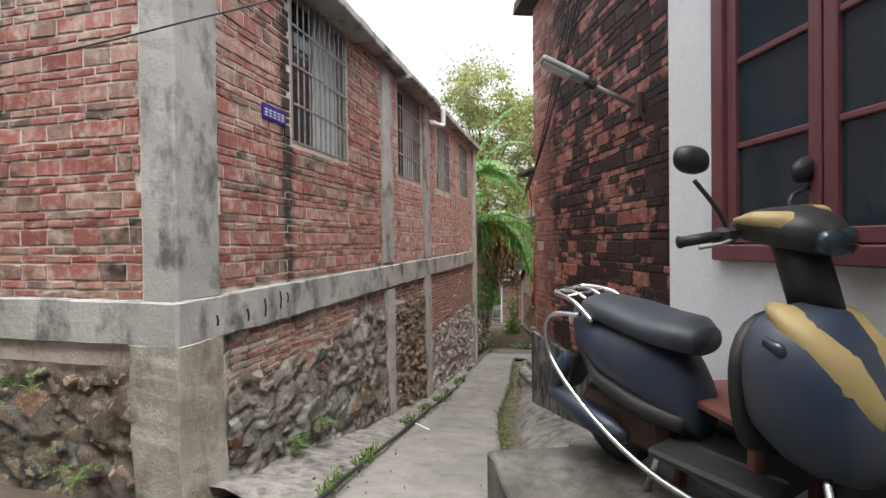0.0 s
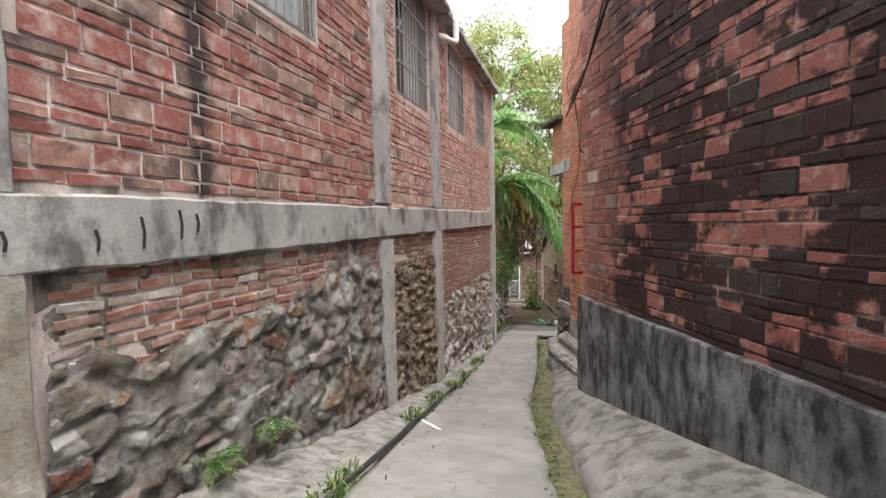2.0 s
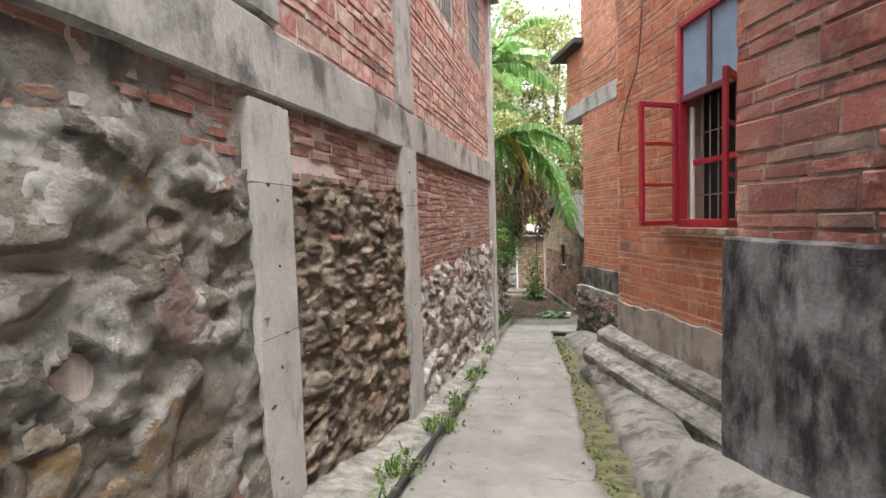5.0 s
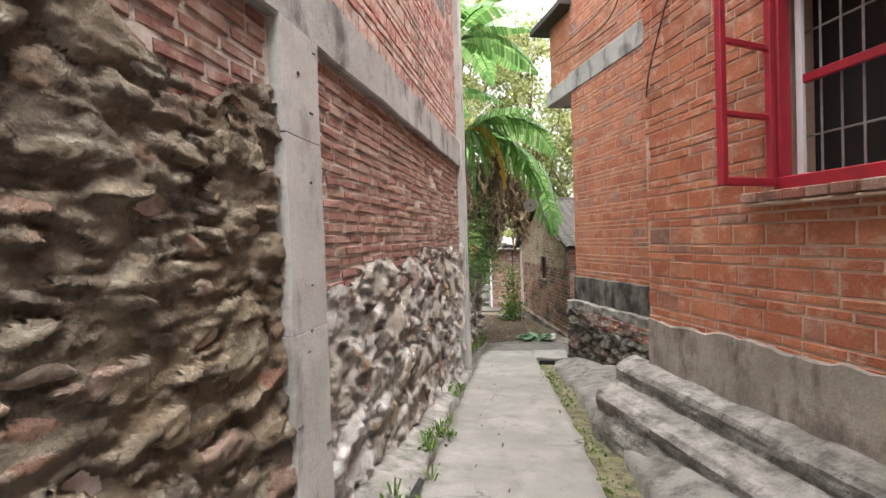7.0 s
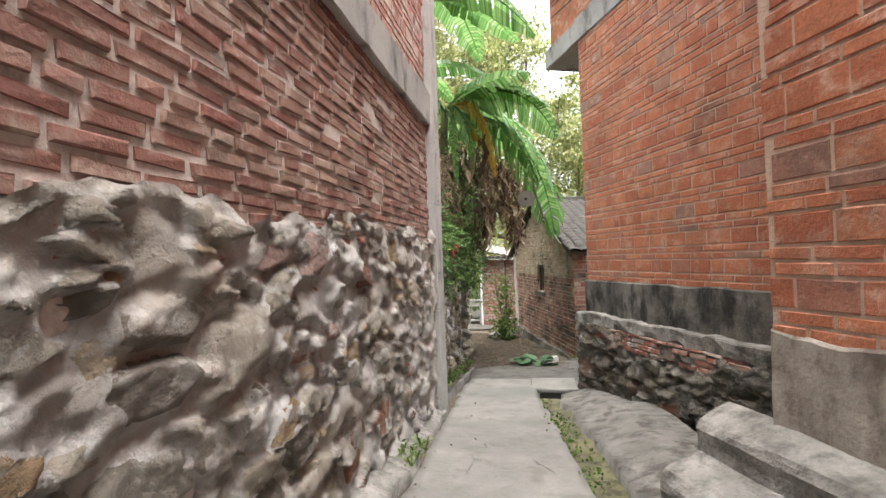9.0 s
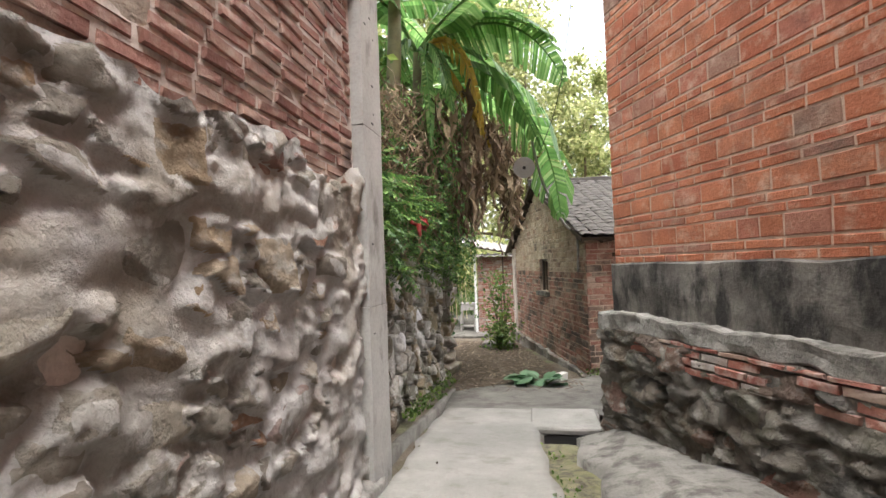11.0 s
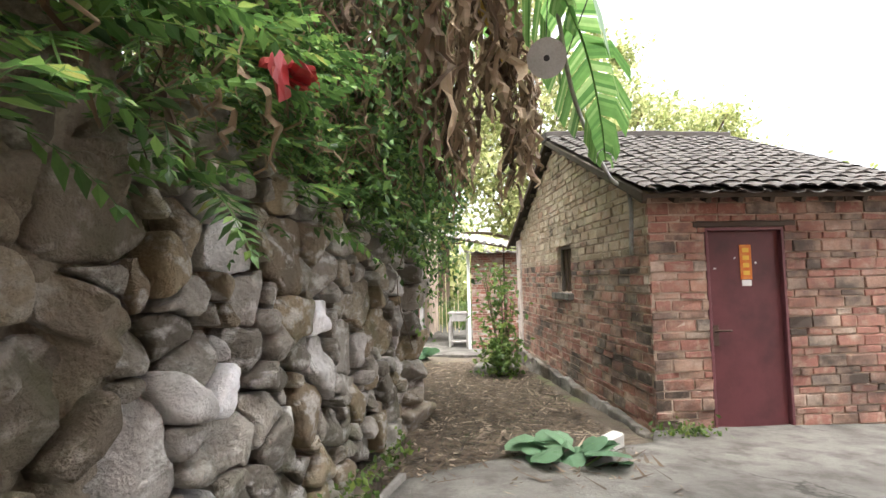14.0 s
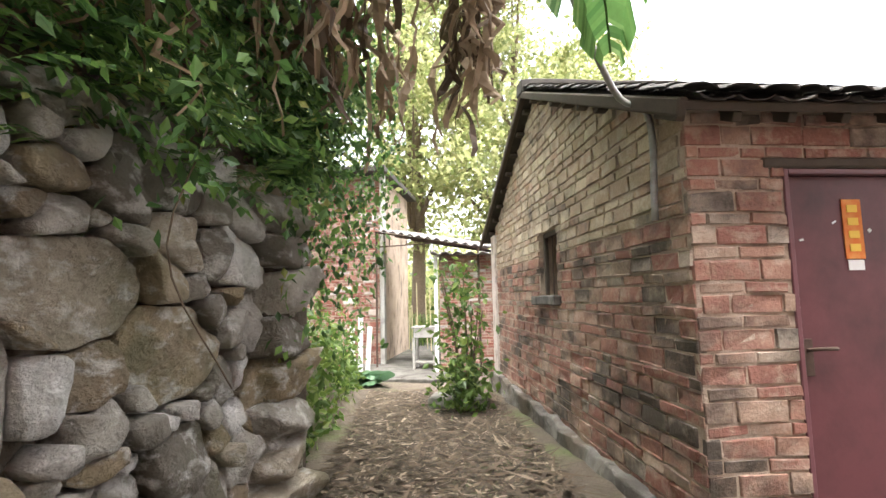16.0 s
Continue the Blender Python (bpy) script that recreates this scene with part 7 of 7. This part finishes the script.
for _ in range(260):
    x, y, z = r.uniform(-3.55, -2.72), r.uniform(18.6, 20.4), r.uniform(-0.9, 1.5)
    for k in range(r.randrange(8, 26)):
        vine_pts.append((x + r.gauss(0, 0.06), y + r.gauss(0, 0.06), max(z - k * 0.035, gz(y) + 0.5)))
solid("hanging_vines", leaf_cloud(vine_pts, 0.06, 95, 1.2), FERN, "small-leaved vines hanging below the banana plants", "vines", kind="stuff")


def banana_leaf(start, mid, tip, width, seed, tear=0.5, hang=0.5, twist=0.0):
    """A torn banana leaf along a curve: strips on both sides of a midrib, with gaps between some."""
    r = random.Random(seed)
    a, b, c = Vector(start), Vector(mid), Vector(tip)
    length = (b - a).length + (c - b).length
    n = max(24, int(length / 0.035))
    def at(f):
        return a * (1 - f) ** 2 + b * 2 * f * (1 - f) + c * f * f
    verts, faces = [], []
    fold = {-1: hang, 1: hang}
    for sgn in (-1, 1):
        k, lean = int(n * 0.13), 0.0
        while k < n:
            run = r.randrange(3, 7) if tear > 0.7 else r.randrange(2, 8)
            lean = r.uniform(-0.25, 0.35) * tear
            drop = fold[sgn] + r.uniform(-0.15, 0.5) * tear
            end = min(n, k + run)
            cut = r.uniform(0.75, 1.0) if r.random() < tear else 1.0
            for j in range(k, end):
                quad = []
                for f in (j / n, (j + 1) / n - (0.25 / n if j + 1 == end else 0)):
                    p = at(f)
                    way = (at(min(1, f + 0.01)) - at(max(0, f - 0.01))).normalized()
                    side = way.cross(Vector((0, 0, 1)))
                    side = side.normalized() * sgn if side.length > 1e-4 else Vector((sgn, 0, 0))
                    up = side.cross(way) * sgn
                    side = side * math.cos(twist) + up * math.sin(twist) * sgn
                    up = side.cross(way) * sgn
                    centre = (k + end) / 2 / n
                    shrink = 0.26 * max(0.0, tear - 0.3)
                    q = at(min(1.0, max(0.0, centre + (f - centre) * (1 - shrink))))
                    w = width * 0.5 * min(1.0, (f - 0.10) * 4.5) * (1 - max(0, (f - 0.55) / 0.45) ** 2.2 * 0.85) * cut
                    m1 = p.lerp(q, 0.4) + side * w * 0.5 * math.cos(drop * 0.5) + way * w * (0.15 + lean) * 0.5 - Vector((0, 0, 1)) * w * 0.5 * math.sin(drop * 0.5) + up * w * 0.12
                    m2 = q + side * w * math.cos(drop) + way * w * (0.25 + lean) - Vector((0, 0, 1)) * w * math.sin(drop)
                    quad.append((p, m1, m2))
                i = len(verts)
                verts += [*quad[0], *quad[1]]
                faces += [(i, i + 3, i + 4, i + 1), (i + 1, i + 4, i + 5, i + 2)]
            k = end
    return verts, faces, [at(f / 16) for f in range(17)]


def banana_plant(base, crown, leaves, label, seed):
    plant = thing("banana_plant", base, label, "banana plant", "banana plants on the bank")
    r = random.Random(seed)
    line = smooth_line([base, Vector(base).lerp(Vector(crown), 0.5) + Vector((0.08, 0.05, 0)), crown], 12)
    part("stem", tube(line, [0.13 - 0.006 * k for k in range(13)], 12), BANANA_STEM, plant, "sheathed banana stem", True)
    for k, (mid, tip, width, mat, tear, hang, *twist) in enumerate(leaves):
        v, f, rib = banana_leaf(crown, mid, tip, width, seed * 31 + k, tear, hang, *twist)
        leaf = part("leaf", (v, f), mat, plant, "yellowed dying leaf" if mat is BANANA_YELLOW else ("dry brown leaf" if mat is DEAD_LEAF else "torn green leaf"))
        part("midrib", tube(rib, [0.028 - 0.0014 * j for j in range(17)], 6), BANANA if mat is BANANA else mat, leaf, smooth=True)
    return plant


def ring_of_leaves(crown, count, reach, rise, seed, width=0.72):
    r = random.Random(seed)
    out = []
    for k in range(count):
        a = 2 * math.pi * (k + r.uniform(-0.3, 0.3)) / count
        l = reach * r.uniform(0.8, 1.15)
        u = rise * r.uniform(0.4, 1.3)
        d = Vector((math.cos(a), math.sin(a), 0))
        c = Vector(crown)
        out.append((c + d * l * 0.5 + Vector((0, 0, u)), c + d * l + Vector((0, 0, u * 0.2 - 0.5 * r.random())), width * r.uniform(0.85, 1.15), BANANA, r.uniform(0.15, 0.5), r.uniform(0.25, 0.7)))
    return out


c1 = (-3.1, 17.55, 2.2)
main = [((-1.35, 18.4, 2.24), (-1.18, 18.85, -0.08), 1.15, BANANA, 0.55, 0.75, 0.25),
        ((-1.70, 17.4, 2.95), (-1.14, 17.5, 1.55), 0.85, BANANA, 0.3, 0.4, 0.5),
        ((-2.35, 17.3, 2.65), (-2.22, 17.35, 0.92), 0.42, BANANA_YELLOW, 0.8, 0.5, 0.7),
        ((-3.3, 17.2, 2.7), (-3.42, 17.2, 1.2), 0.5, BANANA, 0.4, 1.0),
        ((-2.85, 17.1, 2.3), (-2.85, 17.05, 0.72), 0.40, BANANA, 0.6, 1.0, 0.3),
        ((-2.7, 17.2, 2.45), (-2.55, 17.1, 1.15), 0.5, BANANA, 0.4, 0.9, 0.2),
        ((-2.1, 18.0, 2.7), (-1.45, 18.2, 0.85), 0.62, BANANA, 0.45, 0.6, 0.4),
        ((-2.6, 17.8, 2.3), (-2.05, 17.95, 0.55), 0.34, BANANA_YELLOW, 0.9, 1.1),
        ((-2.3, 18.0, 1.9), (-1.95, 18.1, 0.35), 0.30, DEAD_LEAF, 1.0, 1.3)]
banana_plant((-3.45, 17.7, -0.75), c1, main + ring_of_leaves(c1, 6, 1.9, 0.9, 3), "banana plant with torn green and yellow leaves", 7)
c2 = (-3.2, 16.9, 3.9)
banana_plant((-3.5, 16.8, -0.7), c2, ring_of_leaves(c2, 9, 2.0, 0.8, 4) + [((-2.9, 17.2, 5.8), (-1.62, 17.4, 6.4), 0.6, BANANA, 0.4, 0.3), ((-2.4, 17.2, 5.4), (-1.40, 17.4, 5.0), 0.55, BANANA, 0.5, 0.4), ((-2.3, 16.9, 4.4), (-1.45, 17.1, 3.2), 0.66, BANANA, 0.4, 0.6, 0.2)], "tall banana plant with broad green leaves", 8)
c3 = (-3.6, 19.6, 2.4)
banana_plant((-3.7, 19.5, -1.0), c3, ring_of_leaves(c3, 8, 2.0, 0.8, 5) + [((-2.9, 19.4, 2.7), (-2.3, 19.2, 0.9), 0.5, BANANA, 0.7, 0.9)], "banana plant with drooping leaves over the lane", 9)
c4 = (-4.4, 18.2, 3.0)
banana_plant((-4.5, 18.1, -0.4), c4, ring_of_leaves(c4, 8, 2.0, 1.0, 6), "banana plant at the back of the bank", 10)


def dead_strips(count, seed, xs, ys, zs, lengths, widest=0.06):
    """Dry leaf strips that hang and twist."""
    r = random.Random(seed)
    verts, faces = [], []
    for _ in range(count):
        p = Vector((r.uniform(*xs), r.uniform(*ys), r.uniform(*zs)))
        w, l, a = r.uniform(0.2 * widest, widest), r.uniform(*lengths), r.uniform(0, 6.28)
        n0, steps = len(verts), 8
        for k in range(steps + 1):
            f = k / steps
            a += r.uniform(-0.8, 0.8)
            p = p + Vector((r.gauss(0, 0.035), r.gauss(0, 0.035), -l / steps * r.uniform(0.6, 1.2)))
            ww = w * math.sin(math.pi * (0.15 + 0.75 * f)) * r.uniform(0.6, 1.2)
            verts += [p + Vector((math.cos(a), math.sin(a), 0)) * ww, p + Vector((0, 0, 0.01)), p - Vector((math.cos(a + 0.8), math.sin(a + 0.8), 0)) * ww]
            if k:
                j = n0 + 3 * k
                faces += [(j - 3, j, j + 1, j - 2), (j - 2, j + 1, j + 2, j - 1)]
    return verts, faces


solid("dead_banana_leaves", dead_strips(330, 96, (-3.35, -2.35), (17.2, 19.2), (0.3, 1.9), (0.3, 0.9)), DEAD_LEAF, "dry brown banana leaves hanging in strips", "dead leaves", kind="stuff")
solid("dead_banana_leaves", dead_strips(60, 97, (-2.25, -1.95), (17.5, 18.4), (0.6, 1.5), (0.3, 0.7)), DEAD_LEAF, "dry brown leaf bundle hanging over the lane", "dead leaves", kind="stuff")
solid("dead_banana_leaves", dead_strips(420, 99, (-3.25, -2.86), (15.2, 17.6), (-0.4, 1.2), (0.2, 0.5), 0.02), DEAD_LEAF, "dry brown leaves caught among the ferns", "dead leaves", kind="stuff")
solid("dead_banana_leaves", dead_strips(90, 100, (-2.10, -1.82), (18.9, 19.3), (0.2, 1.7), (0.4, 0.8)), DEAD_LEAF, "dry brown leaf bundle hanging before the hut gable", "dead leaves", kind="stuff")
solid("dead_banana_leaves", dead_strips(60, 101, (-3.2, -2.3), (18.2, 20.0), (0.2, 2.2), (0.4, 1.0)), DEAD_LEAF, "dry brown banana leaves hanging over the stone pier", "dead leaves", kind="stuff")
solid("dead_banana_leaves", dead_strips(60, 98, (-3.2, -2.85), (14.5, 16.0), (-0.3, 0.9), (0.25, 0.6), 0.02), DEAD_LEAF, "dry brown leaves hanging over the stone wall", "dead leaves", kind="stuff")
for k in range(5):
    y = 14.5 + r.uniform(0, 1.0) + (2.9 if k > 3 else 0)
    solid("dry_root", tube(smooth_line([(-3.0, y, -0.3), (-2.80, y + r.uniform(-0.1, 0.1), -0.7), (-2.86, y + r.uniform(-0.2, 0.2), -1.2), (-2.84, y + r.uniform(-0.3, 0.3), -1.7)], 14), 0.0035, 5), BARK,
          "dry brown root hanging down the wall", "root", "roots on the stone wall", smooth=True)
folds = [(Matrix.Translation((-2.76 + 0.03 * math.sin(k * 4), 15.95 + 0.05 * (k - 2), -0.34 - 0.03 * math.cos(k * 2.4))) @ Euler((k * 1.1, k * 0.7, k * 2.0)).to_matrix().to_4x4() @ Matrix.Diagonal((0.035, 0.10, 0.13, 1)), rock_shape(5 + k, 0.3, 1.1, 2)) for k in range(5)]
solid("red_rag", joined(folds), RED_PLASTIC, "crumpled red plastic rag among the ferns", "rag")


# ---- trees behind ----
def tree(base, height, spread, seed, leaves, size, label):
    t = thing("tree", base, label, "tree", "trees behind the hut")
    r = random.Random(seed)
    b = Vector(base)
    top = b + Vector((r.uniform(-0.5, 0.5), 0, height * 0.75))
    part("trunk", tube(smooth_line([b, b.lerp(top, 0.5) + Vector((r.uniform(-0.4, 0.4), 0, 0)), top], 14), [0.28 - 0.016 * k for k in range(15)], 10), BARK, t, smooth=True)
    pts = []
    clumps = 90
    for k in range(clumps):
        f = r.uniform(0.25, 1.0)
        a = r.uniform(0, 6.28)
        rad = spread * r.random() ** 0.6 * math.sin(math.pi * (0.16 + 0.74 * f)) ** 0.7
        c = b + Vector((math.cos(a) * rad, math.sin(a) * rad, height * f))
        if k < 16:
            root = b.lerp(top, min(0.95, max(0.3, f - 0.2)))
            part("limb", tube(smooth_line([root, root.lerp(c, 0.5) + Vector((0, 0, 0.2)), c], 8), [0.10 - 0.009 * j for j in range(9)], 6), BARK, t, smooth=True)
        size_c = spread * r.uniform(0.12, 0.32)
        for _ in range(int(leaves * 0.85 / clumps)):
            d = Vector((r.gauss(0, 1), r.gauss(0, 1), r.gauss(0, 0.6))) * size_c * 0.6
            pts.append(c + d)
    part("crown", leaf_cloud(pts, size, seed + 500), HAZED_LEAF, t, "airy yellow-green crown")
    return t


tree((-5.4, 33, -2.9), 16.5, 4.2, 1, 24000, 0.22, "tall yellow-green tree behind the lane")
tree((-2.2, 34, -3.0), 14.5, 3.6, 2, 20000, 0.22, "tall yellow-green tree behind the lane")
tree((0.9, 33, -3.0), 10.6, 3.0, 3, 16000, 0.20, "airy yellow-green tree behind the hut")
tree((4.3, 34, -3.0), 8.0, 3.0, 4, 12000, 0.20, "low yellow-green tree behind the hut")
tree((8.5, 36, -3.0), 6.0, 3.5, 8, 8000, 0.22, "low yellow-green tree behind the hut")
tree((-9.5, 27, -2.5), 10.0, 4.0, 5, 14000, 0.20, "broad yellow-green tree beyond the bank")
tree((-7.0, 22.5, -1.5), 8.5, 2.6, 6, 16000, 0.16, "leafy tree standing on the bank")
far_pts = [(r.uniform(-45, 45), 52 + r.uniform(-4, 4), -3 + abs(r.gauss(0, 3.2)) + 1.5 * noise.noise(Vector((k * 0.001, 0, 0)))) for k in range(30000)]
# the distance haze is only the pale leaf colour
solid("far_woods", leaf_cloud(far_pts, 0.6, 99), HAZED_LEAF, "green woods closing the distance, haze put into the pale leaf colour", "woods", kind="stuff")


# ---- low plants and litter ----
def tuft(spots, blades, length, seed):
    rr = random.Random(seed)
    verts, faces = [], []
    for x, y, z in spots:
        for _ in range(blades):
            a, l = rr.uniform(0, 6.28), length * rr.uniform(0.5, 1.2)
            d = Vector((math.cos(a), math.sin(a), 0))
            w = d.cross(Vector((0, 0, 1))) * 0.006
            p = Vector((x, y, z)) + d * rr.uniform(0, 0.03)
            q = p + d * l * 0.35 + Vector((0, 0, l * 0.7))
            t = p + d * l * 0.9 + Vector((0, 0, l * 0.55))
            n = len(verts)
            verts += [p - w, p + w, q + w, q - w, t]
            faces += [(n, n + 1, n + 2, n + 3), (n + 3, n + 2, n + 4)]
    return verts, faces


def low_weeds(y0, y1, count, side, seed, spread=0.12):
    rr = random.Random(seed)
    pts = []
    for _ in range(count):
        y = rr.uniform(y0, y1)
        x = side(y) + rr.gauss(0, spread)
        for _ in range(rr.randrange(6, 22)):
            pts.append((x + rr.gauss(0, 0.05), y + rr.gauss(0, 0.05), gz(y) - 0.03 + abs(rr.gauss(0, 0.03))))
    return pts


pl = lambda y: curve_at(PATH_LEFT, y)
pr = lambda y: curve_at(PATH_RIGHT, y)
clumps = [(3.6, 60), (4.4, 40), (6.55, 90), (7.6, 50), (8.7, 60), (9.3, 60), (10.6, 50), (12.2, 30)]
weeds = []
for yc, n in clumps:
    weeds += [(pl(yc) - 0.04 + r.gauss(0, 0.07), yc + r.gauss(0, 0.11), gz(yc) + 0.05 + abs(r.gauss(0, 0.035))) for _ in range(n)]
solid("path_weeds", leaf_cloud(weeds, 0.038, 17, -0.5), SHRUB, "green weed clumps growing beside the path", "weeds", kind="stuff")
kerb_weeds = [(-2.86 + r.gauss(0, 0.06), y, gz(y) + 0.02 + abs(r.gauss(0, 0.06))) for y in [r.uniform(15.6, 17.9) for _ in range(260)]]
solid("wall_weeds", leaf_cloud(kerb_weeds, 0.055, 71, -0.4), SHRUB, "green weeds at the stone wall's foot", "weeds", kind="stuff")
solid("grass_tufts", tuft([(pl(y) - 0.06 + r.gauss(0, 0.06), y, gz(y) + 0.05) for y in [r.choice((3.5, 4.3, 6.5, 7.4, 8.6, 9.4, 10.7, 12.4)) + r.gauss(0, 0.22) for _ in range(60)]], 8, 0.11, 5), SHRUB, "thin grass tufts along the footing", "grass", kind="stuff")
solid("drain_moss", leaf_cloud(low_weeds(3.2, 14.8, 130, lambda y: pr(y) + 0.03, 8, 0.05), 0.024, 61, -0.3, 0.8), SHRUB, "small moss and weeds in the drain", "moss", kind="stuff")
for x, y, z in ((-2.58, 4.65, -0.42), (-2.58, 4.15, -0.40), (-2.60, 3.55, -0.62)):
    sp = [(x + r.gauss(0, 0.02), y + r.gauss(0, 0.05), z + r.gauss(0, 0.03)) for _ in range(16)]
    frond_heap("wall_fern", sp, (0.10, 0.22), int(y * 7), FERN, "small fern rooted in the rubble wall", "fern", 0.0)
for x, y, z in ((-5.3, 2.75, 0.55), (-4.0, 2.72, 0.5), (-3.4, 2.72, -0.1)):
    sp = [(x + r.gauss(0, 0.15), y, z + r.gauss(0, 0.05)) for _ in range(14)]
    frond_heap("wall_fern", sp, (0.08, 0.16), int(-x * 7), FERN, "small fern rooted in the rubble wall", "fern", -1.57)
solid("hut_weeds", leaf_cloud([(-0.62 + r.gauss(0, 0.14), 18.78 + r.gauss(0, 0.06), gz(18.7) + abs(r.gauss(0, 0.05))) for _ in range(220)], 0.045, 63, -0.6), SHRUB, "low weeds at the hut's foot", "weeds", kind="stuff")


def litter(count, seed):
    rr = random.Random(seed)
    pts, out = [], []
    verts, faces = [], []
    for _ in range(count):
        y = 17.2 + 6.2 * rr.random() ** 0.9
        x = rr.uniform(-2.95 - 0.24 * max(0.0, y - 18.9), -1.25 - 0.2 * (y - 17.5) + 0.25)
        a, l, w = rr.uniform(0, 6.28), rr.uniform(0.018, 0.075), rr.uniform(0.005, 0.018)
        if rr.random() < 0.05:
            l, w = rr.uniform(0.15, 0.3), 0.015
        d, s = Vector((math.cos(a), math.sin(a), rr.uniform(-0.15, 0.25))) * l, Vector((-math.sin(a), math.cos(a), rr.uniform(-0.3, 0.3))) * w
        p = Vector((x, y, gz(y) + (0.030 if y < 17.0 else -0.005) + rr.uniform(0, 0.03)))
        n = len(verts)
        verts += [p - d, p + s, p + d, p - s]
        faces.append((n, n + 1, n + 2, n + 3))
    return verts, faces


solid("leaf_litter", litter(14000, 12), LITTER, "dry brown leaves and husks on the lane", "leaf litter", kind="stuff")
bits = tuft([(pl(y) + r.uniform(0.0, 0.5), y, gz(y) + 0.035) for y in [r.uniform(3, 15) for _ in range(60)]], 1, 0.03, 9)
solid("path_litter", bits, LITTER, "bits of dry leaf on the path", "leaf litter", kind="stuff")


def broad_leaf(seed):
    """A round lobed leaf of unit size in the x, y plane with a dip at the stalk."""
    rr = random.Random(seed)
    n = 14
    verts, faces = [(0.0, 0, 0.02)], []
    for k in range(n):
        a = 2 * math.pi * k / n
        rad = 0.5 * (1 + 0.14 * math.cos(3 * a) + rr.uniform(-0.05, 0.05)) * (0.75 if k == n // 2 else 1)
        verts.append((math.cos(a) * rad * 1.1, math.sin(a) * rad, -0.12 * rad + rr.uniform(-0.03, 0.03)))
    faces = [(0, 1 + k, 1 + (k + 1) % n) for k in range(n)]
    return verts, faces


def broad_plant(x, y, z, count, spread, size, seed, label):
    plant = thing("squash_plant", (x, y, z), label, "plant", "broad-leaved plants")
    rr = random.Random(seed)
    shapes = [as_mesh("leaf", broad_leaf(seed + k), GREEN_LEAF_BIG) for k in range(4)]
    for k in range(count):
        px, py, pz = x + rr.gauss(0, spread), y + rr.gauss(0, spread * 0.6), z + rr.uniform(0.05, 0.20)
        ob = own(new("leaf", shapes[k % 4]), plant)
        ob.matrix_basis = Matrix.Translation((px, py, pz)) @ Euler((rr.uniform(-0.6, 0.4), rr.uniform(-0.5, 0.5), rr.uniform(0, 6.28))).to_matrix().to_4x4() @ Matrix.Scale(size * rr.uniform(0.6, 1.2), 4)
        part("stalk", tube([(x + (px - x) * 0.4, y + (py - y) * 0.4, z), (px, py, pz)], 0.006, 5), BANANA, plant)
    return plant


broad_plant(-1.74, 17.85, gz(17.85) - 0.02, 18, 0.19, 0.26, 3, "broad green squash leaves beside the hut")
broad_plant(-4.25, 24.0, gz(24) - 0.02, 12, 0.16, 0.36, 4, "broad pale green leaves at the lane's end")
shrub = thing("tall_shrub", (-2.42, 22.0, gz(22)), "leggy green shrub against the hut wall", "shrub")
for k in range(7):
    tipk = Vector((-2.45 + r.gauss(0, 0.18), 21.9 + r.gauss(0, 0.2), gz(22) + r.uniform(0.9, 1.7)))
    part("stem", tube(smooth_line([(-2.42, 22.0, gz(22)), ((-2.42 + tipk.x) / 2 + 0.03, 21.98, gz(22) + 0.7), tipk], 8), 0.010, 5), BARK, shrub, smooth=True)
part("foliage", leaf_cloud([(-2.42 + r.gauss(0, 0.16), 21.9 + r.gauss(0, 0.2), gz(22) + r.uniform(0.05, 0.6) if r.random() < 0.65 else gz(22) + r.uniform(0.6, 1.75)) for _ in range(900)], 0.10, 65, 0.1), SHRUB, shrub)
reeds = tuft([(-4.8 + r.uniform(-0.8, 0.9), 30.5 + r.uniform(-0.3, 2), gz(29)) for _ in range(60)], 10, 1.3, 66)
solid("tall_grass", reeds, SHRUB, "tall pale green grass beyond the shed", "grass", kind="stuff")
